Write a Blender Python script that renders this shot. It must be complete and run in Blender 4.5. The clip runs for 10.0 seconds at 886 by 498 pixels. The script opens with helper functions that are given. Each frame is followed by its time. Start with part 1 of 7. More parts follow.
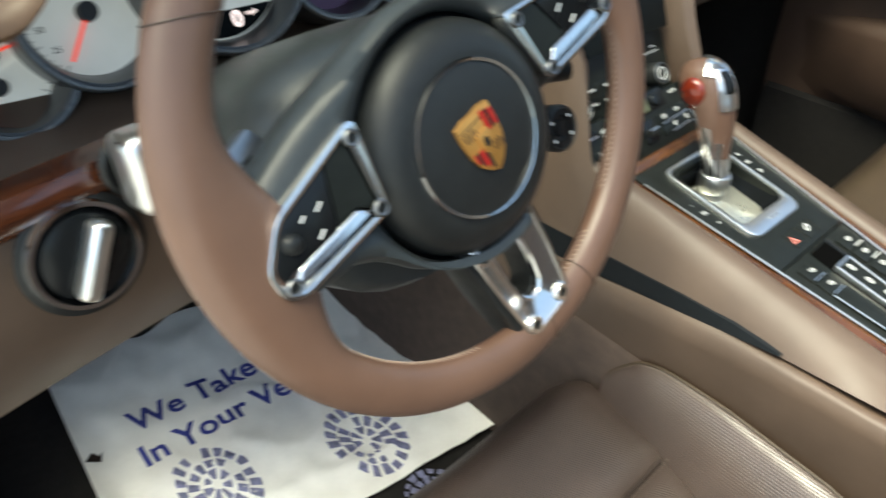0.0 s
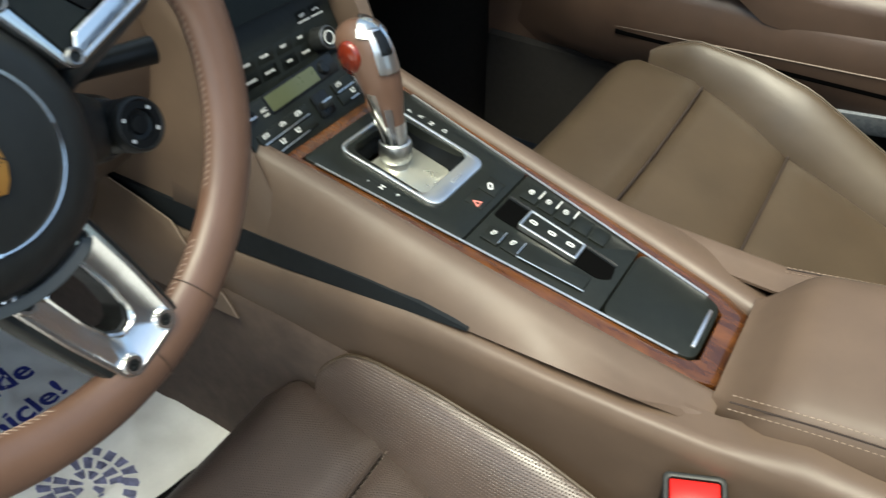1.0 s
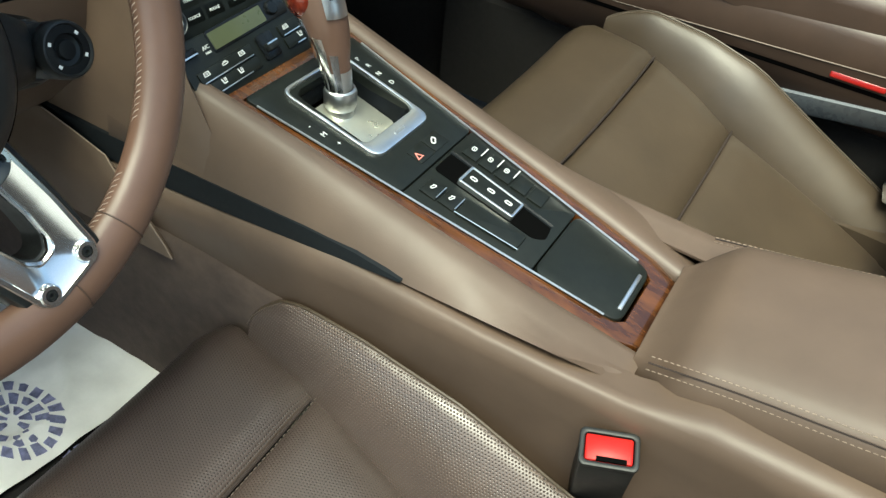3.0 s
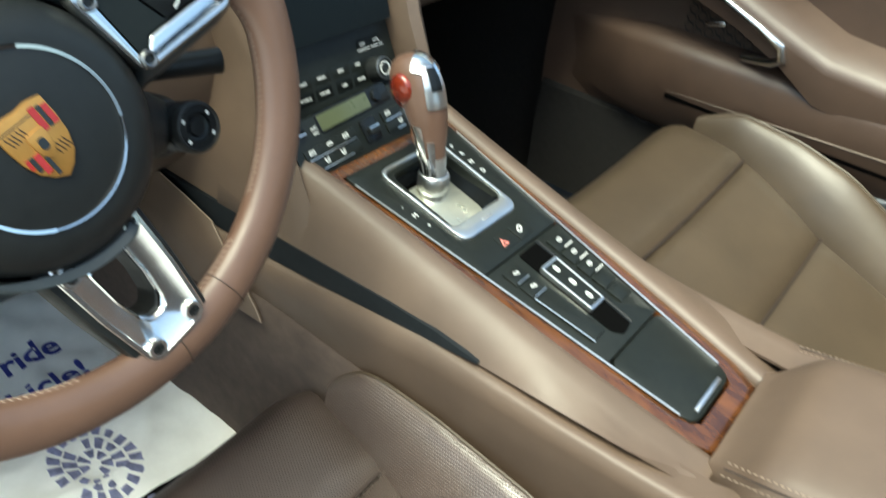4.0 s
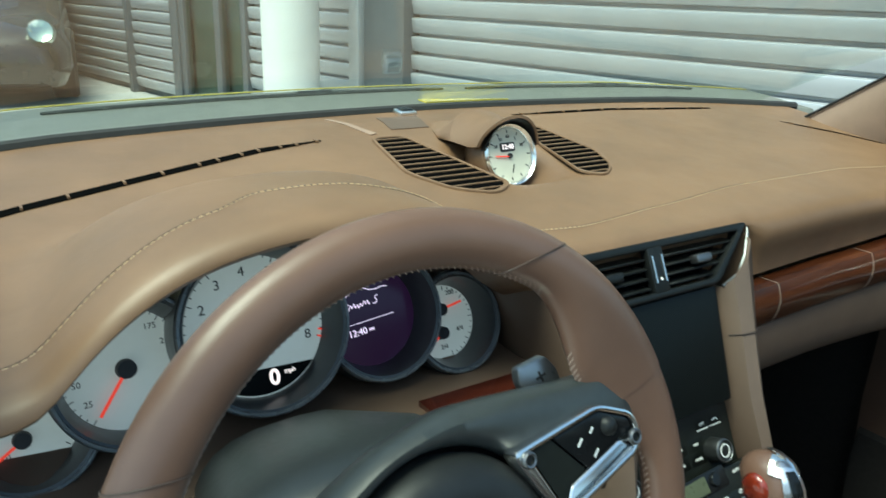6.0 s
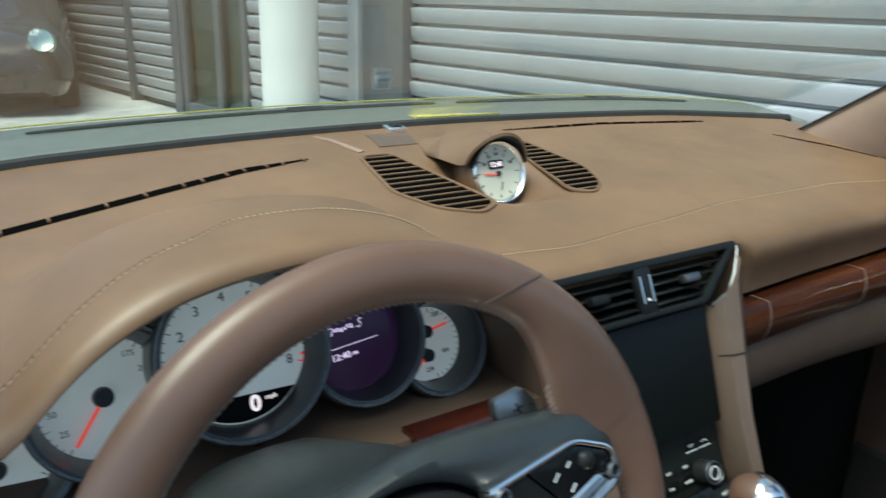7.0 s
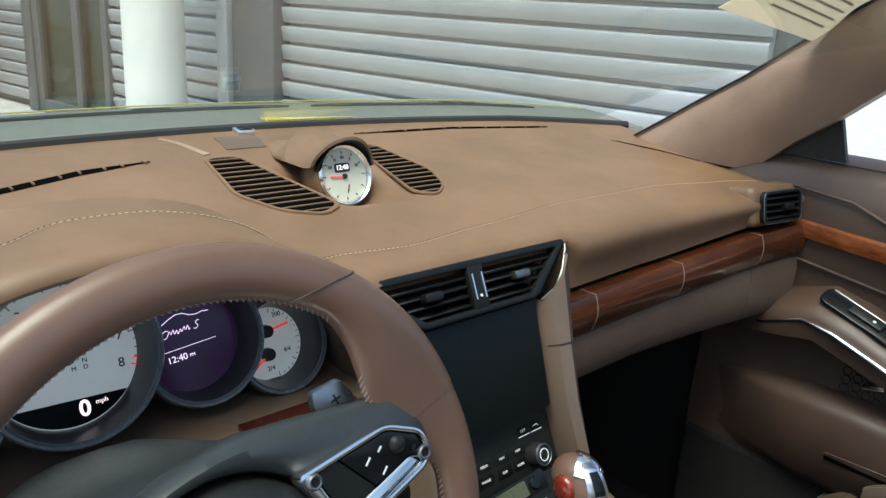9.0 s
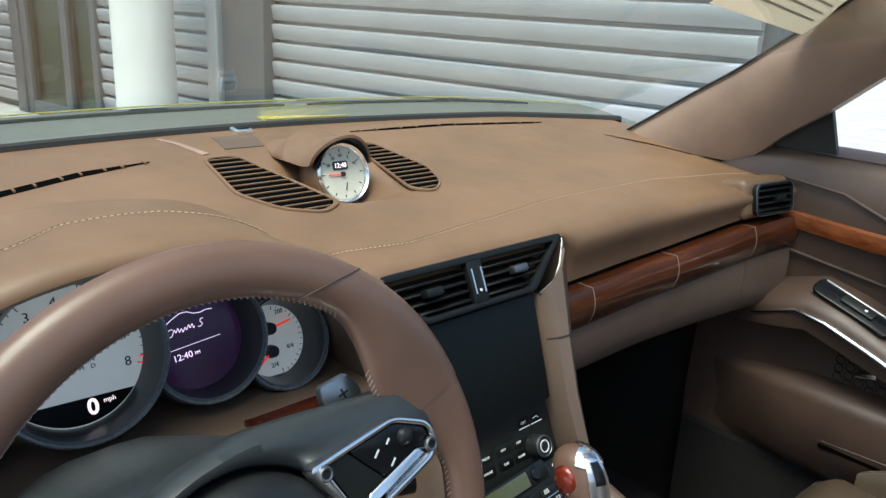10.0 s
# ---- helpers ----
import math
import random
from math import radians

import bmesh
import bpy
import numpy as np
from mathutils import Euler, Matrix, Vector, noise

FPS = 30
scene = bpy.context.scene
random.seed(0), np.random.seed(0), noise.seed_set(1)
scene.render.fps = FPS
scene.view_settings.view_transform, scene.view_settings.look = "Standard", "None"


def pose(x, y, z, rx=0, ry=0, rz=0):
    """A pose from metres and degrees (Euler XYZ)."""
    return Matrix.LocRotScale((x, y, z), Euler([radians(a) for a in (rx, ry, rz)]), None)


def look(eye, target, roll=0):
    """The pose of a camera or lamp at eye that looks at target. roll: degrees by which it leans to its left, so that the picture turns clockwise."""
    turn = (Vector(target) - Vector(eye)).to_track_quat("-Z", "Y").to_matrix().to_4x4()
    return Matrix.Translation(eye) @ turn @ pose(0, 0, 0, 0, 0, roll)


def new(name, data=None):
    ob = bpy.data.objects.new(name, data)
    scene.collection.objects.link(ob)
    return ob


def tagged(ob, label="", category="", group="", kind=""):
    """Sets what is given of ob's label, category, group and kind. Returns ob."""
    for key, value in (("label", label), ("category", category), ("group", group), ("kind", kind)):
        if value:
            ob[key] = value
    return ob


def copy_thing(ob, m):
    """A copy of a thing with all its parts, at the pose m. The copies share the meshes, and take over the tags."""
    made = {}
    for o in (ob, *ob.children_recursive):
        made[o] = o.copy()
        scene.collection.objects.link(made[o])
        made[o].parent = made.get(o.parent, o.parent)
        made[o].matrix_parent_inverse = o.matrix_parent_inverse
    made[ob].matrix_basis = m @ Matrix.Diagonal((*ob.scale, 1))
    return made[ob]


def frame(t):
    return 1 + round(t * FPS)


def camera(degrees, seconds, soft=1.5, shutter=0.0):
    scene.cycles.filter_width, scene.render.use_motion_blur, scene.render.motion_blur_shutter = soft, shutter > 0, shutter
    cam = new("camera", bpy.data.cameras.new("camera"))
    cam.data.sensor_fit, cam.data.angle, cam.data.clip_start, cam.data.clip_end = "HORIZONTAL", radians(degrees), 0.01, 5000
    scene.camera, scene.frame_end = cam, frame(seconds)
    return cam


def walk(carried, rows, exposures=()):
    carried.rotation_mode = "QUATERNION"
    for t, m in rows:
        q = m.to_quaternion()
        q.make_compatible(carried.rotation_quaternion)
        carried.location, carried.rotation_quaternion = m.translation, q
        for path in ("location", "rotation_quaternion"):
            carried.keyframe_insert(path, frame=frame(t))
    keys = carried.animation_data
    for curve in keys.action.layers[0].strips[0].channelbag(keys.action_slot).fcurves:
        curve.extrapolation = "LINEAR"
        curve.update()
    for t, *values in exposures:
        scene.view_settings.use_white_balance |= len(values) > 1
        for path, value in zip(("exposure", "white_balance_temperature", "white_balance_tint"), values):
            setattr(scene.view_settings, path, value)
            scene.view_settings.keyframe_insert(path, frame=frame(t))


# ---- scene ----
cam = camera(60.1, 10.0, soft=1.35, shutter=0.4)
PATH = [
    (0, (-0.6356, -0.2660, 1.0066), (0.4403, 0.9210, -0.1898), -0.24),
    (0.5, (-0.5759, -0.2980, 0.9967), (0.6812, 0.6600, -0.2294), 1.15),
    (1, (-0.4933, -0.3210, 0.9841), (0.8255, 0.4850, -0.2859), 1.11),
    (1.5, (-0.4754, -0.3280, 0.9796), (0.8511, 0.3330, -0.3628), 4.64),
    (1.8, (-0.4734, -0.3320, 0.9805), (0.8599, 0.3030, -0.3681), 5.28),
    (2, (-0.4783, -0.3320, 0.9826), (0.8651, 0.2910, -0.3612), 6.10),
    (3.5, (-0.4953, -0.3370, 0.9822), (0.8237, 0.3770, -0.3409), 8.48),
    (4, (-0.5059, -0.3370, 0.9955), (0.8090, 0.5740, -0.2044), 6.74),
    (4.5, (-0.5120, -0.3100, 1.0247), (0.8013, 0.8220, 0.0280), 5.76),
    (5, (-0.5243, -0.2970, 1.0481), (0.7863, 0.9850, 0.2496), 4.84),
    (5.5, (-0.5426, -0.2740, 1.0687), (0.6852, 1.1450, 0.3768), 4.56),
    (5.7, (-0.5555, -0.2570, 1.0741), (0.5916, 1.2440, 0.4208), 3.00),
    (6.8, (-0.5467, -0.2280, 1.0999), (0.4695, 1.3810, 0.4846), 1.51),
    (7, (-0.5368, -0.2390, 1.0955), (0.5304, 1.3360, 0.4797), 1.74),
    (7.5, (-0.5249, -0.2650, 1.0932), (0.6483, 1.2330, 0.4750), 2.62),
    (8, (-0.5228, -0.2770, 1.0961), (0.7181, 1.1600, 0.4678), 3.37),
    (8.5, (-0.5176, -0.2840, 1.1029), (0.7695, 1.1140, 0.4802), 3.62),
    (9, (-0.5215, -0.2860, 1.1051), (0.7884, 1.1020, 0.5066), 3.74),
    (9.5, (-0.5274, -0.2880, 1.1093), (0.7919, 1.0960, 0.5235), 3.95),
    (10, (-0.5334, -0.2880, 1.1074), (0.7892, 1.0830, 0.5006), 3.15),
]
walk(cam, [(t, look(eye, target, roll)) for t, eye, target, roll in PATH],
     exposures=[(0, 1.65, 6350, -4), (0.5, 1.45, 6250, -5), (1, 1.4, 6250, -4), (2, 1.45, 6150, -9), (3.5, 1.42, 6050, -11), (4.5, 2.02, 6100, -9), (5, 1.82, 6250, -13), (5.5, 1.5, 5800, -19), (7, 1.0, 5600, -8), (8.5, 1.12, 5800, -3), (10, 1.12, 5750, -1)])

# ---- world, sun and exposure ----
world = bpy.data.worlds.new("sky")
scene.world = world
world.use_nodes = True
wn = world.node_tree.nodes
sky = wn.new("ShaderNodeTexSky")
sky.sky_type, sky.sun_disc, sky.dust_density = "NISHITA", False, 4.0
sky.sun_elevation, sky.sun_rotation = radians(68), radians(252)
world.node_tree.links.new(sky.outputs[0], wn["Background"].inputs[0])
wn["Background"].inputs[1].default_value = 0.12
sun_data = bpy.data.lights.new("sun", "SUN")
sun_data.energy, sun_data.angle, sun_data.color = 2.3, radians(34), (1.0, 0.90, 0.74)
sun = new("sun", sun_data)
sun.matrix_world = look((-3.56, -1.16, 9.27), (0, 0, 0))


# ---- materials ----
def shader(name, color, rough=0.5, metal=0.0, spec=0.5, coat=0.0, emit=None, emit_strength=0.0):
    m = bpy.data.materials.new(name)
    m.use_nodes = True
    b = m.node_tree.nodes["Principled BSDF"]
    b.inputs["Base Color"].default_value = (*color, 1)
    b.inputs["Roughness"].default_value = rough
    b.inputs["Metallic"].default_value = metal
    b.inputs["Specular IOR Level"].default_value = spec
    b.inputs["Coat Weight"].default_value = coat
    b.inputs["Coat Roughness"].default_value = 0.04
    if emit:
        b.inputs["Emission Color"].default_value = (*emit, 1)
        b.inputs["Emission Strength"].default_value = emit_strength
    return m


class Nodes:
    """Short hand for a material's nodes."""

    def __init__(self, m):
        self.tree = m.node_tree
        self.bsdf = m.node_tree.nodes["Principled BSDF"]
        self.coord = self.tree.nodes.new("ShaderNodeTexCoord").outputs["Object"]

    def link(self, a, b):
        self.tree.links.new(a, b)

    def noise(self, scale, detail=3.0, rough=0.5, vector=None, distortion=0.0):
        n = self.tree.nodes.new("ShaderNodeTexNoise")
        n.inputs["Scale"].default_value, n.inputs["Detail"].default_value = scale, detail
        n.inputs["Roughness"].default_value, n.inputs["Distortion"].default_value = rough, distortion
        self.link(vector or self.coord, n.inputs["Vector"])
        return n.outputs["Fac"]

    def voronoi(self, scale, feature="F1", out="Distance", vector=None):
        n = self.tree.nodes.new("ShaderNodeTexVoronoi")
        n.feature = feature
        n.inputs["Scale"].default_value = scale
        self.link(vector or self.coord, n.inputs["Vector"])
        return n.outputs[out]

    def math(self, op, a, b=0.0, c=0.0):
        n = self.tree.nodes.new("ShaderNodeMath")
        n.operation = op
        for i, v in enumerate((a, b, c)):
            if isinstance(v, (int, float)):
                n.inputs[i].default_value = v
            else:
                self.link(v, n.inputs[i])
        return n.outputs[0]

    def ramp(self, fac, stops):
        n = self.tree.nodes.new("ShaderNodeValToRGB")
        els = n.color_ramp.elements
        while len(els) < len(stops):
            els.new(0.5)
        for e, (p, c) in zip(els, stops):
            e.position, e.color = p, (*c, 1)
        self.link(fac, n.inputs[0])
        return n.outputs[0]

    def mapping(self, scale=(1, 1, 1), rot=(0, 0, 0)):
        n = self.tree.nodes.new("ShaderNodeMapping")
        n.inputs["Scale"].default_value = scale
        n.inputs["Rotation"].default_value = [radians(a) for a in rot]
        self.link(self.coord, n.inputs["Vector"])
        return n.outputs[0]

    def bump(self, height, strength=0.3, distance=0.001):
        n = self.tree.nodes.new("ShaderNodeBump")
        n.inputs["Strength"].default_value, n.inputs["Distance"].default_value = strength, distance
        self.link(height, n.inputs["Height"])
        old = self.bsdf.inputs["Normal"]
        if old.is_linked:
            self.link(old.links[0].from_socket, n.inputs["Normal"])
        self.link(n.outputs[0], old)

    def color(self, sock):
        self.link(sock, self.bsdf.inputs["Base Color"])

    def rough(self, fac, lo, hi):
        n = self.tree.nodes.new("ShaderNodeMapRange")
        n.inputs["To Min"].default_value, n.inputs["To Max"].default_value = lo, hi
        self.link(fac, n.inputs["Value"])
        self.link(n.outputs[0], self.bsdf.inputs["Roughness"])


def shades(c, d):
    return tuple(max(0.0, v * (1 - d)) for v in c), tuple(min(1.0, v * (1 + d)) for v in c)


def leather(name, color, rough=0.5, grain=420.0, depth=0.35, holes=0.0, spec=0.55, steep=False):
    """Grained leather; holes: pitch of a perforation, in metres."""
    m = shader(name, color, rough, spec=spec)
    n = Nodes(m)
    lo, hi = shades(color, 0.17)
    n.color(n.ramp(n.noise(9.0, 5.0, 0.6), [(0.3, lo), (0.7, hi)]))
    cells = n.voronoi(grain)
    n.bump(cells, depth, 0.0004)
    n.bump(n.noise(60.0, 2.0), 0.08, 0.003)
    n.rough(n.noise(25.0, 4.0), rough - 0.07, rough + 0.09)
    if holes:
        sep = n.tree.nodes.new("ShaderNodeSeparateXYZ")
        n.link(n.coord, sep.inputs[0])
        u = n.math("MULTIPLY", sep.outputs[0], 1 / holes)
        v = n.math("MULTIPLY", sep.outputs[1], 1 / holes)
        if steep:
            rise_up = n.math("ADD", n.math("MULTIPLY", n.math("ABSOLUTE", sep.outputs[0]), 0.7), n.math("MULTIPLY", sep.outputs[2], 0.8))
            u, v = v, n.math("MULTIPLY", rise_up, 1 / holes)
        row = n.math("MULTIPLY", n.math("MODULO", n.math("FLOOR", v), 2.0), 0.5)
        fu = n.math("SUBTRACT", n.math("FRACT", n.math("ADD", u, row)), 0.5)
        fv = n.math("SUBTRACT", n.math("FRACT", v), 0.5)
        d = n.math("SQRT", n.math("ADD", n.math("MULTIPLY", fu, fu), n.math("MULTIPLY", fv, fv)))
        hole = n.math("SMOOTH_MIN", n.math("MULTIPLY", d, 3.1), 1.0, 0.2)
        old = n.bsdf.inputs["Base Color"].links[0].from_socket
        mix = n.tree.nodes.new("ShaderNodeMix")
        mix.data_type = "RGBA"
        n.link(n.ramp(hole, [(0.3, (0, 0, 0)), (0.8, (1, 1, 1))]), mix.inputs[0])
        mix.inputs[6].default_value = (0.006, 0.004, 0.003, 1)
        n.link(old, mix.inputs[7])
        n.color(mix.outputs[2])
        n.bump(hole, 0.7, 0.001)
    return m


def speckled(name, color, rough=0.5, scale=300.0, vary=0.15, bump=0.1, **kw):
    m = shader(name, color, rough, **kw)
    n = Nodes(m)
    lo, hi = shades(color, vary)
    n.color(n.ramp(n.noise(scale * 0.06, 5.0, 0.65), [(0.3, lo), (0.7, hi)]))
    n.bump(n.noise(scale, 2.0), bump, 0.0006)
    n.rough(n.noise(scale * 0.1, 4.0), max(0.02, rough - 0.08), rough + 0.08)
    return m


def wood(name, dark, light, across):
    """Gloss-lacquered wood; across: mapping scale that stretches the grain."""
    m = shader(name, light, 0.24, coat=0.6)
    n = Nodes(m)
    v = n.mapping(across)
    bands = n.noise(1.0, 6.0, 0.62, v, 0.6)
    fine = n.noise(6.0, 3.0, 0.5, v)
    both = n.math("ADD", n.math("MULTIPLY", bands, 0.75), n.math("MULTIPLY", fine, 0.25))
    mid = tuple((a + b) / 2 for a, b in zip(dark, light))
    n.color(n.ramp(both, [(0.36, dark), (0.5, mid), (0.66, light)]))
    return m


BROWN = (0.104, 0.070, 0.049)
M = {}
M["dash"] = leather("dash_leather", (0.160, 0.092, 0.048), 0.46, 1300.0, 0.16)
M["leather"] = leather("brown_leather", BROWN, 0.50, 1100.0, 0.10)
M["wheel"] = leather("wheel_leather", (0.138, 0.078, 0.053), 0.34, 1500.0, 0.10, spec=0.55)
M["seat"] = leather("seat_leather", (0.058, 0.041, 0.026), 0.41, 1000.0, 0.15)
M["seat_dark"] = leather("perforated_leather", (0.058, 0.040, 0.032), 0.40, 1200.0, 0.05, holes=0.0028)
# bolster leather lighter than the cushion's: highlights are partly in its colour
M["seat_perf"] = leather("perforated_bolster", (0.092, 0.064, 0.051), 0.34, 1200.0, 0.05, holes=0.0030, spec=0.9, steep=True)
# door leather taken darker than the dash leather: its shade is in the colour
M["door"] = leather("door_leather", (0.070, 0.043, 0.030), 0.44, 900.0, 0.15)
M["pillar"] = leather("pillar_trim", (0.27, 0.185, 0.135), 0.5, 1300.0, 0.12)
M["carpet"] = speckled("carpet", (0.008, 0.0065, 0.0055), 0.98, 1400.0, 0.35, 0.9)
M["stitch"] = speckled("stitch_thread", (0.20, 0.16, 0.13), 0.8, 2000.0, 0.1, 0.4)
M["dash_thread"] = speckled("dash_thread", (0.46, 0.34, 0.21), 0.8, 2000.0, 0.1, 0.4)
M["pale_thread"] = speckled("pale_thread", (0.40, 0.31, 0.25), 0.8, 2000.0, 0.1, 0.4)
M["thread_arm"] = speckled("armrest_thread", (0.27, 0.205, 0.155), 0.8, 2000.0, 0.1, 0.4)
M["seam"] = shader("seam_shadow", (0.025, 0.015, 0.011), 0.8)
M["black"] = speckled("black_plastic", (0.014, 0.015, 0.015), 0.40, 1500.0, 0.2, 0.12, spec=0.3)
M["soft_black"] = speckled("soft_black", (0.014, 0.0150, 0.0148), 0.42, 2200.0, 0.15, 0.2, spec=0.35)
M["column"] = speckled("grey_soft_plastic", (0.031, 0.035, 0.035), 0.38, 2200.0, 0.12, 0.16)
M["gloss_black"] = speckled("gloss_black", (0.008, 0.009, 0.010), 0.22, 800.0, 0.1, 0.01, spec=0.25)
M["panel"] = speckled("satin_black_panel", (0.010, 0.0115, 0.0095), 0.38, 1800.0, 0.2, 0.06, spec=0.28)
M["wedge"] = speckled("dark_wedge_plastic", (0.009, 0.011, 0.013), 0.5, 2200.0, 0.15, 0.1, spec=0.2)
M["tunnel_felt"] = speckled("brown_felt", (0.070, 0.048, 0.037), 0.95, 900.0, 0.2, 0.5)
M["tube"] = speckled("grey_gauge_tube", (0.036, 0.040, 0.044), 0.32, 900.0, 0.1, 0.05)
M["gauge_rim"] = speckled("grey_gauge_rim", (0.11, 0.12, 0.13), 0.28, 900.0, 0.1, 0.05, coat=0.3)
M["vent_black"] = speckled("vent_black", (0.007, 0.008, 0.008), 0.42, 900.0, 0.2, 0.05, spec=0.3)
M["bright"] = shader("polished_silver", (0.80, 0.80, 0.79), 0.20, 1.0)
M["dark_silver"] = shader("dark_silver", (0.22, 0.225, 0.23), 0.42, 1.0)
M["paddle"] = speckled("grey_paddle_paint", (0.26, 0.27, 0.28), 0.3, 900.0, 0.08, 0.02, metal=0.9)
M["lit_digits"] = shader("lit_digits", (0.9, 0.8, 0.8), 0.4, emit=(1.0, 0.75, 0.72), emit_strength=0.5)
# near-black without sheen: the shade of recesses and gaps is in the colour
M["void"] = shader("recess_shade", (0.003, 0.003, 0.003), 0.9, spec=0.0)
M["chrome"] = shader("chrome", (0.78, 0.79, 0.80), 0.10, 1.0)
M["satin"] = speckled("satin_silver", (0.86, 0.86, 0.84), 0.32, 900.0, 0.04, 0.0, metal=1.0)
M["silver"] = speckled("silver_paint", (0.50, 0.51, 0.52), 0.35, 900.0, 0.06, 0.04, metal=0.8)
M["wood"] = wood("mahogany_strip", (0.024, 0.006, 0.003), (0.092, 0.027, 0.009), (7, 60, 110))
M["wood_console"] = wood("mahogany_rail", (0.030, 0.009, 0.002), (0.125, 0.043, 0.008), (45, 5, 40))
# darker copy of the strip wood, for the length that lies in shade
M["wood_shaded"] = wood("shaded_strip_wood", (0.018, 0.003, 0.002), (0.055, 0.012, 0.006), (12, 60, 110))
M["wood_red"] = wood("red_wood_inlay", (0.10, 0.010, 0.004), (0.24, 0.030, 0.010), (60, 60, 40))
M["wood_door"] = wood("door_wood_strip", (0.10, 0.024, 0.007), (0.24, 0.075, 0.020), (60, 14, 60))
M["gauge_dial"] = speckled("lit_gauge_dial", (0.62, 0.61, 0.58), 0.5, 500.0, 0.04, 0.02, emit=(1.0, 0.98, 0.93), emit_strength=0.07)
M["clock_dial"] = speckled("cream_dial", (0.64, 0.62, 0.50), 0.5, 500.0, 0.04, 0.02)
M["dial"] = speckled("white_dial", (0.62, 0.61, 0.58), 0.5, 500.0, 0.04, 0.02)
M["ink"] = shader("dial_print", (0.02, 0.02, 0.022), 0.6)
M["needle"] = shader("red_needle", (0.75, 0.04, 0.02), 0.4, emit=(1.0, 0.05, 0.02), emit_strength=0.25)
M["screen"] = shader("black_screen", (0.004, 0.005, 0.005), 0.24, spec=0.12)
M["display"] = shader("violet_display", (0.010, 0.004, 0.014), 0.15, emit=(0.10, 0.026, 0.13), emit_strength=0.05, spec=0.3)
M["display_ink"] = shader("display_text", (0.9, 0.7, 0.9), 0.4, emit=(1.0, 0.72, 0.95), emit_strength=0.45)
M["lcd"] = speckled("olive_lcd", (0.075, 0.083, 0.042), 0.3, 900.0, 0.06, 0.01)
M["print"] = shader("white_print", (0.72, 0.72, 0.70), 0.6)
M["red_print"] = shader("red_print", (0.8, 0.25, 0.20), 0.6)
M["red"] = speckled("red_plastic", (0.46, 0.010, 0.009), 0.34, 900.0, 0.08, 0.03, spec=0.25)
M["gold"] = speckled("gold_enamel", (0.55, 0.28, 0.07), 0.34, 900.0, 0.12, 0.05, metal=0.6)
M["crest_red"] = shader("red_enamel", (0.36, 0.012, 0.010), 0.3, coat=0.4)
M["crest_black"] = shader("black_enamel", (0.010, 0.009, 0.008), 0.3, coat=0.4)
M["cream"] = speckled("satin_cover", (0.60, 0.59, 0.50), 0.30, 700.0, 0.05, 0.03, metal=0.75)
M["paper"] = speckled("white_paper", (0.84, 0.82, 0.77), 0.8, 500.0, 0.05, 0.2)
M["blue_ink"] = speckled("blue_print", (0.035, 0.045, 0.24), 0.8, 900.0, 0.2, 0.05)
M["pale_ink"] = speckled("pale_blue_print", (0.34, 0.345, 0.53), 0.85, 1500.0, 0.35, 0.05)
M["yellow"] = speckled("yellow_paint", (0.52, 0.43, 0.060), 0.22, 300.0, 0.03, 0.0, coat=0.8)
M["concrete"] = speckled("concrete", (0.40, 0.39, 0.37), 0.9, 60.0, 0.2, 0.4)
M["slat"] = speckled("grey_metal_slat", (0.43, 0.445, 0.465), 0.42, 40.0, 0.06, 0.03, metal=0.35)
M["frame_grey"] = speckled("grey_frame_paint", (0.105, 0.115, 0.125), 0.45, 200.0, 0.08, 0.05)
M["column_white"] = speckled("white_column_paint", (0.74, 0.74, 0.71), 0.6, 60.0, 0.05, 0.1)
M["dark_paint"] = speckled("dark_car_paint", (0.030, 0.026, 0.022), 0.18, 200.0, 0.05, 0.0, coat=0.8)
# scuttle grey made paler: the glass reflection over it is in the colour
M["scuttle_glare_grey"] = speckled("scuttle_glare_grey", (0.125, 0.127, 0.108), 0.42, 700.0, 0.1, 0.1)
M["rubber"] = speckled("rubber", (0.016, 0.016, 0.016), 0.8, 500.0, 0.2, 0.2)

M["thin_bars"] = shader("faint_bar_tone", (0.50, 0.43, 0.34), 0.8)
M["thin_pale_sheet"] = speckled("thin_pale_sheet", (0.80, 0.72, 0.60), 0.8, 300.0, 0.08, 0.1)
tp = M["thin_pale_sheet"].node_tree
glow_through, mix = tp.nodes.new("ShaderNodeBsdfTranslucent"), tp.nodes.new("ShaderNodeMixShader")
glow_through.inputs[0].default_value, mix.inputs[0].default_value = (0.92, 0.84, 0.72, 1), 0.6
tp.links.new(tp.nodes["Principled BSDF"].outputs[0], mix.inputs[1])
tp.links.new(glow_through.outputs[0], mix.inputs[2])
tp.links.new(mix.outputs[0], tp.nodes["Material Output"].inputs[0])


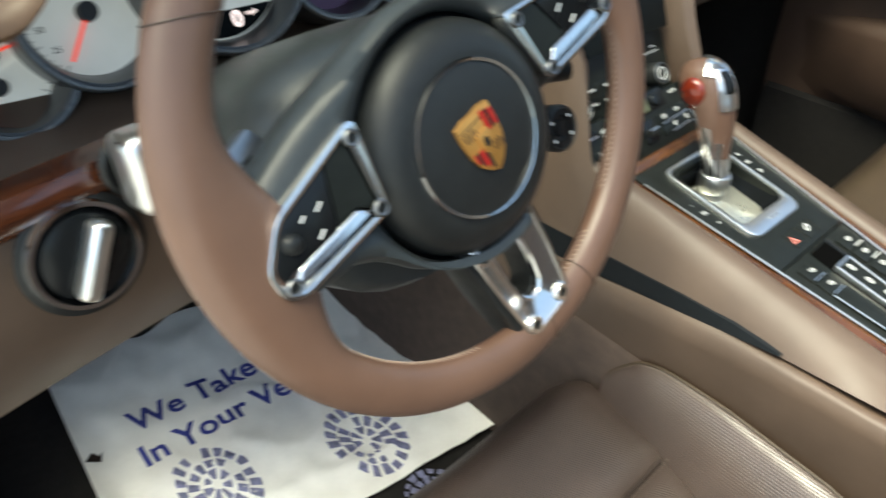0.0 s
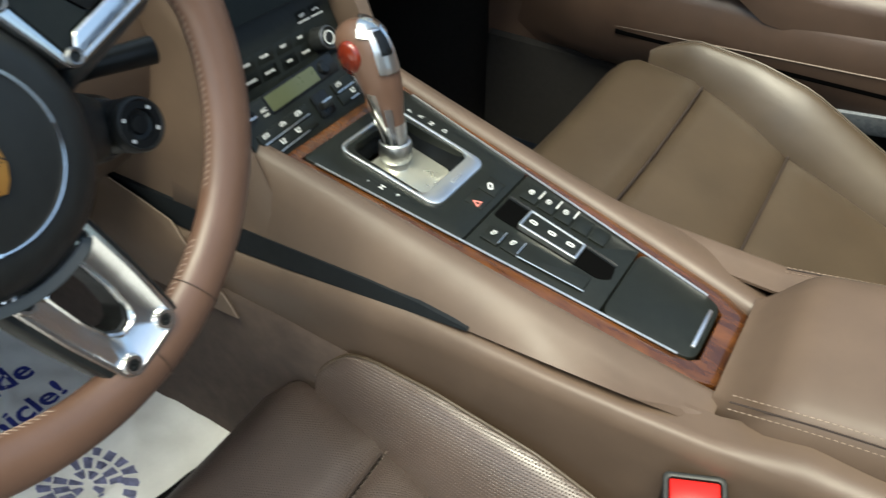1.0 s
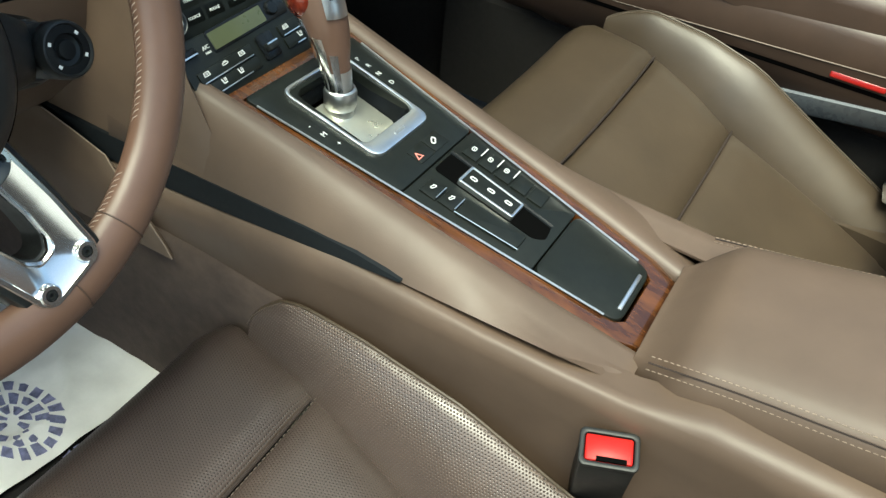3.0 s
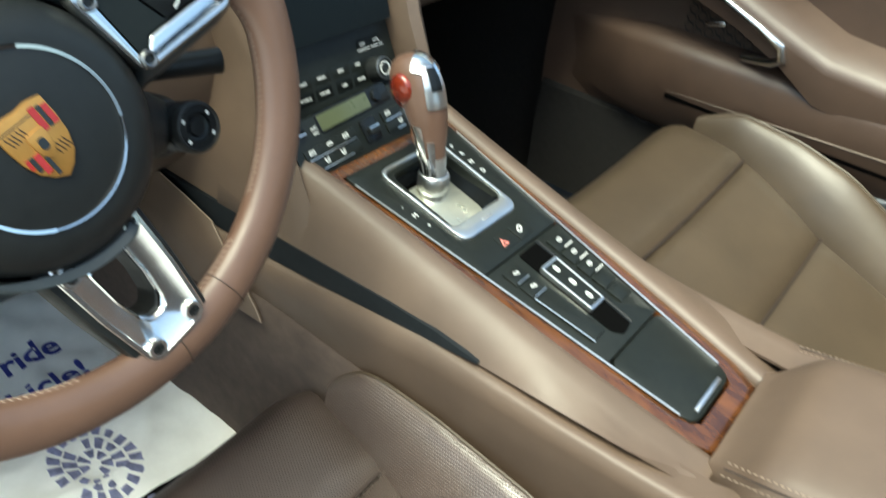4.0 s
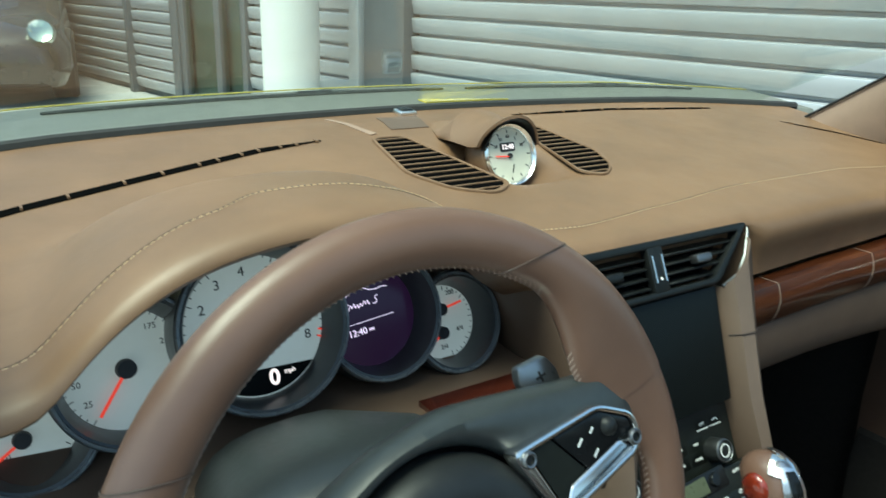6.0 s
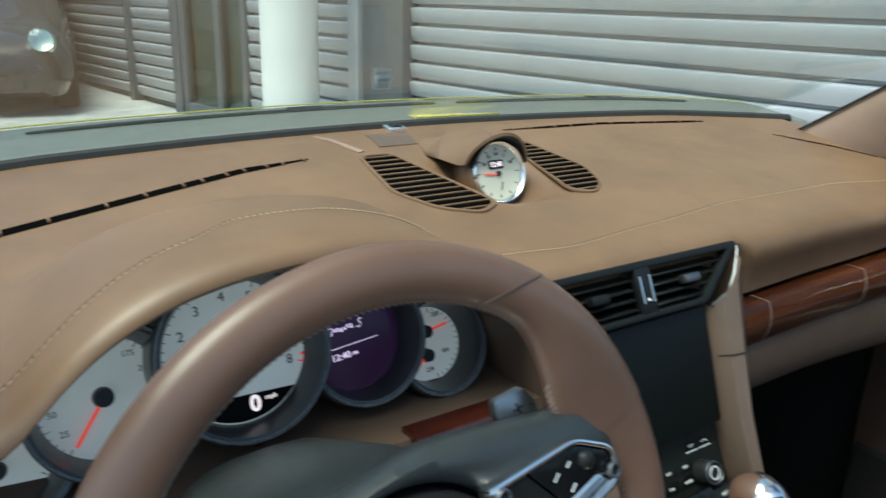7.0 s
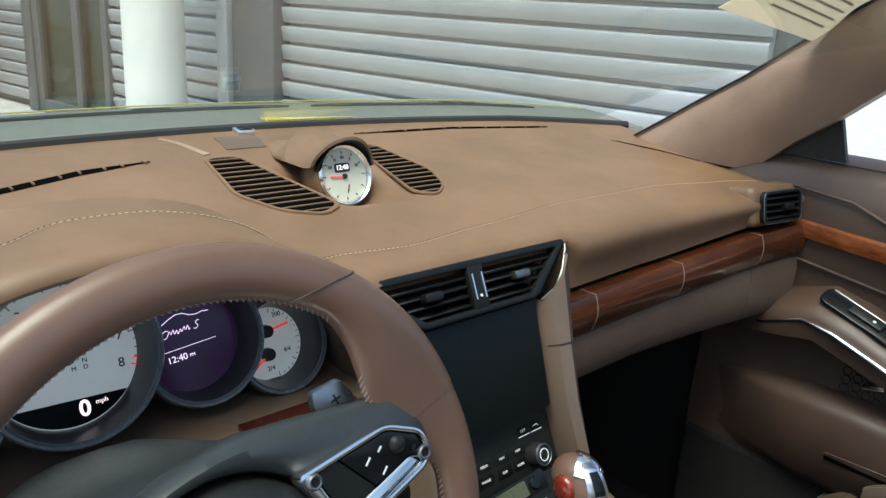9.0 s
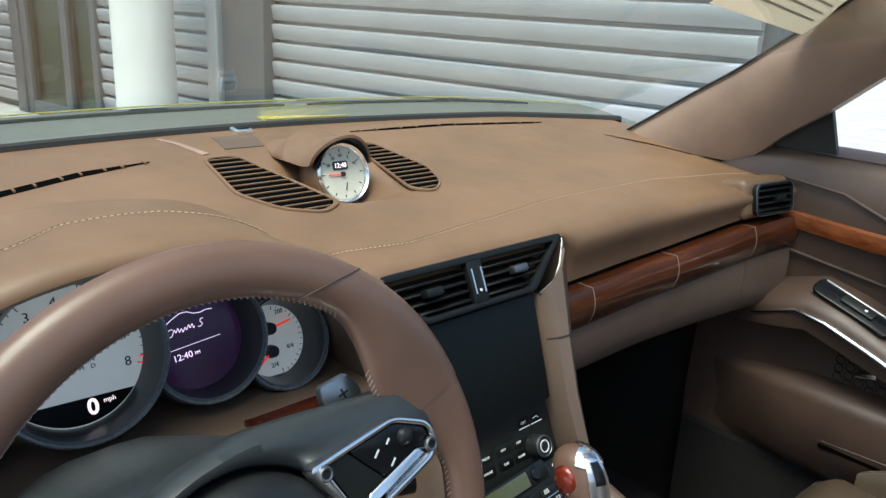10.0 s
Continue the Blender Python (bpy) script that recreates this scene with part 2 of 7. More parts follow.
def glass(name, tint=(1, 1, 1), rough=0.0):
    m = bpy.data.materials.new(name)
    m.use_nodes = True
    t = m.node_tree
    t.nodes.remove(t.nodes["Principled BSDF"])
    mix, clear, gloss = t.nodes.new("ShaderNodeMixShader"), t.nodes.new("ShaderNodeBsdfTransparent"), t.nodes.new("ShaderNodeBsdfGlossy")
    fres = t.nodes.new("ShaderNodeLayerWeight")
    fres.inputs[0].default_value = 0.5
    power, scale = t.nodes.new("ShaderNodeMath"), t.nodes.new("ShaderNodeMath")
    power.operation, scale.operation = "POWER", "MULTIPLY_ADD"
    power.inputs[1].default_value, scale.inputs[1].default_value, scale.inputs[2].default_value = 4.0, 0.6, 0.03
    t.links.new(fres.outputs["Facing"], power.inputs[0])
    t.links.new(power.outputs[0], scale.inputs[0])
    clear.inputs[0].default_value = (*tint, 1)
    gloss.inputs["Roughness"].default_value = rough
    t.links.new(scale.outputs[0], mix.inputs[0])
    t.links.new(clear.outputs[0], mix.inputs[1])
    t.links.new(gloss.outputs[0], mix.inputs[2])
    t.links.new(mix.outputs[0], t.nodes["Material Output"].inputs[0])
    return m


M["glass"] = glass("clear_glass", (0.94, 0.97, 0.95))
M["door_glass"] = glass("green_glass", (0.80, 0.88, 0.80))


# ---- mesh helpers ----
def vec(*a):
    return Vector(a)


def smooth(a, b, x):
    t = min(1.0, max(0.0, (x - a) / (b - a)))
    return t * t * (3 - 2 * t)


def lerp(a, b, t):
    return a + (b - a) * t


def sheet(rows, loop=False, caps=False):
    """A bmesh of quads through rows of points."""
    bm = bmesh.new()
    vs = [[bm.verts.new(p) for p in row] for row in rows]
    for a, b in zip(vs, vs[1:]):
        n = len(a)
        for i in range(n if loop else n - 1):
            bm.faces.new((a[i], a[(i + 1) % n], b[(i + 1) % n], b[i]))
    if caps and loop:
        bm.faces.new(vs[0][::-1])
        bm.faces.new(vs[-1])
    bmesh.ops.recalc_face_normals(bm, faces=bm.faces)
    return bm


def thicken(bm, t, toward=None):
    """Give an open sheet a body of thickness t behind its face; toward: the side its face looks to."""
    bm.normal_update()
    if toward is not None and sum(f.normal.dot(Vector(toward)) * f.calc_area() for f in bm.faces) < 0:
        bmesh.ops.reverse_faces(bm, faces=bm.faces[:])
        bm.normal_update()
    faces = bm.faces[:]
    edge = [e for e in bm.edges if len(e.link_faces) == 1]
    twin = {v: bm.verts.new(v.co - v.normal * abs(t)) for v in bm.verts[:]}
    for f in faces:
        bm.faces.new([twin[v] for v in reversed(f.verts)])
    for e in edge:
        p, q = e.verts
        loop = e.link_faces[0].loops
        order = next(l for l in loop if l.edge == e)
        p, q = order.vert, order.link_loop_next.vert
        bm.faces.new((q, p, twin[p], twin[q]))
    return bm


def box(sx, sy, sz, m=None, bevel=0.0, seg=2):
    bm = bmesh.new()
    bmesh.ops.create_cube(bm, size=1.0)
    bmesh.ops.scale(bm, vec=(sx, sy, sz), verts=bm.verts)
    if bevel:
        bmesh.ops.bevel(bm, geom=bm.edges[:], offset=bevel, segments=seg, profile=0.5, affect="EDGES")
    if m is not None:
        bm.transform(m)
    return bm


def prism(outline, depth, m=None, bevel=0.0, seg=2):
    """A flat outline (x, y), counter-clockwise, from z = 0 up to depth."""
    bm = bmesh.new()
    n = len(outline)
    lo = [bm.verts.new((x, y, 0)) for x, y in outline]
    hi = [bm.verts.new((x, y, depth)) for x, y in outline]
    bm.faces.new(lo[::-1])
    top = bm.faces.new(hi)
    for i in range(n):
        bm.faces.new((lo[i], lo[(i + 1) % n], hi[(i + 1) % n], hi[i]))
    bmesh.ops.recalc_face_normals(bm, faces=bm.faces)
    if bevel:
        bmesh.ops.bevel(bm, geom=list(top.edges), offset=bevel, segments=seg, profile=0.5, affect="EDGES")
    if m is not None:
        bm.transform(m)
    return bm


def frame_ring(outer, inner, depth, m=None, bevel=0.0):
    """A flat ring between two outlines of as many points."""
    bm = bmesh.new()
    n = len(outer)
    rings = [[bm.verts.new((x, y, z)) for x, y in o] for o, z in ((outer, 0), (outer, depth), (inner, depth), (inner, 0))]
    for a, b in ((0, 1), (1, 2), (2, 3), (3, 0)):
        for i in range(n):
            bm.faces.new((rings[a][i], rings[a][(i + 1) % n], rings[b][(i + 1) % n], rings[b][i]))
    bmesh.ops.recalc_face_normals(bm, faces=bm.faces)
    if bevel:
        edges = [e for e in bm.edges if all(abs(v.co.z - depth) < 1e-6 for v in e.verts) and len({v in rings[1] for v in e.verts}) == 1]
        bmesh.ops.bevel(bm, geom=edges, offset=bevel, segments=2, profile=0.5, affect="EDGES")
    if m is not None:
        bm.transform(m)
    return bm


def rounded(w, h, r, n=5, cx=0.0, cy=0.0):
    pts = []
    for k, (sx, sy) in enumerate(((1, 1), (-1, 1), (-1, -1), (1, -1))):
        for i in range(n + 1):
            a = radians(90 * k + 90 * i / n)
            pts.append((cx + sx * (w / 2 - r) + r * math.cos(a), cy + sy * (h / 2 - r) + r * math.sin(a)))
    return pts


def round_poly(pts, r, n=4):
    """Outline with its corners rounded."""
    out = []
    m = len(pts)
    for i in range(m):
        p, a, b = Vector(pts[i]), Vector(pts[i - 1]), Vector(pts[(i + 1) % m])
        da, db = (a - p), (b - p)
        k = min(r, da.length * 0.45, db.length * 0.45)
        s, e = p + da.normalized() * k, p + db.normalized() * k
        for j in range(n + 1):
            t = j / n
            q = s * (1 - t) ** 2 + p * 2 * t * (1 - t) + e * t * t
            out.append((q.x, q.y))
    return out


def tube(points, radius, seg=10, loop=False, squash=1.0):
    """A round tube along points; radius: a number or one a point."""
    n = len(points)
    pts = [Vector(p) for p in points]
    rad = radius if isinstance(radius, (list, tuple)) else [radius] * n
    up = Vector((0, 0, 1))
    rows = []
    side = None
    for i in range(n):
        a = pts[i - 1] if (loop or i) else pts[i]
        b = pts[(i + 1) % n] if (loop or i < n - 1) else pts[i]
        d = (b - a).normalized()
        if side is None:
            side = d.cross(up if abs(d.z) < 0.9 else Vector((1, 0, 0))).normalized()
        else:
            side = (side - d * side.dot(d)).normalized()
        other = d.cross(side)
        rows.append([pts[i] + (side * math.cos(2 * math.pi * j / seg) + other * math.sin(2 * math.pi * j / seg) * squash) * rad[i] for j in range(seg)])
    if loop:
        rows.append(rows[0])
        bm = sheet(rows, loop=True)
        bmesh.ops.remove_doubles(bm, verts=bm.verts, dist=1e-6)
        return bm
    return sheet(rows, loop=True, caps=True)


def lathe(profile, seg=32, m=None, arc=(0, 360)):
    """Turn (radius, height) points round z."""
    full = abs(arc[1] - arc[0]) >= 360
    k = seg if full else seg + 1
    rows = []
    for r, h in profile:
        rows.append([vec(r * math.cos(radians(arc[0] + (arc[1] - arc[0]) * i / seg)), r * math.sin(radians(arc[0] + (arc[1] - arc[0]) * i / seg)), h) for i in range(k)])
    bm = sheet(rows, loop=full)
    bmesh.ops.remove_doubles(bm, verts=bm.verts, dist=1e-6)
    if m is not None:
        bm.transform(m)
    return bm


def merged(*bms):
    out = bmesh.new()
    for b in bms:
        me = bpy.data.meshes.new("tmp")
        b.to_mesh(me)
        b.free()
        out.from_mesh(me)
        bpy.data.meshes.remove(me)
    return out


def to_mesh(bm, name, material, sharp=38.0):
    me = bpy.data.meshes.new(name)
    bm.to_mesh(me)
    bm.free()
    me.shade_smooth()
    me.set_sharp_from_angle(angle=radians(sharp))
    me.materials.append(material)
    return me


def origin(ob):
    p = Vector((0, 0, 0))
    while ob:
        p = p + ob.location
        ob = ob.parent
    return p


def part(name, bm, material, parent, label="", sharp=38.0):
    """One mesh object under a thing or a part; bm in world places."""
    bm.transform(Matrix.Translation(-origin(parent)))
    ob = new(name, to_mesh(bm, name, material, sharp))
    ob.parent = parent
    if label:
        tagged(ob, label)
    return ob


def thing(name, label, category, at=(0, 0, 0), group="", kind=""):
    ob = new(name)
    ob.empty_display_size = 0.05
    ob.location = at
    return tagged(ob, label, category, group, kind)


def structure(name, bm, material, label="", category="", sharp=38.0):
    ob = new(name, to_mesh(bm, name, material, sharp))
    return tagged(ob, label, category, kind="structure")


def words(text, size, m, depth=0.0003, align="CENTER", shear=0.0, bold=0.0):
    """Lettering as a bmesh, upright in m's x-y plane."""
    cu = bpy.data.curves.new("letters", "FONT")
    cu.body, cu.size, cu.extrude, cu.align_x, cu.align_y, cu.shear = text, size, depth, align, "CENTER", shear
    cu.resolution_u = 3
    cu.offset = bold
    ob = bpy.data.objects.new("letters", cu)
    me = bpy.data.meshes.new_from_object(ob)
    bpy.data.objects.remove(ob)
    bpy.data.curves.remove(cu)
    bm = bmesh.new()
    bm.from_mesh(me)
    bpy.data.meshes.remove(me)
    bm.transform(m)
    return bm


def basis(o, x, y):
    """A pose from an origin and the two directions of its x and y."""
    x = Vector(x).normalized()
    z = x.cross(Vector(y)).normalized()
    y = z.cross(x)
    return Matrix.Translation(o) @ Matrix((x, y, z)).transposed().to_4x4()


def stitches(points, length=0.0042, gap=0.0022, radius=0.0005, lift=0.0004):
    """A row of short threads along points."""
    bm = bmesh.new()
    pts = [Vector(p) for p in points]
    walked, nxt = 0.0, 0.0
    for a, b in zip(pts, pts[1:]):
        d = (b - a).length
        if d < 1e-9:
            continue
        u = (b - a) / d
        while nxt < walked + d:
            s = a + u * (nxt - walked)
            side = u.cross(vec(0, 0, 1)).normalized() * radius
            up = vec(0, 0, 1) * (radius + lift)
            e = s + u * length
            q = [bm.verts.new(p) for p in (s - side, s + side, e + side, e - side)]
            t = [bm.verts.new(p) for p in (s + u * length * 0.2 + up, e - u * length * 0.2 + up)]
            bm.faces.new((q[0], q[1], t[0]))
            bm.faces.new((q[1], q[2], t[1], t[0]))
            bm.faces.new((q[2], q[3], t[1]))
            bm.faces.new((q[3], q[0], t[0], t[1]))
            nxt += length + gap
        walked += d
    return bm


# ---- cabin shell ----
def dash_front(x):
    """Where the dash meets the windscreen."""
    return 0.655 - 0.26 * x * x


def face_y(x):
    """The dash's rear face; it turns back towards the door."""
    return 0.207 - 0.20 * max(0.0, abs(x) - 0.30) ** 1.5


def rise(x):
    """The passenger fascia climbs towards the door."""
    return 0.016 * smooth(0.32, 0.64, x) + 0.016 * min(1.0, max(0.0, (x - 0.15) / 0.49))


def hood_z(x):
    d = abs(x + 0.345)
    return 0.946 - 1.0 * d * d - 40.0 * d ** 4


def dash_top(x, y):
    base = 0.84 + 0.15 * min(y, 0.60) + 0.03 * max(0.0, y - 0.60)
    h = hood_z(x) - 2.2 * max(0.0, y - 0.325) ** 1.5
    base -= 0.034 * math.exp(-(x / 0.050) ** 4) * smooth(0.355, 0.440, y) * (1 - smooth(0.470, 0.510, y))
    k = 0.008
    e = max(-20.0, min(20.0, (h - base) / k))
    return base + k * math.log(1 + math.exp(e))


floor_rows = []
for x in [-0.72 + 1.44 * i / 24 for i in range(25)]:
    bump = 0.0
    floor_rows.append([vec(x, y, z) for y, z in ((-1.1, 0.20), (-0.4, 0.20), (0.0, 0.20), (0.45, 0.205), (0.60, 0.235), (0.75, 0.34), (0.90, 0.55), (0.95, 0.80))])
structure("cabin_floor", thicken(sheet(floor_rows), 0.02, (0, 0, 1)), M["carpet"], "dark brown carpeted car floor", "car floor")

header_rows = []
for i in range(17):
    x = -0.57 + 1.14 * i / 16
    header_rows.append([vec(x, y - 0.10 * (x / 0.57) ** 2, z - 0.10 * (abs(x) / 0.57) ** 3) for y, z in ((0.025, 1.222), (0.0, 1.210), (-0.05, 1.212), (-0.06, 1.225), (-0.03, 1.236))])
structure("header_rail", thicken(sheet(header_rows), 0.004, (0, 0, -1)), M["leather"], "brown leather windscreen header rail of the open car", "header rail")

back = sheet([[vec(x, -1.16, z) for z in (0.18, 0.4, 0.6, 0.82)] for x in (-0.72, -0.3, 0.3, 0.72)])
structure("rear_bulkhead", thicken(back, 0.02, (0, 1, 0)), M["leather"], "brown leather rear bulkhead of the cabin", "bulkhead")

# windscreen glass between the dash, the pillars and the roof
glass_rows = []
for i in range(21):
    x = -0.66 + 1.32 * i / 20
    y0, z0 = dash_front(x) + 0.06, dash_top(x, dash_front(x)) - 0.005
    x1 = x * 0.86
    y1, z1 = 0.02 - 0.10 * (x1 / 0.57) ** 2, 1.225 - 0.10 * (abs(x1) / 0.57) ** 3
    glass_rows.append([vec(lerp(x, x1, t), lerp(y0, y1, t), lerp(z0, z1, t) + 0.035 * 4 * t * (1 - t)) for t in [j / 12 for j in range(13)]])
screen_glass = structure("windscreen", thicken(sheet(glass_rows), 0.004, (0, 0, 1)), M["glass"], "clear curved car windscreen", "windscreen")
screen_glass.visible_shadow = False


def a_pillar(side):
    """Leather-trimmed windscreen pillar, wide at its foot."""
    rows = []
    line = [(0.655, 0.500, 0.900), (0.650, 0.430, 0.945), (0.642, 0.360, 0.990), (0.632, 0.285, 1.036), (0.622, 0.208, 1.090), (0.610, 0.130, 1.143), (0.590, 0.03, 1.20)]
    low = [(0.668, 0.270, 0.888), (0.664, 0.250, 0.905), (0.655, 0.205, 0.945), (0.647, 0.150, 0.985), (0.640, 0.085, 1.040), (0.632, 0.015, 1.090), (0.62, -0.08, 1.155)]
    for f, l in zip(line, low):
        f, l = Vector(f), Vector(l)
        row = []
        for t in [j / 8 for j in range(9)]:
            p = f.lerp(l, t)
            p.x -= 0.022 * math.sin(math.pi * t) ** 0.7
            row.append(vec(p.x * side, p.y, p.z))
        row += [vec((l.x + 0.03) * side, l.y, l.z), vec((f.x + 0.03) * side, f.y + 0.01, f.z)]
        rows.append(row)
    return sheet(rows, loop=True, caps=True)


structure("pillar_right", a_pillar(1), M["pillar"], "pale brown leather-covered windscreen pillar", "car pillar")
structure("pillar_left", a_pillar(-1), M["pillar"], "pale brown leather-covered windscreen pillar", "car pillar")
seal_line = [vec(0.651, 0.501, 0.899), vec(0.646, 0.431, 0.944), vec(0.638, 0.361, 0.989), vec(0.628, 0.286, 1.035), vec(0.618, 0.209, 1.089), vec(0.606, 0.131, 1.142), vec(0.586, 0.031, 1.199)]
structure("trim_seal", tube(seal_line, 0.0022, 8), M["rubber"], "black rubber windscreen seal", "seal")

# ---- dashboard ----
dash = thing("dashboard", "brown leather-covered car dashboard with stitched edge", "dashboard", (0, 0.3, 0.60))
rows = []
xs = [-0.68 + 1.36 * i / 136 for i in range(137)]
for x in xs:
    b = smooth(-0.175, -0.095, x)
    dy = face_y(x) - 0.207
    ys = 0.268 + 0.03 * max(0.0, x) + dy * 0.8
    row = []
    y0 = dash_front(x)
    for j in range(41):
        y = lerp(y0, ys, j / 40)
        row.append(vec(x, y, dash_top(x, y)))
    z = dash_top(x, ys)
    h = dash_top(x, 0.20)
    d = [(0.246, h + 0.0), (0.226, h - 0.001), (0.212, h - 0.004), (0.203, h - 0.010), (0.202, h - 0.015), (0.209, h - 0.020), (0.230, h - 0.022), (0.290, h - 0.032)]
    v = [(0.246, 0.8765), (0.235, 0.8745), (0.227, 0.8705), (0.2235, 0.8650), (0.2300, 0.8600), (0.2360, 0.8500), (0.2360, 0.8300), (0.2360, 0.8020)]
    p = [(0.246, 0.8765), (0.232, 0.8740), (0.221, 0.8680), (0.214, 0.8580), (0.213, 0.8460), (0.217, 0.8340), (0.222, 0.8200), (0.223, 0.8020)]
    c = 1 - smooth(0.138, 0.172, abs(x))
    for (ay, az), (by, bz), (cy, cz) in zip(d, p, v):
        by, bz = lerp(by, cy, c), lerp(bz, cz, c)
        row.append(vec(x, lerp(ay, by, b) + dy, lerp(az, bz, b) + rise(x) * (0.876 - bz) / 0.071))
    rows.append(row)
part("pad", thicken(sheet(rows), 0.003, (0, -0.3, 1)), M["dash"], dash, sharp=60)
# stitched seam along the rear edge
SEAM = ((-0.66, 0.205), (-0.50, 0.225), (-0.408, 0.250), (-0.368, 0.272), (-0.30, 0.276), (-0.257, 0.270), (-0.20, 0.268), (-0.129, 0.272), (-0.053, 0.2635), (0.066, 0.276), (0.216, 0.293), (0.42, 0.292), (0.56, 0.270), (0.65, 0.250))


def seam_y(x):
    """Where the stitched seam runs over the pad."""
    for (xa, ya), (xb, yb) in zip(SEAM, SEAM[1:]):
        if xa <= x <= xb:
            return lerp(ya, yb, smooth(xa, xb, x) * 0.5 + 0.5 * (x - xa) / (xb - xa))
    return SEAM[-1][1]


seam = []
for x in [-0.655 + 1.30 * i / 260 for i in range(261)]:
    seam.append(vec(x, seam_y(x), dash_top(x, seam_y(x)) + 0.0002))
part("seam", tube(seam, 0.00025, 6), M["seam"], dash)
part("stitching", stitches([p + vec(0, -0.0035, 0.0006) for p in seam], 0.0036, 0.0016, 0.00036), M["dash_thread"], dash, "pale thread stitching")

# wood strip across the dash, in lengths with joints
WOOD_Z0, WOOD_Z1 = 0.750, 0.795


def strip(x0, x1, z0, z1, out, name, material, parent, n=14, lean=0.0):
    rows = []
    for i in range(n + 1):
        x = lerp(x0, x1, i / n)
        f = face_y(x)
        row = []
        for j in range(9):
            t = j / 8
            row.append(vec(x, f - out * math.sin(math.pi * (0.12 + 0.76 * t)) + lean * t, lerp(z0, z1, t) + rise(x)))
        row += [vec(x, f + 0.02, z1 + rise(x)), vec(x, f + 0.02, z0 + rise(x))]
        rows.append(row)
    return part(name, sheet(rows, loop=True, caps=True), material, parent)


for x0, x1 in ((0.128, 0.1905), (0.192, 0.372), (0.3735, 0.548), (0.5495, 0.655)):
    strip(x0, x1, WOOD_Z0, WOOD_Z1, 0.010, "wood_strip", M["wood"], dash)
# this length has its shade in the wood colour
strip(-0.256, -0.150, 0.732, 0.768, 0.010, "wood_strip", M["wood_shaded"], dash)
strip(-0.660, -0.480, 0.743, 0.768, 0.010, "wood_strip", M["wood"], dash)
for x in (0.1905, 0.372, 0.548):
    strip(x + 0.0001, x + 0.0010, WOOD_Z0 - 0.0005, WOOD_Z1 + 0.0003, 0.0106, "wood_joint", M["stitch"], dash, 1)
# glovebox lid under the strip
for x0, x1 in ((0.122, 0.545), (0.547, 0.655)):
    rows = []
    for i in range(13):
        x = lerp(x0, x1, i / 12)
        f = face_y(x)
        rows.append([vec(x, f + dy, z + rise(x) * (z - 0.672) / 0.08) for dy, z in ((0.012, 0.7485), (0.0, 0.745), (-0.003, 0.732), (-0.002, 0.705), (0.002, 0.690), (0.010, 0.680), (0.030, 0.674), (0.10, 0.672), (0.10, 0.7485))])
    part("glovebox_lid" if x0 < 0.2 else "side_panel", sheet(rows, loop=True, caps=True), M["leather"], dash)
# knee panels on the driver's side
rows = []
for i in range(25):
    x = lerp(-0.67, -0.085, i / 24)
    f = face_y(x)
    rows.append([vec(x, f + dy, z) for dy, z in ((0.150, 0.800), (0.118, 0.776), (0.090, 0.764), (0.060, 0.760), (0.022, 0.763), (0.006, 0.764), (0.003, 0.752), (-0.002, 0.742), (-0.004, 0.70), (0.004, 0.655), (0.03, 0.60), (0.07, 0.565), (0.12, 0.565))])
part("knee_panel", thicken(sheet(rows), 0.006, (0, -1, 0)), M["leather"], dash)
# near-black all over: the shade under the dash is in this plate's colour
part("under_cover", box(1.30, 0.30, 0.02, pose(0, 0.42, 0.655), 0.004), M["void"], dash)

# ---- defroster grilles and slots on the dash top ----
def grille(outline, count, name):
    """A near-black plate in place of a shaded recess, under bars."""
    g = thing(name, "slatted air grille in the dash top", "air grille", (outline[0][0], outline[0][1], 0.90), "dash air grilles")
    c = vec(sum(p[0] for p in outline) / len(outline), sum(p[1] for p in outline) / len(outline), 0)
    zc = dash_top(c.x, c.y)
    m = Matrix.Translation((c.x, c.y, zc)) @ pose(0, 0, 0, math.degrees(math.atan(0.15)))
    local = [(x - c.x, y - c.y) for x, y in outline]
    rim = round_poly(local, 0.014, 5)
    inner = [(x * 0.90, y * 0.94) for x, y in rim]
    part("recess", prism([(x * 0.94, y * 0.96) for x, y in rim], 0.0012, m), M["void"], g)
    part("rim", frame_ring(rim, inner, 0.0028, m, 0.0012), M["dash"], g)
    lo, hi = min(p[1] for p in inner), max(p[1] for p in inner)
    for i in range(count):
        y = lerp(lo, hi, (i + 0.5) / count)
        cut = []
        for (ax, ay), (bx, by) in zip(inner, inner[1:] + inner[:1]):
            if (ay - y) * (by - y) < 0:
                cut.append(ax + (bx - ax) * (y - ay) / (by - ay))
        if len(cut) < 2:
            continue
        x0, x1 = min(cut), max(cut)
        part("slat", box(x1 - x0, (hi - lo) / count * 0.15, 0.0012, m @ pose((x0 + x1) / 2, y, 0.0019)), M["dash"], g)
    return g


grille([(-0.131, 0.545), (-0.088, 0.545), (-0.052, 0.372), (-0.085, 0.352), (-0.125, 0.376), (-0.150, 0.430)], 13, "defroster_grille")
grille([(0.083, 0.545), (0.116, 0.545), (0.130, 0.435), (0.108, 0.384), (0.076, 0.360), (0.050, 0.376)], 13, "defroster_grille")


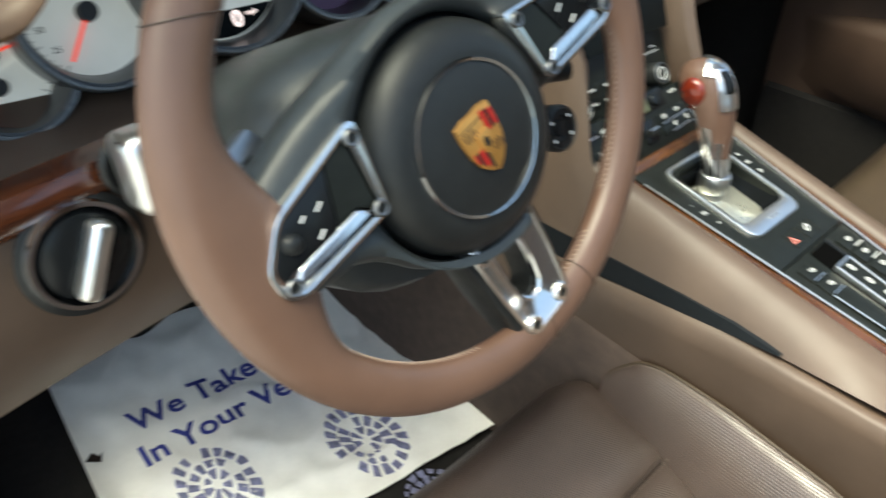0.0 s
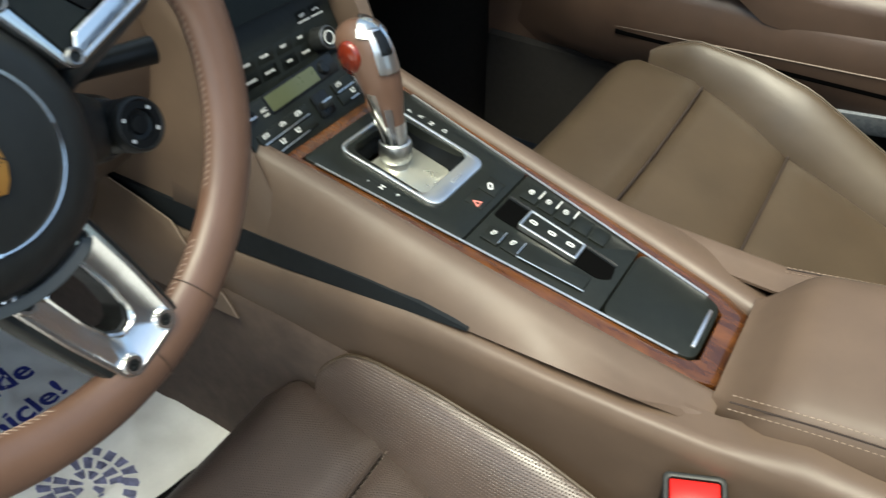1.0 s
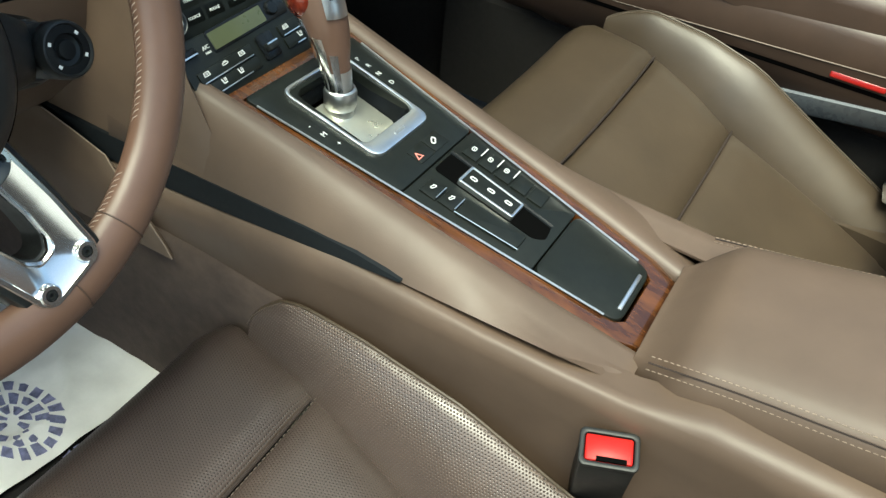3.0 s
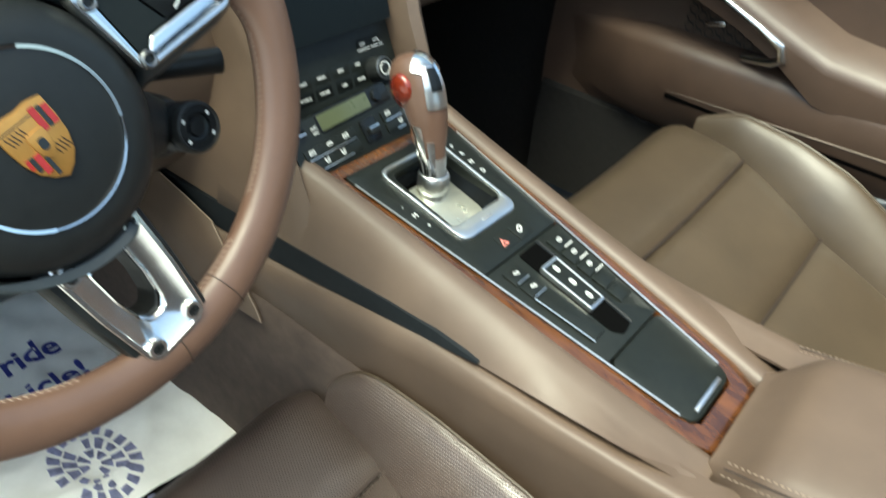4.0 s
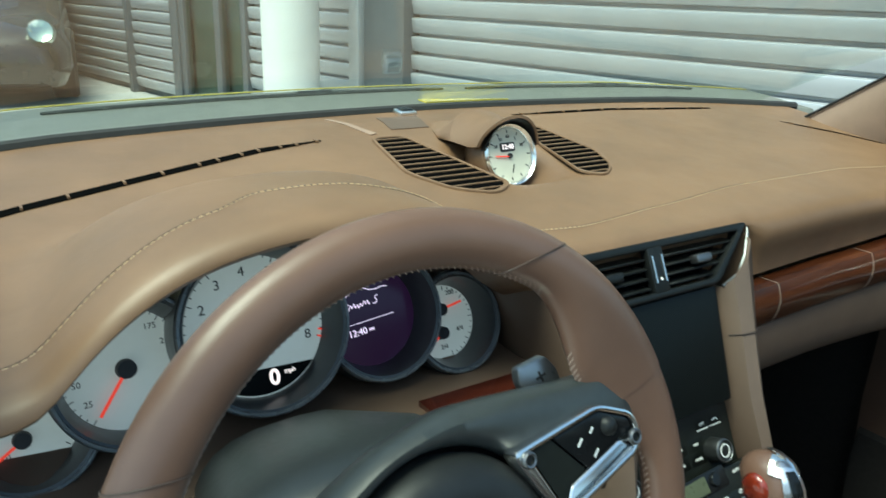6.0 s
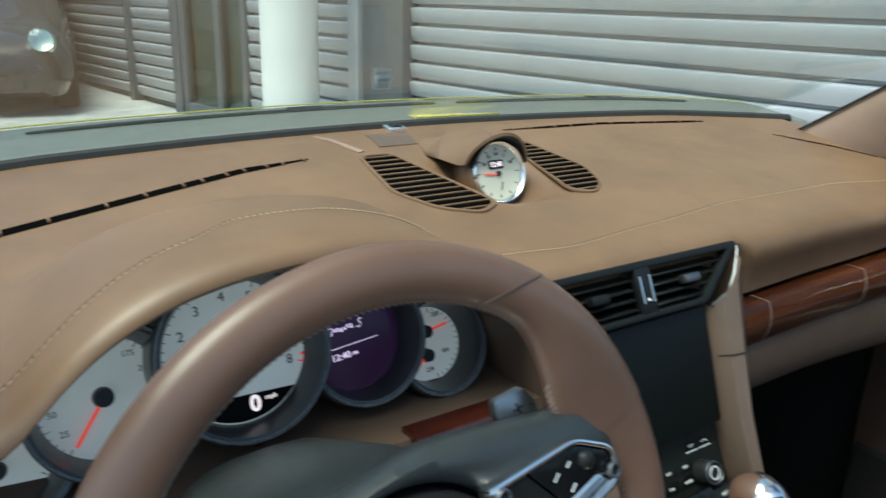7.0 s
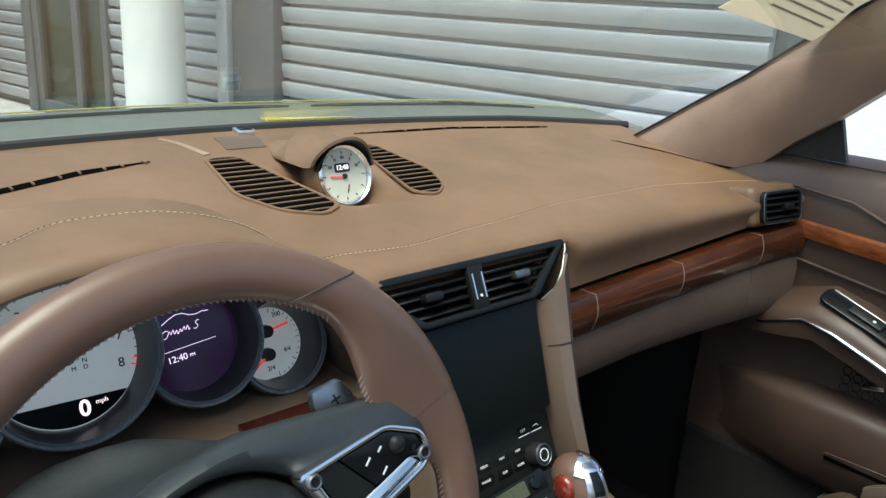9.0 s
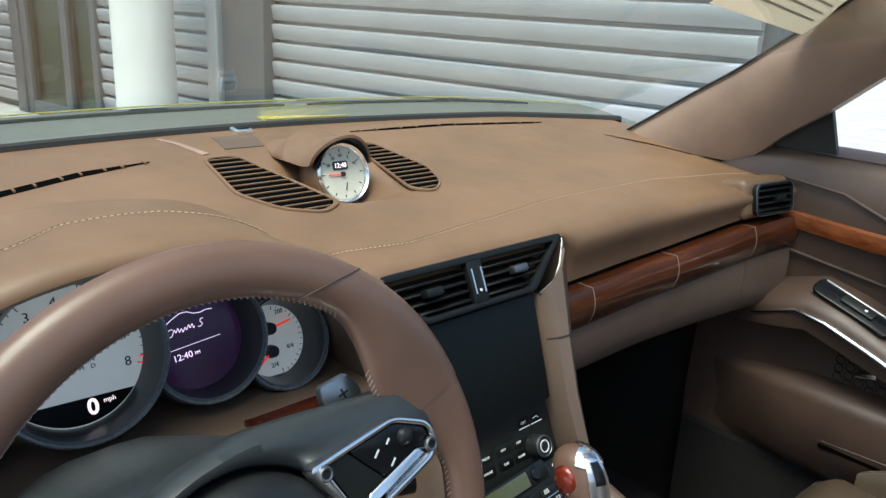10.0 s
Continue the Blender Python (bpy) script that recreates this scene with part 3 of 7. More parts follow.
def slot(points, width, count):
    s = thing("defroster_slot", "narrow dark defroster slot in the dash top", "air slot", (points[0][0], points[0][1], 0.9), "defroster slots")
    line = [vec(x, y, dash_top(x, y) + 0.0012) for x, y in points]
    fine = []
    for a, b in zip(line, line[1:]):
        fine += [a.lerp(b, t / 12) for t in range(12)]
    fine.append(line[-1])
    n = len(fine)
    rows = []
    for i, p in enumerate(fine):
        w = width * (0.25 + 0.75 * smooth(0, 0.25, i / n) * smooth(0, 0.12, 1 - i / n))
        rows.append([vec(p.x, p.y - w, dash_top(p.x, p.y - w) + 0.0008), vec(p.x, p.y + w, dash_top(p.x, p.y + w) + 0.0008)])
    part("gap", thicken(sheet(rows), 0.0005, (0, 0, 1)), M["void"], s)
    for i in range(count):
        p = fine[int((i + 0.5) / count * n)]
        part("rib", box(0.002, width * 1.8, 0.002, Matrix.Translation(p)), M["dash"], s)


slot([(-0.190, 0.548), (-0.270, 0.532), (-0.354, 0.502), (-0.503, 0.446), (-0.58, 0.41)], 0.006, 14)
slot([(0.118, 0.590), (0.30, 0.585), (0.499, 0.556)], 0.004, 10)
slot([(0.565, 0.470), (0.615, 0.400), (0.640, 0.345)], 0.005, 6)
def on_top(corners, lift, n=10):
    """A thin panel between four corners that lies on the dash top."""
    a, b, c, d = [vec(x, y, 0) for x, y in corners]
    rows = []
    for i in range(n + 1):
        row = [a.lerp(b, i / n).lerp(d.lerp(c, i / n), j / n) for j in range(n + 1)]
        rows.append([vec(p.x, p.y, dash_top(p.x, p.y) + lift) for p in row])
    return thicken(sheet(rows), 0.002, (0, 0, 1))


# pale strip in place of the highlight along the panel edge
part("joint", on_top([(-0.147, 0.630), (-0.141, 0.632), (-0.114, 0.556), (-0.124, 0.553)], 0.0012), M["pillar"], dash, "leather edge strip, its highlight painted pale")
part("sensor_lid", on_top([(-0.088, 0.566), (-0.034, 0.566), (-0.022, 0.618), (-0.080, 0.618)], 0.0010), M["leather"], dash, "brown sensor lid")

# ---- clock on the dash ----
clock = thing("dash_clock", "round cream-faced clock in a leather cowl on the dash top", "clock", (0, 0.47, 0.89))
CK = basis((0.0, 0.446, 0.909), (1, 0, 0), (0, 0.30, 0.954))
part("case", lathe([(0.0, -0.05), (0.030, -0.05), (0.0400, -0.02), (0.0405, -0.004), (0.0385, 0.001), (0.034, 0.0015)], 36, CK), M["dash"], clock)
part("bezel", lathe([(0.0350, 0.0), (0.0370, 0.004), (0.0350, 0.0075), (0.0322, 0.0055), (0.0308, 0.001)], 40, CK), M["bright"], clock, "thin chrome bezel")
face = part("face", lathe([(0.0, 0.0012), (0.031, 0.0012), (0.031, 0.0), (0.0, 0.0)], 36, CK), M["clock_dial"], clock)
marks = [box(0.0011, 0.0034, 0.0006, CK @ pose(0, 0, 0.0015, 0, 0, a) @ pose(0, 0.0275, 0)) for a in range(0, 360, 30)]
part("marks", merged(*marks), M["ink"], face)
for i, a in enumerate((60, 30, 0, -30, -60)):
    part("numeral", words(str((50, 55, 60, 5, 10)[i]), 0.0052, CK @ pose(-0.0215 * math.sin(radians(a)), 0.0215 * math.cos(radians(a)), 0.0016)), M["ink"], face)
part("window", prism(rounded(0.0215, 0.0105, 0.0025), 0.0008, CK @ pose(-0.002, 0.0095, 0.0012)), M["ink"], face)
part("digits", words("12:40", 0.0080, CK @ pose(-0.002, 0.0095, 0.0022), bold=0.00015), M["lit_digits"], face)
part("needle", box(0.021, 0.0013, 0.001, CK @ pose(-0.010, -0.001, 0.0028, 0, 0, -4)), M["needle"], clock)
part("needle_hub", lathe([(0.0, 0.004), (0.0028, 0.004), (0.0032, 0.0015)], 14, CK @ pose(0, -0.001, 0)), M["ink"], clock)
part("sub_hand", box(0.0008, 0.010, 0.0008, CK @ pose(0.003, -0.016, 0.002, 0, 0, -18)), M["ink"], clock)
cowl, liner = [], []
for i in range(33):
    a = radians(12 + 156 * i / 32)
    c, sn = math.cos(a), math.sin(a)
    wing = smooth(90, 168, math.degrees(a))
    out = 0.003 + 0.022 * max(0.0, sn) ** 1.3
    row, dark = [], []
    end_x, end_y = (0.050 + 0.006 * wing) * c, 0.478 + 0.040 * sn
    ground = dash_top(end_x, end_y)
    far = vec(end_x, end_y, ground + 0.010 + 0.024 * sn)
    for j in range(12):
        t = j / 11
        q = CK @ vec((0.0430 + 0.006 * wing) * c, 0.0425 * sn + 0.004 * wing, lerp(out, -0.006, min(1.0, t * 3)))
        row.append(q.lerp(far, smooth(0.10, 1.0, t)))
    row.append(vec(end_x * 0.9, end_y + 0.035, dash_top(end_x, end_y + 0.035) + 0.006 * sn))
    row.append(vec(end_x * 0.6, end_y + 0.075, dash_top(end_x, end_y + 0.075) - 0.001))
    for j in range(4):
        dark.append(CK @ vec(0.0385 * c, 0.0380 * sn, lerp(out - 0.001, -0.002, j / 3)))
    cowl.append(row)
    liner.append(dark)
part("cowl", thicken(sheet(cowl), 0.0035, (0, 0, 1)), M["dash"], clock, "brown leather cowl", sharp=70)
part("liner", thicken(sheet(liner), 0.0008, (0, 0, -1)), M["soft_black"], clock)

# ---- instrument cluster ----
cluster = thing("instrument_cluster", "five round gauges with white dials in the driver's binnacle", "gauges", (-0.362, 0.27, 0.75))
N_UP, N_OUT = (0, 0.355, 0.935), (0, -0.935, 0.355)


def gauge_pose(x, z, out=0.0):
    y = 0.275 + 0.38 * (z - 0.81)
    return basis(vec(x, y, z) + Vector(N_OUT) * out, (1, 0, 0), N_UP)


GAUGES = [(-0.364, 0.836, 0.069, 0.010), (-0.260, 0.825, 0.057, 0.002), (-0.462, 0.825, 0.057, 0.002), (-0.184, 0.805, 0.047, -0.005), (-0.530, 0.803, 0.047, -0.005)]


def clipped(bm, cx, cz, r):
    """Take away what lies inside a neighbouring gauge's tube."""
    dead = [f for f in bm.faces if math.hypot(f.calc_center_median().x - cx, (f.calc_center_median().z - cz) * 1.07) < r]
    bmesh.ops.delete(bm, geom=dead, context="FACES")
    return bm


gauges = []
for k, (x, z, r, out) in enumerate(GAUGES):
    m = gauge_pose(x, z, out)
    tubes = lathe([(r - 0.002, -0.045), (r, -0.02), (r, 0.0), (r - 0.002, 0.0025), (r - 0.006, 0.0015), (r - 0.0085, -0.006), (r - 0.013, -0.026), (r - 0.013, -0.030)], 72, m)
    if k:
        near = GAUGES[0] if k < 3 else GAUGES[k - 2]
        tubes = clipped(tubes, near[0], near[1], near[2] - 0.001)
    bez = part("gauge", tubes, M["tube"], cluster)
    ring = lathe([(r - 0.0008, 0.0018), (r - 0.0016, 0.0034), (r - 0.0036, 0.0034), (r - 0.0042, 0.002)], 72, m)
    if k:
        ring = clipped(ring, near[0], near[1], near[2] - 0.001)
    part("gauge_rim", ring, M["gauge_rim"], bez)
    dial = lathe([(0.0, -0.0262), (r - 0.0125, -0.0262), (r - 0.0125, -0.028), (0.0, -0.028)], 60, m)
    if k:
        dial = clipped(dial, near[0], near[1], near[2] - 0.003)
    part("dial", dial, M["display"] if k == 1 else M["gauge_dial"], bez)
    grow = r / (0.078, 0.061, 0.061, 0.048, 0.048)[k]
    gauges.append((bez, m @ Matrix.Diagonal((grow, grow, 1, 1)), r))
back = []
for i in range(21):
    x = lerp(-0.62, -0.125, i / 20)
    back.append([vec(x, 0.275 + 0.38 * (z - 0.81) + 0.050, z) for z in (0.735, 0.76, 0.79, 0.82, 0.852)])
part("back_panel", thicken(sheet(back), 0.01, (0, -1, 0)), M["leather"], cluster)

# ---- air vents on the dash face ----
SLOPE = 0.47
PC = basis((0, 0.223, 0.856), (1, 0, 0), (0, SLOPE, 1))


def on_stack(x, z):
    """A place on the centre stack's face, as its own x, y."""
    return (x, (z - 0.856) * math.hypot(1, SLOPE))


vent = thing("centre_vents", "pair of black slatted air vents in a silver-edged frame", "air vent", (0, 0.22, 0.82))
outer = round_poly([on_stack(-0.146, 0.866), on_stack(-0.082, 0.816), on_stack(0.082, 0.816), on_stack(0.146, 0.866)], 0.010)
innr = round_poly([on_stack(-0.128, 0.859), on_stack(-0.075, 0.822), on_stack(0.075, 0.822), on_stack(0.128, 0.859)], 0.006)
part("frame", frame_ring(outer, innr, 0.012, PC @ pose(0, 0, -0.006), 0.002), M["vent_black"], vent)
part("recess", prism(innr, 0.004, PC @ pose(0, 0, -0.022)), M["void"], vent)
for s in (-1, 1):
    edge = [PC @ vec(*on_stack(s * 0.147, 0.862), 0.002), PC @ vec(*on_stack(s * 0.143, 0.855), 0.004), PC @ vec(*on_stack(s * 0.128, 0.835), 0.006), PC @ vec(*on_stack(s * 0.112, 0.820), 0.006), PC @ vec(*on_stack(s * 0.086, 0.8125), 0.004)]
    part("side_trim", tube(edge, [0.0010, 0.0016, 0.0022, 0.0020, 0.0012], 8), M["dark_silver"], vent, "satin silver edge")
    for i in range(4):
        z = 0.8275 + i * 0.0085
        half = 0.079 + (z - 0.822) * 1.35
        c = (0.011 + half) / 2
        part("slat", box(half - 0.011, 0.0022, 0.016, PC @ pose(*on_stack(s * c, z), -0.006, 18), 0.0006, 1), M["vent_black"], vent)
    tab = part("tab", box(0.022, 0.009, 0.012, PC @ pose(*on_stack(s * 0.062, 0.842), 0.005), 0.0025), M["dark_silver"] if s > 0 else M["vent_black"], vent)
part("divider", box(0.021, 0.046, 0.010, PC @ pose(*on_stack(0.0, 0.8405), 0.001), 0.002), M["vent_black"], vent)
for s in (-1, 1):
    part("divider_trim", box(0.0016, 0.026, 0.001, PC @ pose(s * 0.0065, -0.016, 0.0065)), M["satin"], vent)
part("divider_dot", lathe([(0.0, 0.001), (0.0016, 0.001), (0.0016, 0)], 10, PC @ pose(0, -0.026, 0.0062)), M["print"], vent)

side_vent = thing("side_vent", "small black slatted vent by the passenger's door", "air vent", (0.57, 0.17, 0.85))
SV = basis((0.594, face_y(0.594) + 0.010, 0.858), (1, -0.16, 0), (0, 0.2, 1))
so, si = rounded(0.090, 0.046, 0.010), rounded(0.082, 0.038, 0.007)
part("frame", frame_ring(so, si, 0.016, SV @ pose(0, 0, -0.004), 0.002), M["vent_black"], side_vent)
part("edge_trim", tube([SV @ vec(x, y, 0.0105) for x, y in rounded(0.091, 0.047, 0.010)], 0.0009, 6, loop=True), M["dark_silver"], side_vent, "thin silver edge")
part("recess", prism(rounded(0.086, 0.042, 0.008), 0.010, SV @ pose(0, 0, -0.0040)), M["void"], side_vent)
part("surround", box(0.112, 0.060, 0.050, SV @ pose(-0.006, 0.002, -0.0225), 0.012, 4), M["dash"], side_vent, "brown leather surround")
for i in range(4):
    part("slat", box(0.080, 0.0018, 0.008, SV @ pose(0, -0.0145 + i * 0.0095, 0.0085, 20), 0.0005, 1), M["vent_black"], side_vent)
part("tab", box(0.020, 0.010, 0.012, SV @ pose(0.008, 0, 0.012), 0.0025), M["vent_black"], side_vent)

# ---- centre stack: screen, keys, climate panel ----
stack = thing("centre_stack", "black touchscreen and key panel in the centre of the dash", "media unit", (0, 0.18, 0.64))
rail_prof = [(0.086, 0.812), (0.082, 0.765), (0.074, 0.712), (0.075, 0.660), (0.086, 0.622), (0.098, 0.585), (0.104, 0.556)]
out_prof = [(0.146, 0.855), (0.118, 0.765), (0.106, 0.712), (0.100, 0.655), (0.106, 0.622), (0.116, 0.585), (0.119, 0.556)]
# the driver's side flares out round the lower keys
rail_wide = [(0.086, 0.812), (0.082, 0.765), (0.077, 0.712), (0.096, 0.668), (0.106, 0.640), (0.106, 0.600), (0.108, 0.556)]
out_wide = [(0.146, 0.855), (0.118, 0.765), (0.107, 0.712), (0.113, 0.662), (0.118, 0.640), (0.119, 0.600), (0.120, 0.556)]
for s in (-1, 1):
    rows = []
    for (xi, zi), (xo, zo) in zip(rail_prof if s > 0 else rail_wide, out_prof if s > 0 else out_wide):
        yi, yo = 0.223 + SLOPE * (zi - 0.856), 0.223 + SLOPE * (zo - 0.856)
        a, b = vec(s * xi, yi, zi), vec(s * xo, yo, zo)
        row = [a + vec(0, 0.03, 0), a, a.lerp(b, 0.15) + vec(0, -0.012, 0.004), a.lerp(b, 0.5) + vec(0, -0.017, 0.006), a.lerp(b, 0.85) + vec(0, -0.010, 0.004), b + vec(s * 0.003, 0.004, 0), b + vec(s * 0.006, 0.10, 0), b + vec(s * 0.010, 0.34, 0)]
        rows.append(row)
    part("side_rail", thicken(sheet(rows), 0.003, (0, -1, 0)), M["leather"], stack, "brown leather side rail")
for s in (-1, 1):
    joint = [vec(s * x, 0.223 + SLOPE * (0.768 - 0.856) + dy, 0.768 + dz) for x, dy, dz in ((0.0822, -0.001, 0.0), (0.0880, -0.0130, 0.0042), (0.1005, -0.0178, 0.0062), (0.1135, -0.0108, 0.0042), (0.1215, 0.0035, 0.0))]
    part("rail_seam", tube(joint, 0.0008, 6), M["seam"], stack)
part("body", prism([on_stack(-0.084, 0.815), on_stack(-0.078, 0.712), on_stack(-0.104, 0.655), on_stack(-0.104, 0.630), on_stack(0.074, 0.630), on_stack(0.084, 0.815)], 0.03, PC @ pose(0, 0, -0.050)), M["black"], stack)
scr = [on_stack(-0.080, 0.814), on_stack(-0.066, 0.7135), on_stack(0.066, 0.7135), on_stack(0.080, 0.814)]
part("touchscreen", prism(round_poly(scr, 0.003), 0.005, PC @ pose(0, 0, -0.005)), M["screen"], stack, "dark glass touchscreen")
part("key_panel", prism(round_poly([on_stack(-0.080, 0.7125), on_stack(-0.103, 0.662), on_stack(-0.103, 0.640), on_stack(0.070, 0.640), on_stack(0.070, 0.7125)], 0.002), 0.0055, PC @ pose(0, 0, -0.018)), M["panel"], stack)
KP = PC @ pose(0, 0, -0.014)


# ---- centre console ----
def con_z(y):
    return 0.600 + 0.24 * y


def con_w(y):
    return 0.0675 + 0.107 * y


CM = basis((0, 0, 0.600), (1, 0, 0), (0, 1, 0.24))
CS = math.hypot(1, 0.24)


def on_con(x, y):
    return (x, y * CS)


console = thing("centre_console", "brown leather centre console with black panel and wood edging", "car console", (0, -0.1, 0.22))
stations = [0.20, 0.16, 0.12, 0.08, 0.04, 0.0, -0.05, -0.10, -0.15, -0.20, -0.25, -0.29, -0.305]
for s in (-1, 1):
    rows = []
    for y in stations:
        w, z = con_w(y) + lerp(0.017, 0.006, smooth(-0.25, 0.09, y)), con_z(y)
        xo = 0.116 + 0.045 * y - 0.013 * smooth(-0.245, -0.31, y)
        bot = 0.546 + 0.010 * smooth(-0.11, -0.03, y) + 0.003 * smooth(-0.245, -0.31, y)
        lift = 0.006
        if s > 0:
            bot = min(bot, z - 0.006)
        pts = [(w - 0.004, z - 0.02), (w - 0.001, z - 0.001), (w + 0.003, z + lift * 0.7), (w + 0.010, z + lift), (lerp(w, xo, 0.55), z + lift - 0.004), (lerp(w, xo, 0.85), lerp(z, bot, 0.35)), (xo, lerp(z, bot, 0.7)), (xo + 0.004, bot), (xo - 0.006, bot - 0.008)]
        if y < -0.28:
            pts = [(a, min(b, z + 0.006)) for a, b in pts]
        rows.append([vec(s * a, y, b) for a, b in pts])
    part("side_rail", thicken(sheet(rows), 0.002, (s, 0, 1)), M["leather"], console, sharp=60)
    # dark wedge under the rail
    rows = []
    for y, low in ((0.34, 0.530), (0.27, 0.531), (0.21, 0.531), (0.14, 0.529), (0.06, 0.534), (-0.02, 0.5405), (-0.07, 0.545), (-0.115, 0.549)):
        top = 0.549 + 0.009 * smooth(-0.115, -0.05, y)
        x = 0.119 + 0.04 * y
        rows.append([vec(s * (x - 0.01), y, top + 0.002), vec(s * (x + 0.002), y, top), vec(s * (x + 0.004), y, low), vec(s * (x - 0.01), y, low - 0.004)])
    part("wedge_trim", thicken(sheet(rows), 0.002, (s, 0, 0)), M["wedge"], console, "black wedge-shaped trim")
    # tunnel side below
    rows = []
    for y in (0.55, 0.40, 0.30, 0.20, 0.13, 0.07, 0.0, -0.06, -0.13, -0.19, -0.25, -0.31, -0.37, -0.50, -0.70, -1.10):
        low = 0.548 - 0.019 * smooth(-0.115, 0.14, y) + 0.010 * smooth(-0.30, -0.40, y)
        dip = 0.010 * smooth(-0.10, -0.15, y) * smooth(-0.36, -0.31, y)
        x = 0.121 + 0.04 * max(y, -0.35)
        rows.append([vec(s * (x - 0.028), y, low - 0.002 - dip), vec(s * (x - 0.005), y, low - dip), vec(s * (x + 0.004), y, low - 0.002 - 0.5 * dip), vec(s * (x + 0.009), y, low - 0.010), vec(s * (x + 0.0105), y, low - 0.026), vec(s * (x + 0.005), y, low - 0.060), vec(s * (x + 0.001), y, low - 0.14), vec(s * x, y, 0.20)])
    part("tunnel_side", thicken(sheet(rows), 0.003, (s, 0, 0)), M["leather"], console, sharp=60)
for s in (-1, 1):
    rows = []
    for y in (0.70, 0.55, 0.40, 0.30, 0.20, 0.13, 0.07, 0.02, -0.05):
        x = 0.121 + 0.04 * y
        zt = 0.462 + 0.10 * min(y, 0.2)
        rows.append([vec(s * (x + 0.005), y, zt), vec(s * (x + 0.0105), y, zt - 0.006), vec(s * (x + 0.009), y, zt - 0.08), vec(s * (x + 0.008), y, 0.20)])
    part("tunnel_carpet", thicken(sheet(rows), 0.002, (s, 0, 0)), M["tunnel_felt"], console, "dark brown felt lining", sharp=60)
# front cover of the tunnel's driver side, with a slanting edge
slant = ((0.560, 0.279), (0.550, 0.243), (0.537, 0.204), (0.515, 0.172), (0.490, 0.151), (0.467, 0.135), (0.452, 0.128))
rows, edge = [], []
for z, y0 in slant:
    x = 0.1262 + 0.0095 * smooth(0.538, 0.512, z)
    rows.append([vec(-x - 0.04 * y - out, y, z) for y, out in ((y0, 0.0), (y0 + 0.003, 0.0012), (y0 + 0.03, 0.0014), (y0 + 0.10, 0.0014), (0.50, 0.0014))])
    edge.append(rows[-1][0] + vec(-0.0006, 0, 0))
part("tunnel_cover", thicken(sheet(rows), 0.003, (-1, 0, 0)), M["leather"], console, sharp=60)
part("cover_edge", tube(edge, 0.0007, 6), M["thread_arm"], console, "pale edge of the tunnel cover")
part("wood_rail", frame_ring(
    [on_con(con_w(0.105) + 0.007, 0.092), on_con(-con_w(0.105) - 0.007, 0.092), on_con(-con_w(-0.27) - 0.020, -0.268), on_con(-0.046, -0.300), on_con(-0.030, -0.312), on_con(0.030, -0.312), on_con(0.046, -0.300), on_con(con_w(-0.27) + 0.020, -0.268)],
    [on_con(con_w(0.080), 0.080), on_con(-con_w(0.080), 0.080), on_con(-con_w(-0.265), -0.262), on_con(-0.037, -0.272), on_con(-0.030, -0.279), on_con(0.030, -0.279), on_con(0.037, -0.272), on_con(con_w(-0.265), -0.262)],
    0.012, CM @ pose(0, 0, -0.012), 0.0015), M["wood_console"], console, "glossy reddish wood edging")


def con_poly(y0, y1, inset=0.0):
    return [on_con(con_w(y1) - inset, y1), on_con(-con_w(y1) + inset, y1), on_con(-con_w(y0) + inset, y0), on_con(con_w(y0) - inset, y0)]


gate_plate = part("gate_plate", frame_ring(round_poly(con_poly(-0.0735, 0.0795), 0.006, 6), round_poly([on_con(0.036, 0.058), on_con(-0.036, 0.058), on_con(-0.036, -0.028), on_con(0.036, -0.028)], 0.012, 6), 0.010, CM @ pose(0, 0, -0.008), 0.0012), M["panel"], console, "satin black shift plate")
part("switch_plate", prism(round_poly(con_poly(-0.1955, -0.0745), 0.002), 0.008, CM @ pose(0, 0, -0.007), 0.0008), M["panel"], console)
lid = con_poly(-0.2765, -0.1965)
part("ashtray_lid", prism(round_poly(lid, 0.014, 6), 0.010, CM @ pose(0, 0, -0.008), 0.002), M["panel"], console, "black sliding lid")
part("lid_bar", box(0.050, 0.004, 0.003, CM @ pose(*on_con(0, -0.270), 0.002), 0.001), M["satin"], console, "silver pull bar")

# ---- armrest ----
armrest = thing("armrest", "brown leather padded armrest with twin stitching", "armrest", (0, -0.46, 0.50))


def arm_z(y):
    """Height of the lid's stitched edge."""
    return 0.558 + 0.20 * max(0.0, -0.304 - y)


rows = []
for y in (-0.299, -0.300, -0.303, -0.308, -0.314, -0.321, -0.330, -0.340, -0.355, -0.38, -0.45, -0.55, -0.64, -0.66):
    e = smooth(-0.292, -0.345, y) * 0.85 + 0.15 if y > -0.6 else (0.6 if y < -0.65 else 1)
    w = 0.057 + 0.028 * e + 0.006 * smooth(-0.35, -0.5, y)
    zs = arm_z(y) - 0.026 * (1 - e)
    top = zs + 0.012 * e
    half_lid = [(0.90, zs - 0.058), (1.03, zs - 0.046), (1.07, zs - 0.022), (1.03, zs - 0.003), (0.97, zs + 0.004 * e), (0.86, top - 0.003), (0.65, top), (0.32, top + 0.002), (0.0, top + 0.003)]
    rows.append([vec(-x * w, y, z) for x, z in half_lid] + [vec(x * w, y, z) for x, z in half_lid[-2::-1]])
part("lid", sheet(rows, loop=True, caps=True), M["leather"], armrest, sharp=70)
part("base", box(0.17, 0.36, 0.30, pose(0, -0.49, 0.372), 0.01), M["leather"], armrest)

# ---- steering wheel ----
HUB = vec(-0.365, 0.0, 0.80)
TILT = radians(21)
WM = basis(HUB, (1, 0, 0), (0, math.sin(TILT), math.cos(TILT))) @ pose(0, 0, 0, 0, 0, 20)
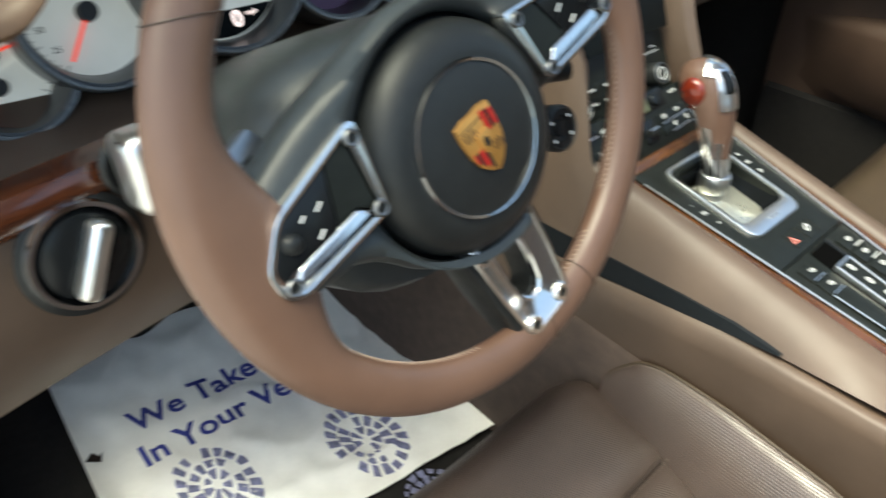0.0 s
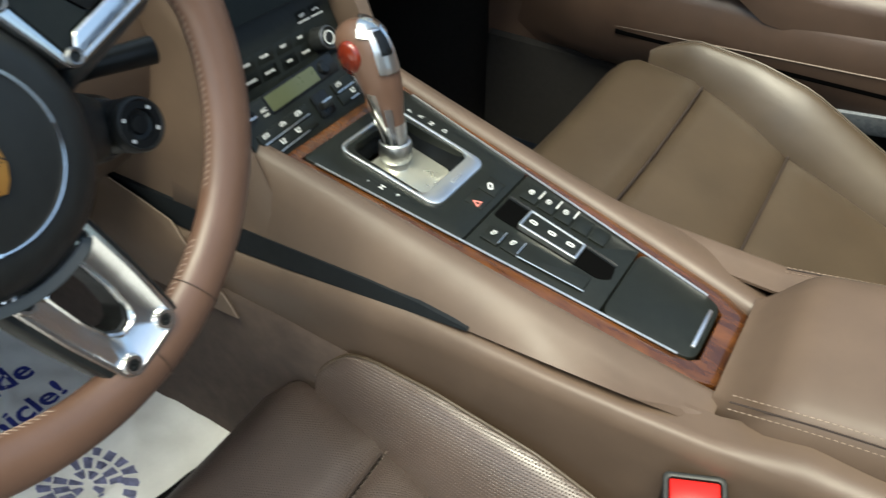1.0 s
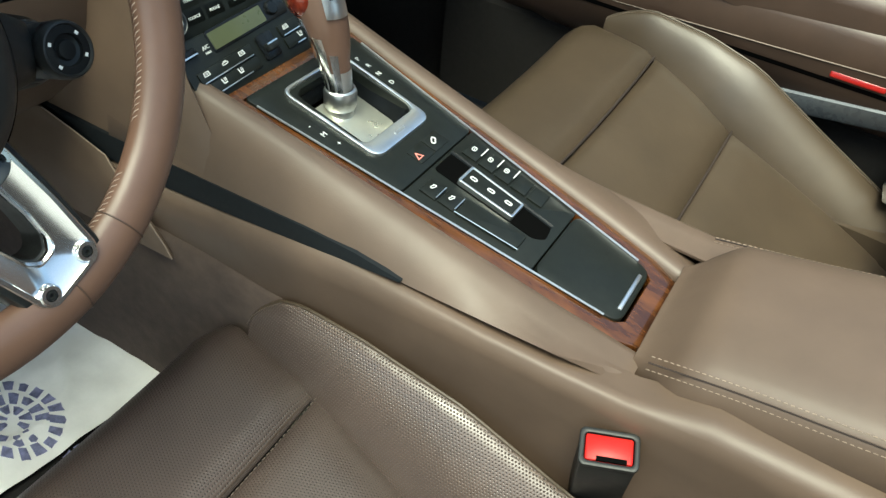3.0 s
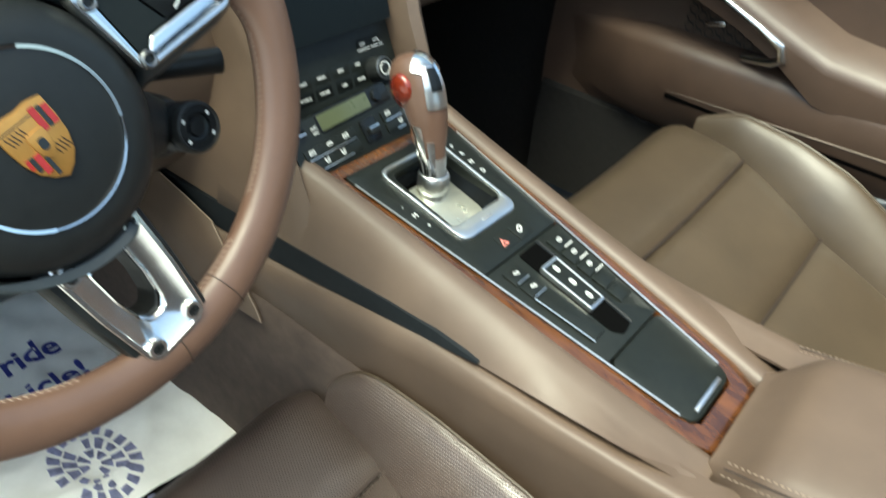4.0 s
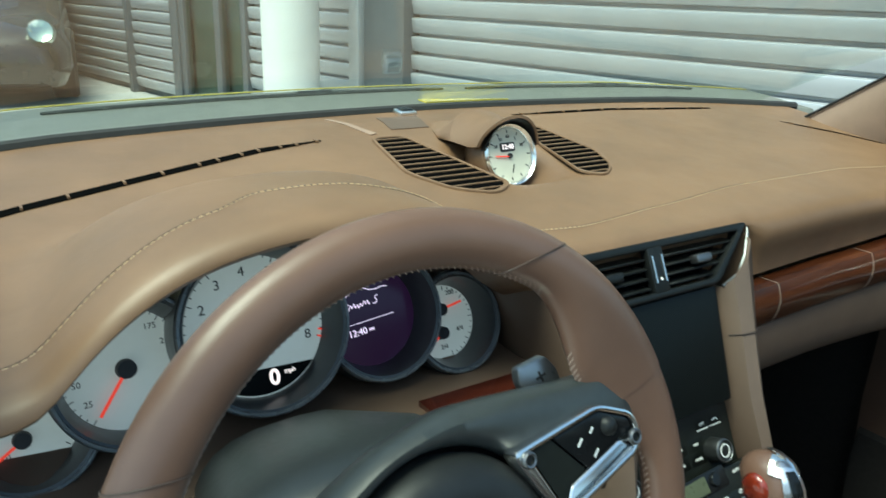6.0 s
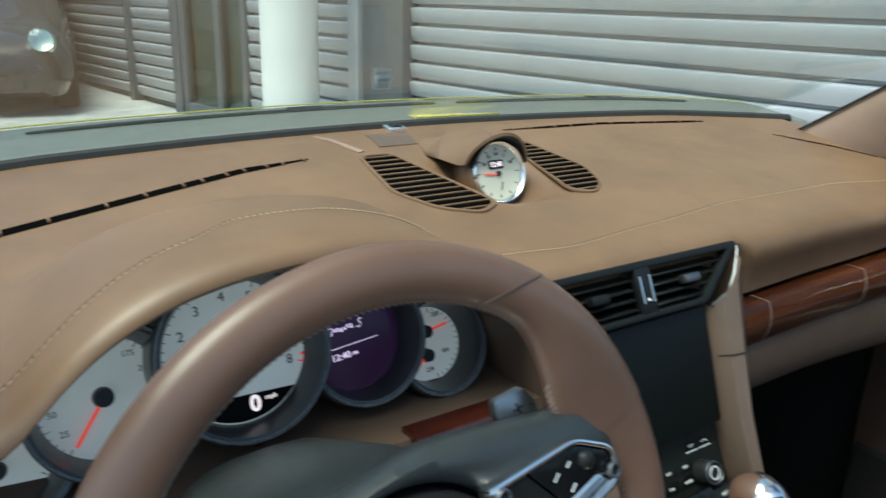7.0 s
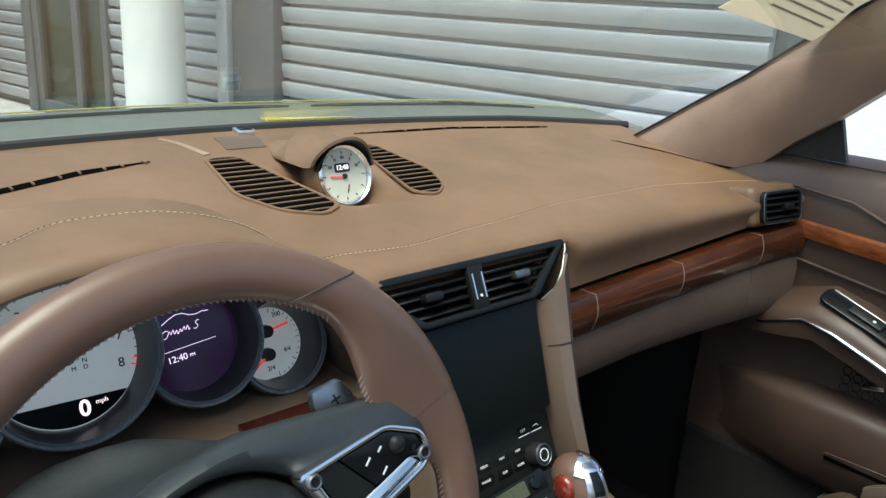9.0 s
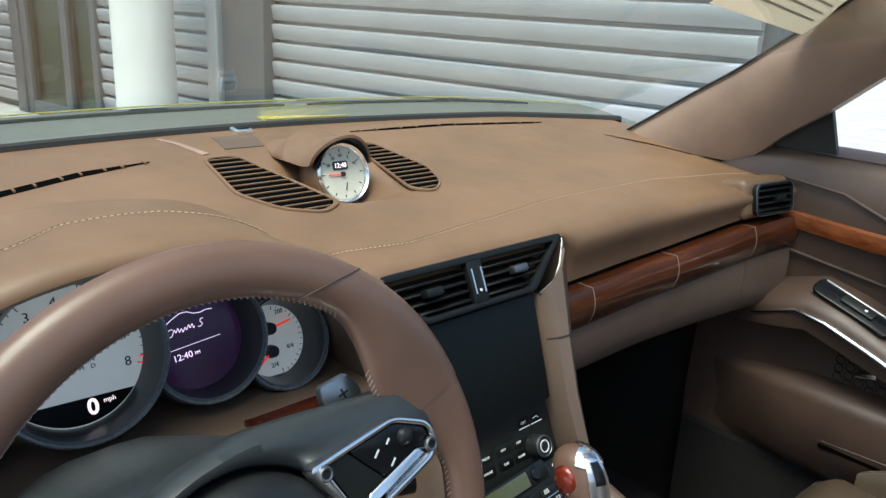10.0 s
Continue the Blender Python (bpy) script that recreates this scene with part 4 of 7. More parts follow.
wheel = thing("steering_wheel", "brown leather three-spoke steering wheel with silver spoke frames", "steering wheel", HUB)


RIM_R, RIM_Z = 0.1645, -0.0208
RIM_TILT = radians(18.2)
RIM_M = Matrix.Translation(HUB) @ pose(0, 0, 0, 0, 0, 2.2) @ basis((0, 0, 0), (1, 0, 0), (0, math.sin(RIM_TILT), math.cos(RIM_TILT))) @ pose(0.0042, 0.0154, 0) @ pose(0, 0, 0, 0, 0, 20)


def rim_point(a, b, lift=0.0):
    """A point of the rim's skin: a round the wheel, b round its section."""
    deg = math.degrees(a) % 360
    # fuller grips beside the spokes
    full = max(1 - smooth(0, 34, abs(deg - g)) for g in (18, 162))
    lobe = 0.027 * max(1 - smooth(3, 30, abs((deg - g + 180) % 360 - 180)) for g in (8, 172))
    rt, rz = 0.0160 + lift + 0.0015 * full, 0.0115 + lift + 0.001 * full
    r = RIM_R + (rt + lobe * max(0.0, -math.cos(b))) * math.cos(b)
    return RIM_M @ vec(r * math.cos(a), r * math.sin(a), RIM_Z + rz * math.sin(b))


rows = [[rim_point(2 * math.pi * i / 120, 2 * math.pi * j / 20) for j in range(20)] for i in range(121)]
rim = sheet(rows, loop=True)
bmesh.ops.remove_doubles(rim, verts=rim.verts, dist=1e-6)
part("rim", rim, M["wheel"], wheel, sharp=60)
for a, lean in ((41, 7.0), (128, -3.0), (262, 0.0), (278, 0.0)):
    ring = [rim_point(radians(a - lean * math.cos(2 * math.pi * j / 24)), 2 * math.pi * j / 24, 0.0003) for j in range(24)]
    part("grip_seam", tube(ring, 0.0005, 6, loop=True), M["door"], wheel)
for a0, a1 in ((35, 145), (-60, 20), (160, 240), (252, 288)):
    bm = bmesh.new()
    k = int(abs(a1 - a0) / 1.45)
    for i in range(k):
        a = radians(lerp(a0, a1, (i + 0.5) / k))
        # one slanting stitch over the inner edge
        pts = [rim_point(a + radians(2.4) * (0.5 - u), radians(180 - lerp(20, -18, u)), h) for u, h in ((0.0, -0.0002), (0.5, 0.0006), (1.0, -0.0002))]
        wide = (RIM_M.to_3x3() @ vec(-math.sin(a), math.cos(a), 0)) * 0.00030
        vs = [[bm.verts.new(p + wide), bm.verts.new(p - wide)] for p in pts]
        for (p, q), (u, v) in zip(vs, vs[1:]):
            bm.faces.new((p, q, v, u))
    part("rim_stitching", thicken(bm, 0.0003, (0, -1, 0.4)), M["pale_thread"], wheel, "pale cross stitching")

# hub pad with ring and shield
part("hub", lathe([(0.0, -0.050), (0.064, -0.050), (0.0685, -0.034), (0.0690, -0.024), (0.0675, -0.016), (0.063, -0.009), (0.056, -0.0045), (0.049, -0.0028), (0.0452, -0.0030), (0.0446, -0.0048), (0.0438, -0.0048), (0.0432, -0.0022), (0.034, -0.0004), (0.018, 0.0004), (0.0, 0.0006)], 72, WM), M["soft_black"], wheel, "soft black airbag pad")
part("pad_gap", lathe([(0.0680, -0.026), (0.0730, -0.026), (0.0730, -0.034), (0.0680, -0.034)], 72, WM), M["void"], wheel)
for a0, a1, w in ((168, 240, 0.0018), (-22, 60, 0.0018), (240, 338, 0.0008), (60, 168, 0.0006)):
    part("pad_ring", lathe([(0.0440 - w, -0.0042), (0.0440 - w * 0.6, -0.0012), (0.0440 + w * 0.4, -0.0010), (0.0440 + w * 0.8, -0.0022), (0.0440 + w, -0.0050)], 36, WM, (a0, a1)), M["chrome"], wheel, "chrome ring segment")

# hub body that runs out into the two upper spokes
half = [(0.0, 0.084), (0.045, 0.079), (0.085, 0.062), (0.122, 0.045), (0.150, 0.034), (0.157, 0.016), (0.154, -0.008), (0.142, -0.017), (0.105, -0.020), (0.082, -0.030), (0.066, -0.048), (0.044, -0.062), (0.0, -0.076)]
body = round_poly([(x, y) for x, y in half[::-1]] + [(-x, y + 0.018 * smooth(0.05, 0.11, x)) for x, y in half[1:-1]], 0.012, 4)


def reach(a):
    """How far the body goes from the hub in the direction a."""
    d = vec(math.cos(a), math.sin(a), 0)
    best = 0.075
    for (px, py), (qx, qy) in zip(body, body[1:] + body[:1]):
        ex, ey = qx - px, qy - py
        det = d.x * ey - d.y * ex
        if abs(det) > 1e-9:
            r, k = (px * ey - py * ex) / det, (px * d.y - py * d.x) / det
            if r > 0 and -1e-6 <= k <= 1 + 1e-6:
                best = max(best, r)
    return best


rows = []
for i in range(192):
    a = 2 * math.pi * i / 192
    ro = reach(a)
    # below the spokes the body falls away behind the pad
    deg = (math.degrees(a) + 180) % 360 - 180
    low = smooth(-6, -24, deg) * (1 - smooth(-60, -84, deg))
    row = []
    for r, z in ((0.0715, -0.050), (0.0715, -0.022), (0.0735, -0.0165), (lerp(0.0735, ro, 0.30), -0.0125), (lerp(0.0735, ro, 0.62), -0.0125), (ro - 0.006, -0.0150), (ro - 0.0015, -0.0200), (ro, -0.0280), (ro - 0.002, -0.040), (ro - 0.008, -0.050)):
        r = lerp(r, min(r, 0.0690), low)
        row.append(WM @ vec(r * math.cos(a), r * math.sin(a), lerp(z, -0.036 + 0.3 * (z + 0.0125), low)))
    rows.append(row)
rows.append(rows[0])
spokes = sheet(rows, loop=True)
bmesh.ops.remove_doubles(spokes, verts=spokes.verts, dist=1e-6)
part("spoke_body", spokes, M["column"], wheel, "dark grey hub body with two spokes", sharp=70)


def shield(k):
    pts = [(-0.0205, 0.0235), (-0.010, 0.0255), (0.0, 0.0245), (0.010, 0.0255), (0.0205, 0.0235), (0.0210, 0.008), (0.0195, -0.006), (0.0150, -0.018), (0.008, -0.0255), (0.0, -0.030), (-0.008, -0.0255), (-0.0150, -0.018), (-0.0195, -0.006), (-0.0210, 0.008)]
    return [(x * k, y * k) for x, y in pts]


crest = part("crest", prism(shield(0.70)[::-1], 0.0022, WM @ pose(0, 0, 0.0004), 0.0007), M["gold"], wheel, "gold shield badge with red and black bars")
for x, y, w, h, mt in ((0.0062, 0.0085, 0.0032, 0.0125, "crest_red"), (0.0094, 0.0080, 0.0020, 0.0115, "crest_black"), (0.0122, 0.0075, 0.0030, 0.0105, "crest_red"),
                       (-0.0062, -0.0085, 0.0032, 0.0105, "crest_red"), (-0.0092, -0.0070, 0.0020, 0.0080, "crest_black"), (-0.0030, -0.0120, 0.0020, 0.0105, "crest_black"), (-0.0114, -0.0055, 0.0018, 0.0055, "crest_red")):
    part("bar", box(w, h, 0.0008, WM @ pose(x, y, 0.0027)), M[mt], crest)
part("top_line", box(0.0265, 0.0006, 0.0005, WM @ pose(0, 0.0122, 0.0027)), M["crest_black"], crest)
for x in (-0.0115, -0.0095, -0.0075, -0.0050, -0.0030, 0.0035, 0.0058, 0.0080, 0.0100):
    y = 0.0075 if x < 0 else -0.0075
    part("engraved_line", box(0.0006, 0.0060, 0.0004, WM @ pose(x, y, 0.0027, 0, 0, 18)), M["seam"], crest)
part("inner_shield", prism([(x * 0.24, y * 0.27 - 0.0010) for x, y in shield(1.0)][::-1], 0.0016, WM @ pose(0, 0, 0.0022), 0.0003), M["gold"], crest)
part("dark_mark", prism(rounded(0.0040, 0.0062, 0.0016), 0.0006, WM @ pose(0, -0.0012, 0.0037)), M["crest_black"], crest)


def mirror(pts, s):
    return pts if s > 0 else [(-x, y) for x, y in pts[::-1]]


for s in (1, -1):
    SM = WM if s > 0 else WM @ pose(0.001, 0.018, 0)
    outl = mirror([(0.057, 0.043), (0.122, 0.031), (0.143, 0.012), (0.143, -0.004), (0.134, -0.011), (0.068, -0.010)], s)
    inn = mirror([(0.0665, 0.0375), (0.1205, 0.0275), (0.1390, 0.0105), (0.1388, -0.0020), (0.1320, -0.0070), (0.0720, -0.0062)], s)
    fr = part("spoke_frame", frame_ring(round_poly(outl, 0.007), round_poly(inn, 0.004), 0.011, SM @ pose(0, 0, -0.016), 0.0014), M["bright"], wheel, "polished silver spoke frame")
    bar = mirror([(0.0735, -0.0062), (0.0830, 0.0035), (0.1265, 0.0035), (0.1365, -0.0040), (0.1320, -0.0070)], s)
    part("grip_bar", prism(round_poly(bar, 0.002), 0.006, SM @ pose(0, 0, -0.0125), 0.0028, 3), M["bright"], fr, "polished silver bar")
    rim_screw = [(0.0028, 0.0020), (0.0038, 0.0024), (0.0048, 0.0016), (0.0050, 0.0)]
    for x, y in ((0.0650, 0.0345), (0.0735, -0.0045), (0.1355, -0.001)):
        part("screw", lathe([(0.0, 0.0008), (0.0022, 0.0008), (0.0024, 0.0018), (0.0042, 0.0018), (0.0046, 0.0)], 14, SM @ pose(s * x, y, -0.0050)), M["black"], fr)
        part("screw_ring", lathe(rim_screw, 16, SM @ pose(s * x, y, -0.0050)), M["dark_silver"], fr)
    keys = mirror([(0.0850, 0.0335), (0.1205, 0.0268), (0.1380, 0.0105), (0.1372, 0.0020), (0.1270, 0.0042), (0.0975, 0.0042)], s)
    part("key_pad", prism(round_poly(keys, 0.003), 0.004, SM @ pose(0, 0, -0.010), 0.001), M["gloss_black"], wheel, "gloss black button pad")
    part("insert", prism(round_poly(mirror([(0.0680, 0.0365), (0.0840, 0.0335), (0.0965, 0.0042), (0.0825, 0.0040), (0.0735, -0.0050)], s), 0.002), 0.003, SM @ pose(0, 0, -0.010)), M["panel"], wheel, "dark insert")
    part("roller", lathe([(0.0, 0.0032), (0.003, 0.0028), (0.0050, 0.0012), (0.0060, -0.002)], 18, SM @ pose(s * 0.1225, 0.0155, -0.005)), M["black"], wheel, "knurled roller")
    for (x, y), w in (((0.100, 0.020), 0.0055), ((0.107, 0.008), 0.0055), ((0.1105, 0.0210), 0.004)):
        part("symbol", box(w, 0.0012, 0.0004, SM @ pose(s * x, y, -0.0058, 0, 0, 25)), M["print"], wheel)
    pad = mirror([(0.1050, 0.0530), (0.1085, 0.0620), (0.1290, 0.0590), (0.1325, 0.0480), (0.1300, 0.0300), (0.1080, 0.0300)], s)
    PM = SM @ pose(0 if s > 0 else 0.015, 0, -0.064, 0, s * -8)
    paddle = part("shift_paddle", prism(round_poly(pad, 0.0025), 0.008, PM, 0.0018), M["paddle"], wheel, "silver shift paddle")
    for turn in (0, 90)[: 2 if s > 0 else 1]:
        part("mark", box(0.0070, 0.0014, 0.0005, PM @ pose(s * 0.1200, 0.0500, 0.0082, 0, 0, turn)), M["crest_black"], paddle)
# lower spoke with an open frame
LW = WM @ pose(-0.009, 0.009, -0.014)


def ringed(loops, m):
    """A closed band through outlines of as many points, (outline, height)."""
    rows = [[m @ vec(x, y, z) for x, y in pts] for pts, z in loops]
    return sheet(rows + rows[:1], loop=True)


def spoke_line(w0, w1, y0, y1, r):
    """Outline of the lower spoke: half widths at its top and foot."""
    wm = lerp(w0, w1, 0.5) + 0.0012
    pts = [(w0, y0), (wm, (y0 + y1) / 2), (w1, y1 + 0.006), (w1 - 0.005, y1), (-w1 + 0.005, y1), (-w1, y1 + 0.006), (-wm, (y0 + y1) / 2), (-w0, y0)]
    return round_poly(pts[::-1], r, 4)


part("lower_spoke", ringed([(spoke_line(0.034, 0.0270, -0.060, -0.157, 0.006), -0.034), (spoke_line(0.034, 0.0270, -0.060, -0.157, 0.006), -0.0100), (spoke_line(0.0325, 0.0255, -0.0615, -0.1555, 0.006), -0.0072), (spoke_line(0.0270, 0.0205, -0.067, -0.150, 0.005), -0.0072),
                            (spoke_line(0.0112, 0.0082, -0.086, -0.129, 0.002), -0.014), (spoke_line(0.0110, 0.0080, -0.086, -0.129, 0.002), -0.034)], LW), M["black"], wheel, "black lower spoke", sharp=50)
lf = part("spoke_frame", ringed([(spoke_line(0.0290, 0.0228, -0.066, -0.152, 0.006), -0.0100), (spoke_line(0.0290, 0.0228, -0.066, -0.152, 0.006), -0.0042), (spoke_line(0.0283, 0.0221, -0.0667, -0.1513, 0.006), -0.0034), (spoke_line(0.0262, 0.0200, -0.0690, -0.1492, 0.005), -0.0034),
                                 (spoke_line(0.0256, 0.0194, -0.0698, -0.1485, 0.005), -0.0042), (spoke_line(0.0136, 0.0104, -0.083, -0.1325, 0.003), -0.0085), (spoke_line(0.0126, 0.0094, -0.0845, -0.1312, 0.002), -0.0078), (spoke_line(0.0116, 0.0084, -0.0855, -0.1300, 0.002), -0.0092), (spoke_line(0.0116, 0.0084, -0.0855, -0.1300, 0.002), -0.016)], LW), M["bright"], wheel, "polished silver spoke frame", sharp=35)
for x, y in ((0.0212, -0.0765), (-0.0212, -0.0765), (0.0150, -0.1435), (-0.0150, -0.1435)):
    part("boss", lathe([(0.0030, -0.0032), (0.0034, -0.0022), (0.0054, -0.0022), (0.0062, -0.0034), (0.0066, -0.009)], 20, LW @ pose(x, y, 0)), M["bright"], lf)
    part("screw", lathe([(0.0, -0.0040), (0.0012, -0.0040), (0.0014, -0.0022), (0.0026, -0.0022), (0.0031, -0.0036)], 14, LW @ pose(x, y, 0)), M["black"], lf)
# drive mode knob on a stout arm below the right spoke
KNOB_TIP, KNOB_FOOT = vec(-0.2564, 0.0282, 0.7571), vec(-0.2590, 0.0650, 0.7436)
axis = (KNOB_TIP - KNOB_FOOT).normalized()
KN = Matrix.Translation(KNOB_TIP) @ axis.to_track_quat("Z", "Y").to_matrix().to_4x4()
length = (KNOB_TIP - KNOB_FOOT).length
part("mode_arm", lathe([(0.0, -length - 0.03), (0.024, -length - 0.03), (0.0205, -length - 0.004), (0.0185, -length), (0.0, -length)], 28, KN), M["soft_black"], wheel)
part("mode_collar", lathe([(0.0150, -length - 0.002), (0.0182, -length - 0.002), (0.0180, -length + 0.004), (0.0165, -length + 0.006), (0.0150, -length + 0.006)], 32, KN), M["tube"], wheel)
knob = part("mode_knob", lathe([(0.0, -length), (0.0155, -length), (0.0160, -0.016), (0.0152, -0.013), (0.0152, -0.012), (0.0164, -0.0105), (0.0166, -0.003), (0.0155, -0.0004), (0.0145, 0.0), (0.0136, -0.0012)], 36, KN), M["black"], wheel, "round black drive mode dial", sharp=40)
part("dial_face", lathe([(0.0138, -0.0014), (0.0092, -0.0012), (0.0086, -0.0032), (0.0060, -0.0036), (0.0052, -0.0018), (0.0, -0.0014)], 32, KN), M["gloss_black"], knob)
for a in (35, 145, 215, 325):
    part("dial_mark", box(0.0022, 0.0018, 0.0003, KN @ pose(0.0113 * math.cos(radians(a)), 0.0113 * math.sin(radians(a)), -0.0011, 0, 0, a + 90)), M["print"], knob)
part("mode_bracket", tube([WM @ vec(0.040, -0.024, -0.048), WM @ vec(0.060, -0.040, -0.056), KNOB_FOOT - axis * 0.012], [0.026, 0.024, 0.019], 20), M["soft_black"], wheel)

# ---- steering column ----
column = thing("steering_column", "dark grey steering column cover behind the wheel", "steering column", HUB + vec(0, 0.1, -0.1))
CMX = basis(HUB, (1, 0, 0), (0, math.sin(TILT), math.cos(TILT)))
rows = []
for zl, w, t, b in ((-0.046, 0.084, 0.060, -0.080), (-0.056, 0.098, 0.068, -0.084), (-0.080, 0.106, 0.074, -0.082), (-0.11, 0.104, 0.076, -0.076), (-0.15, 0.094, 0.074, -0.07), (-0.21, 0.084, 0.070, -0.06)):
    row = []
    for j in range(28):
        a = 2 * math.pi * j / 28
        c, s = math.cos(a), math.sin(a)
        cx = math.copysign(abs(c) ** 0.65, c) * w
        cy = math.copysign(abs(s) ** 0.65, s)
        row.append(CMX @ vec(cx * (0.70 if c > 0 else 1.0), cy * (t if cy > 0 else -b), zl))
    rows.append(row)
part("shroud", sheet(rows, loop=True, caps=True), M["column"], column, sharp=60)
for s in (-1, 1):
    part("stalk", tube([CMX @ vec(s * 0.07, 0.01, -0.10), CMX @ vec(s * 0.12, 0.005, -0.085), CMX @ vec(s * 0.158, 0.0, -0.075)], [0.008, 0.0075, 0.009], 12), M["black"], column)

# ---- seats ----
def table(x, pts):
    """Straight lines between (x, value) pairs that fall in x."""
    for (xa, va), (xb, vb) in zip(pts, pts[1:]):
        if x >= xb:
            return lerp(va, vb, min(1.0, max(0.0, (xa - x) / (xa - xb))))
    return pts[-1][1]


INNER = ((0.034, 0.216), (-0.05, 0.206), (-0.18, 0.180), (-0.5, 0.165))


def seat(cx, dz, dy, name, label, perf, slope, cuts, ridge):
    """A sports seat: centre cushion in three panels, side bolsters, base and backrest."""
    st = thing(name, label, "car seat", (cx, -0.2 + dy, 0.22), "front seats")
    main = M["seat_dark"] if perf else M["seat"]
    side = M["seat_perf"] if perf else M["seat"]

    def bed(y):
        return 0.400 - slope * max(0.0, -y - 0.045) + (-5.5 * (y - 0.050) ** 1.6 if y > 0.050 else 0.0)

    def panel(y0, y1, crown, name, mt):
        rows = []
        for i in range(19):
            u = -1 + i / 9
            row = []
            for j in range(15):
                v = j / 14
                y = lerp(y0, y1, v)
                edge = min(1.0, min(v, 1 - v) / 0.10, (1 - abs(u)) / 0.10)
                z = bed(y) + crown * math.sin(math.pi * v) - 0.011 * (1 - smooth(0, 1, edge)) + 0.010 * u * u
                row.append(vec(cx + u * (table(min(y, 0.034), INNER) + 0.005 + 0.006 * smooth(0.02, 0.06, y)), y + dy, z + dz))
            rows.append(row)
        return part(name, thicken(sheet(rows), 0.03, (0, 0, 1)), mt, st, sharp=60)

    panel(cuts[0] + 0.0015, 0.108, 0.005, "front_cushion", main)
    panel(cuts[1] + 0.0015, cuts[0] - 0.0015, 0.005, "cushion", main)
    panel(-0.470, cuts[1] - 0.0015, 0.004, "rear_cushion", main)
    for s in (-1, 1):
        rows = []
        n = 30
        for i in range(n + 1):
            t = (i / n) ** 1.7
            y = lerp(0.034, -0.50, t)
            tip = math.sqrt(1 - (1 - min(1.0, t / 0.13 + 0.01)) ** 2)
            inner = lerp(0.221, table(y, INNER), tip)
            outer = lerp(0.224, 0.234 if perf else 0.236, tip)
            low = bed(min(y, 0.04)) - 0.004
            top = lerp(low + 0.02, table(y, ridge), tip)
            row = []
            for a, b in ((0.0, -0.05), (0.06, 0.12), (0.18, 0.34), (0.36, 0.60), (0.56, 0.80), (0.76, 0.93), (0.90, 0.985), (0.97, 0.99), (1.0, 0.93), (1.02, 0.55), (1.0, 0.0)):
                row.append(vec(cx + s * lerp(inner, outer, a), y + dy, lerp(low, top, b) + dz))
            row += [vec(cx + s * outer, y + dy, 0.27 + dz), vec(cx + s * inner, y + dy, 0.27 + dz)]
            rows.append(row)
        bol = part("bolster", sheet(rows, loop=True, caps=True), side, st, sharp=60)
        pipe = [r[7] + vec(s * 0.001, 0, 0.0008) for r in rows]
        part("piping", tube(pipe, 0.0017, 8), M["seat"], bol)
        part("stitching", stitches([p + vec(-s * 0.005, 0, 0.0004) for p in pipe], 0.0028, 0.0016, 0.00028), M["stitch"], bol)
        part("bolster_seam", tube([r[0] + vec(-s * 0.0005, 0, 0.0035) for r in rows], 0.0018, 6), M["seam"], bol)
    for y in cuts:
        line = [vec(cx + u * 0.2, y + dy, bed(y) - 0.0075 + 0.012 * u * u + dz) for u in [-1 + k / 8 for k in range(17)]]
        part("seam", tube(line, 0.0018, 6), M["seam"], st)
        if perf:
            part("stitching", stitches([p + vec(0, -0.006, 0.0055) for p in line], 0.0032, 0.0022, 0.00035), M["stitch"], st)
    part("base", box(0.46, 0.44, 0.10, pose(cx, -0.20 + dy, 0.26), 0.02), M["black"], st)
    rows = []
    for i in range(15):
        t = i / 14
        y = lerp(-0.455, -0.66, t) + dy - 0.03 * math.sin(math.pi * t)
        z = lerp(0.36, 1.02, t) + dz
        w = lerp(0.255, 0.20, smooth(0.5, 1.0, t)) * (1.0 if t < 0.95 else 0.8)
        row = []
        for j in range(17):
            u = -1 + j / 8
            dep = 0.055 * smooth(0.62, 0.92, abs(u)) * (1 - smooth(0.6, 0.95, t))
            row.append(vec(cx + u * w, y + dep - 0.02 * smooth(0.9, 1.0, abs(u)), z))
        row += [vec(cx + w * 0.97, y - 0.09, z), vec(cx - w * 0.97, y - 0.09, z)]
        rows.append(row)
    part("backrest", sheet(rows, loop=True, caps=True), main, st, sharp=60)
    return st


seat(-0.365, 0.0, 0.0, "driver_seat", "dark brown perforated leather driver's seat with high bolsters", True, 0.28, (-0.0585, -0.250),
     ((0.034, 0.458), (0.0, 0.474), (-0.09, 0.474), (-0.195, 0.461), (-0.293, 0.428), (-0.5, 0.37)))
seat(0.365, 0.066, -0.052, "passenger_seat", "brown leather passenger seat with high side bolsters", False, 0.40, (-0.058, -0.201),
     ((0.034, 0.434), (-0.03, 0.449), (-0.12, 0.440), (-0.20, 0.419), (-0.303, 0.363), (-0.43, 0.298), (-0.5, 0.27)))

# ---- belt buckle ----
buckle = thing("belt_buckle", "black seat belt buckle with a red release button", "belt buckle", (-0.142, -0.31, 0.43))
BK = basis((-0.136, -0.314, 0.512), (0.35, -0.94, 0.1), (0.90, 0.33, 0.28))
part("housing", box(0.042, 0.027, 0.100, BK @ pose(0, 0, -0.055), 0.004), M["black"], buckle)
part("lip", frame_ring(rounded(0.044, 0.029, 0.005), rounded(0.036, 0.021, 0.003), 0.004, BK @ pose(0, 0, -0.003), 0.001), M["black"], buckle)
part("button", box(0.035, 0.020, 0.010, BK @ pose(0, 0.0, -0.0045), 0.002), M["red"], buckle, "red release button")
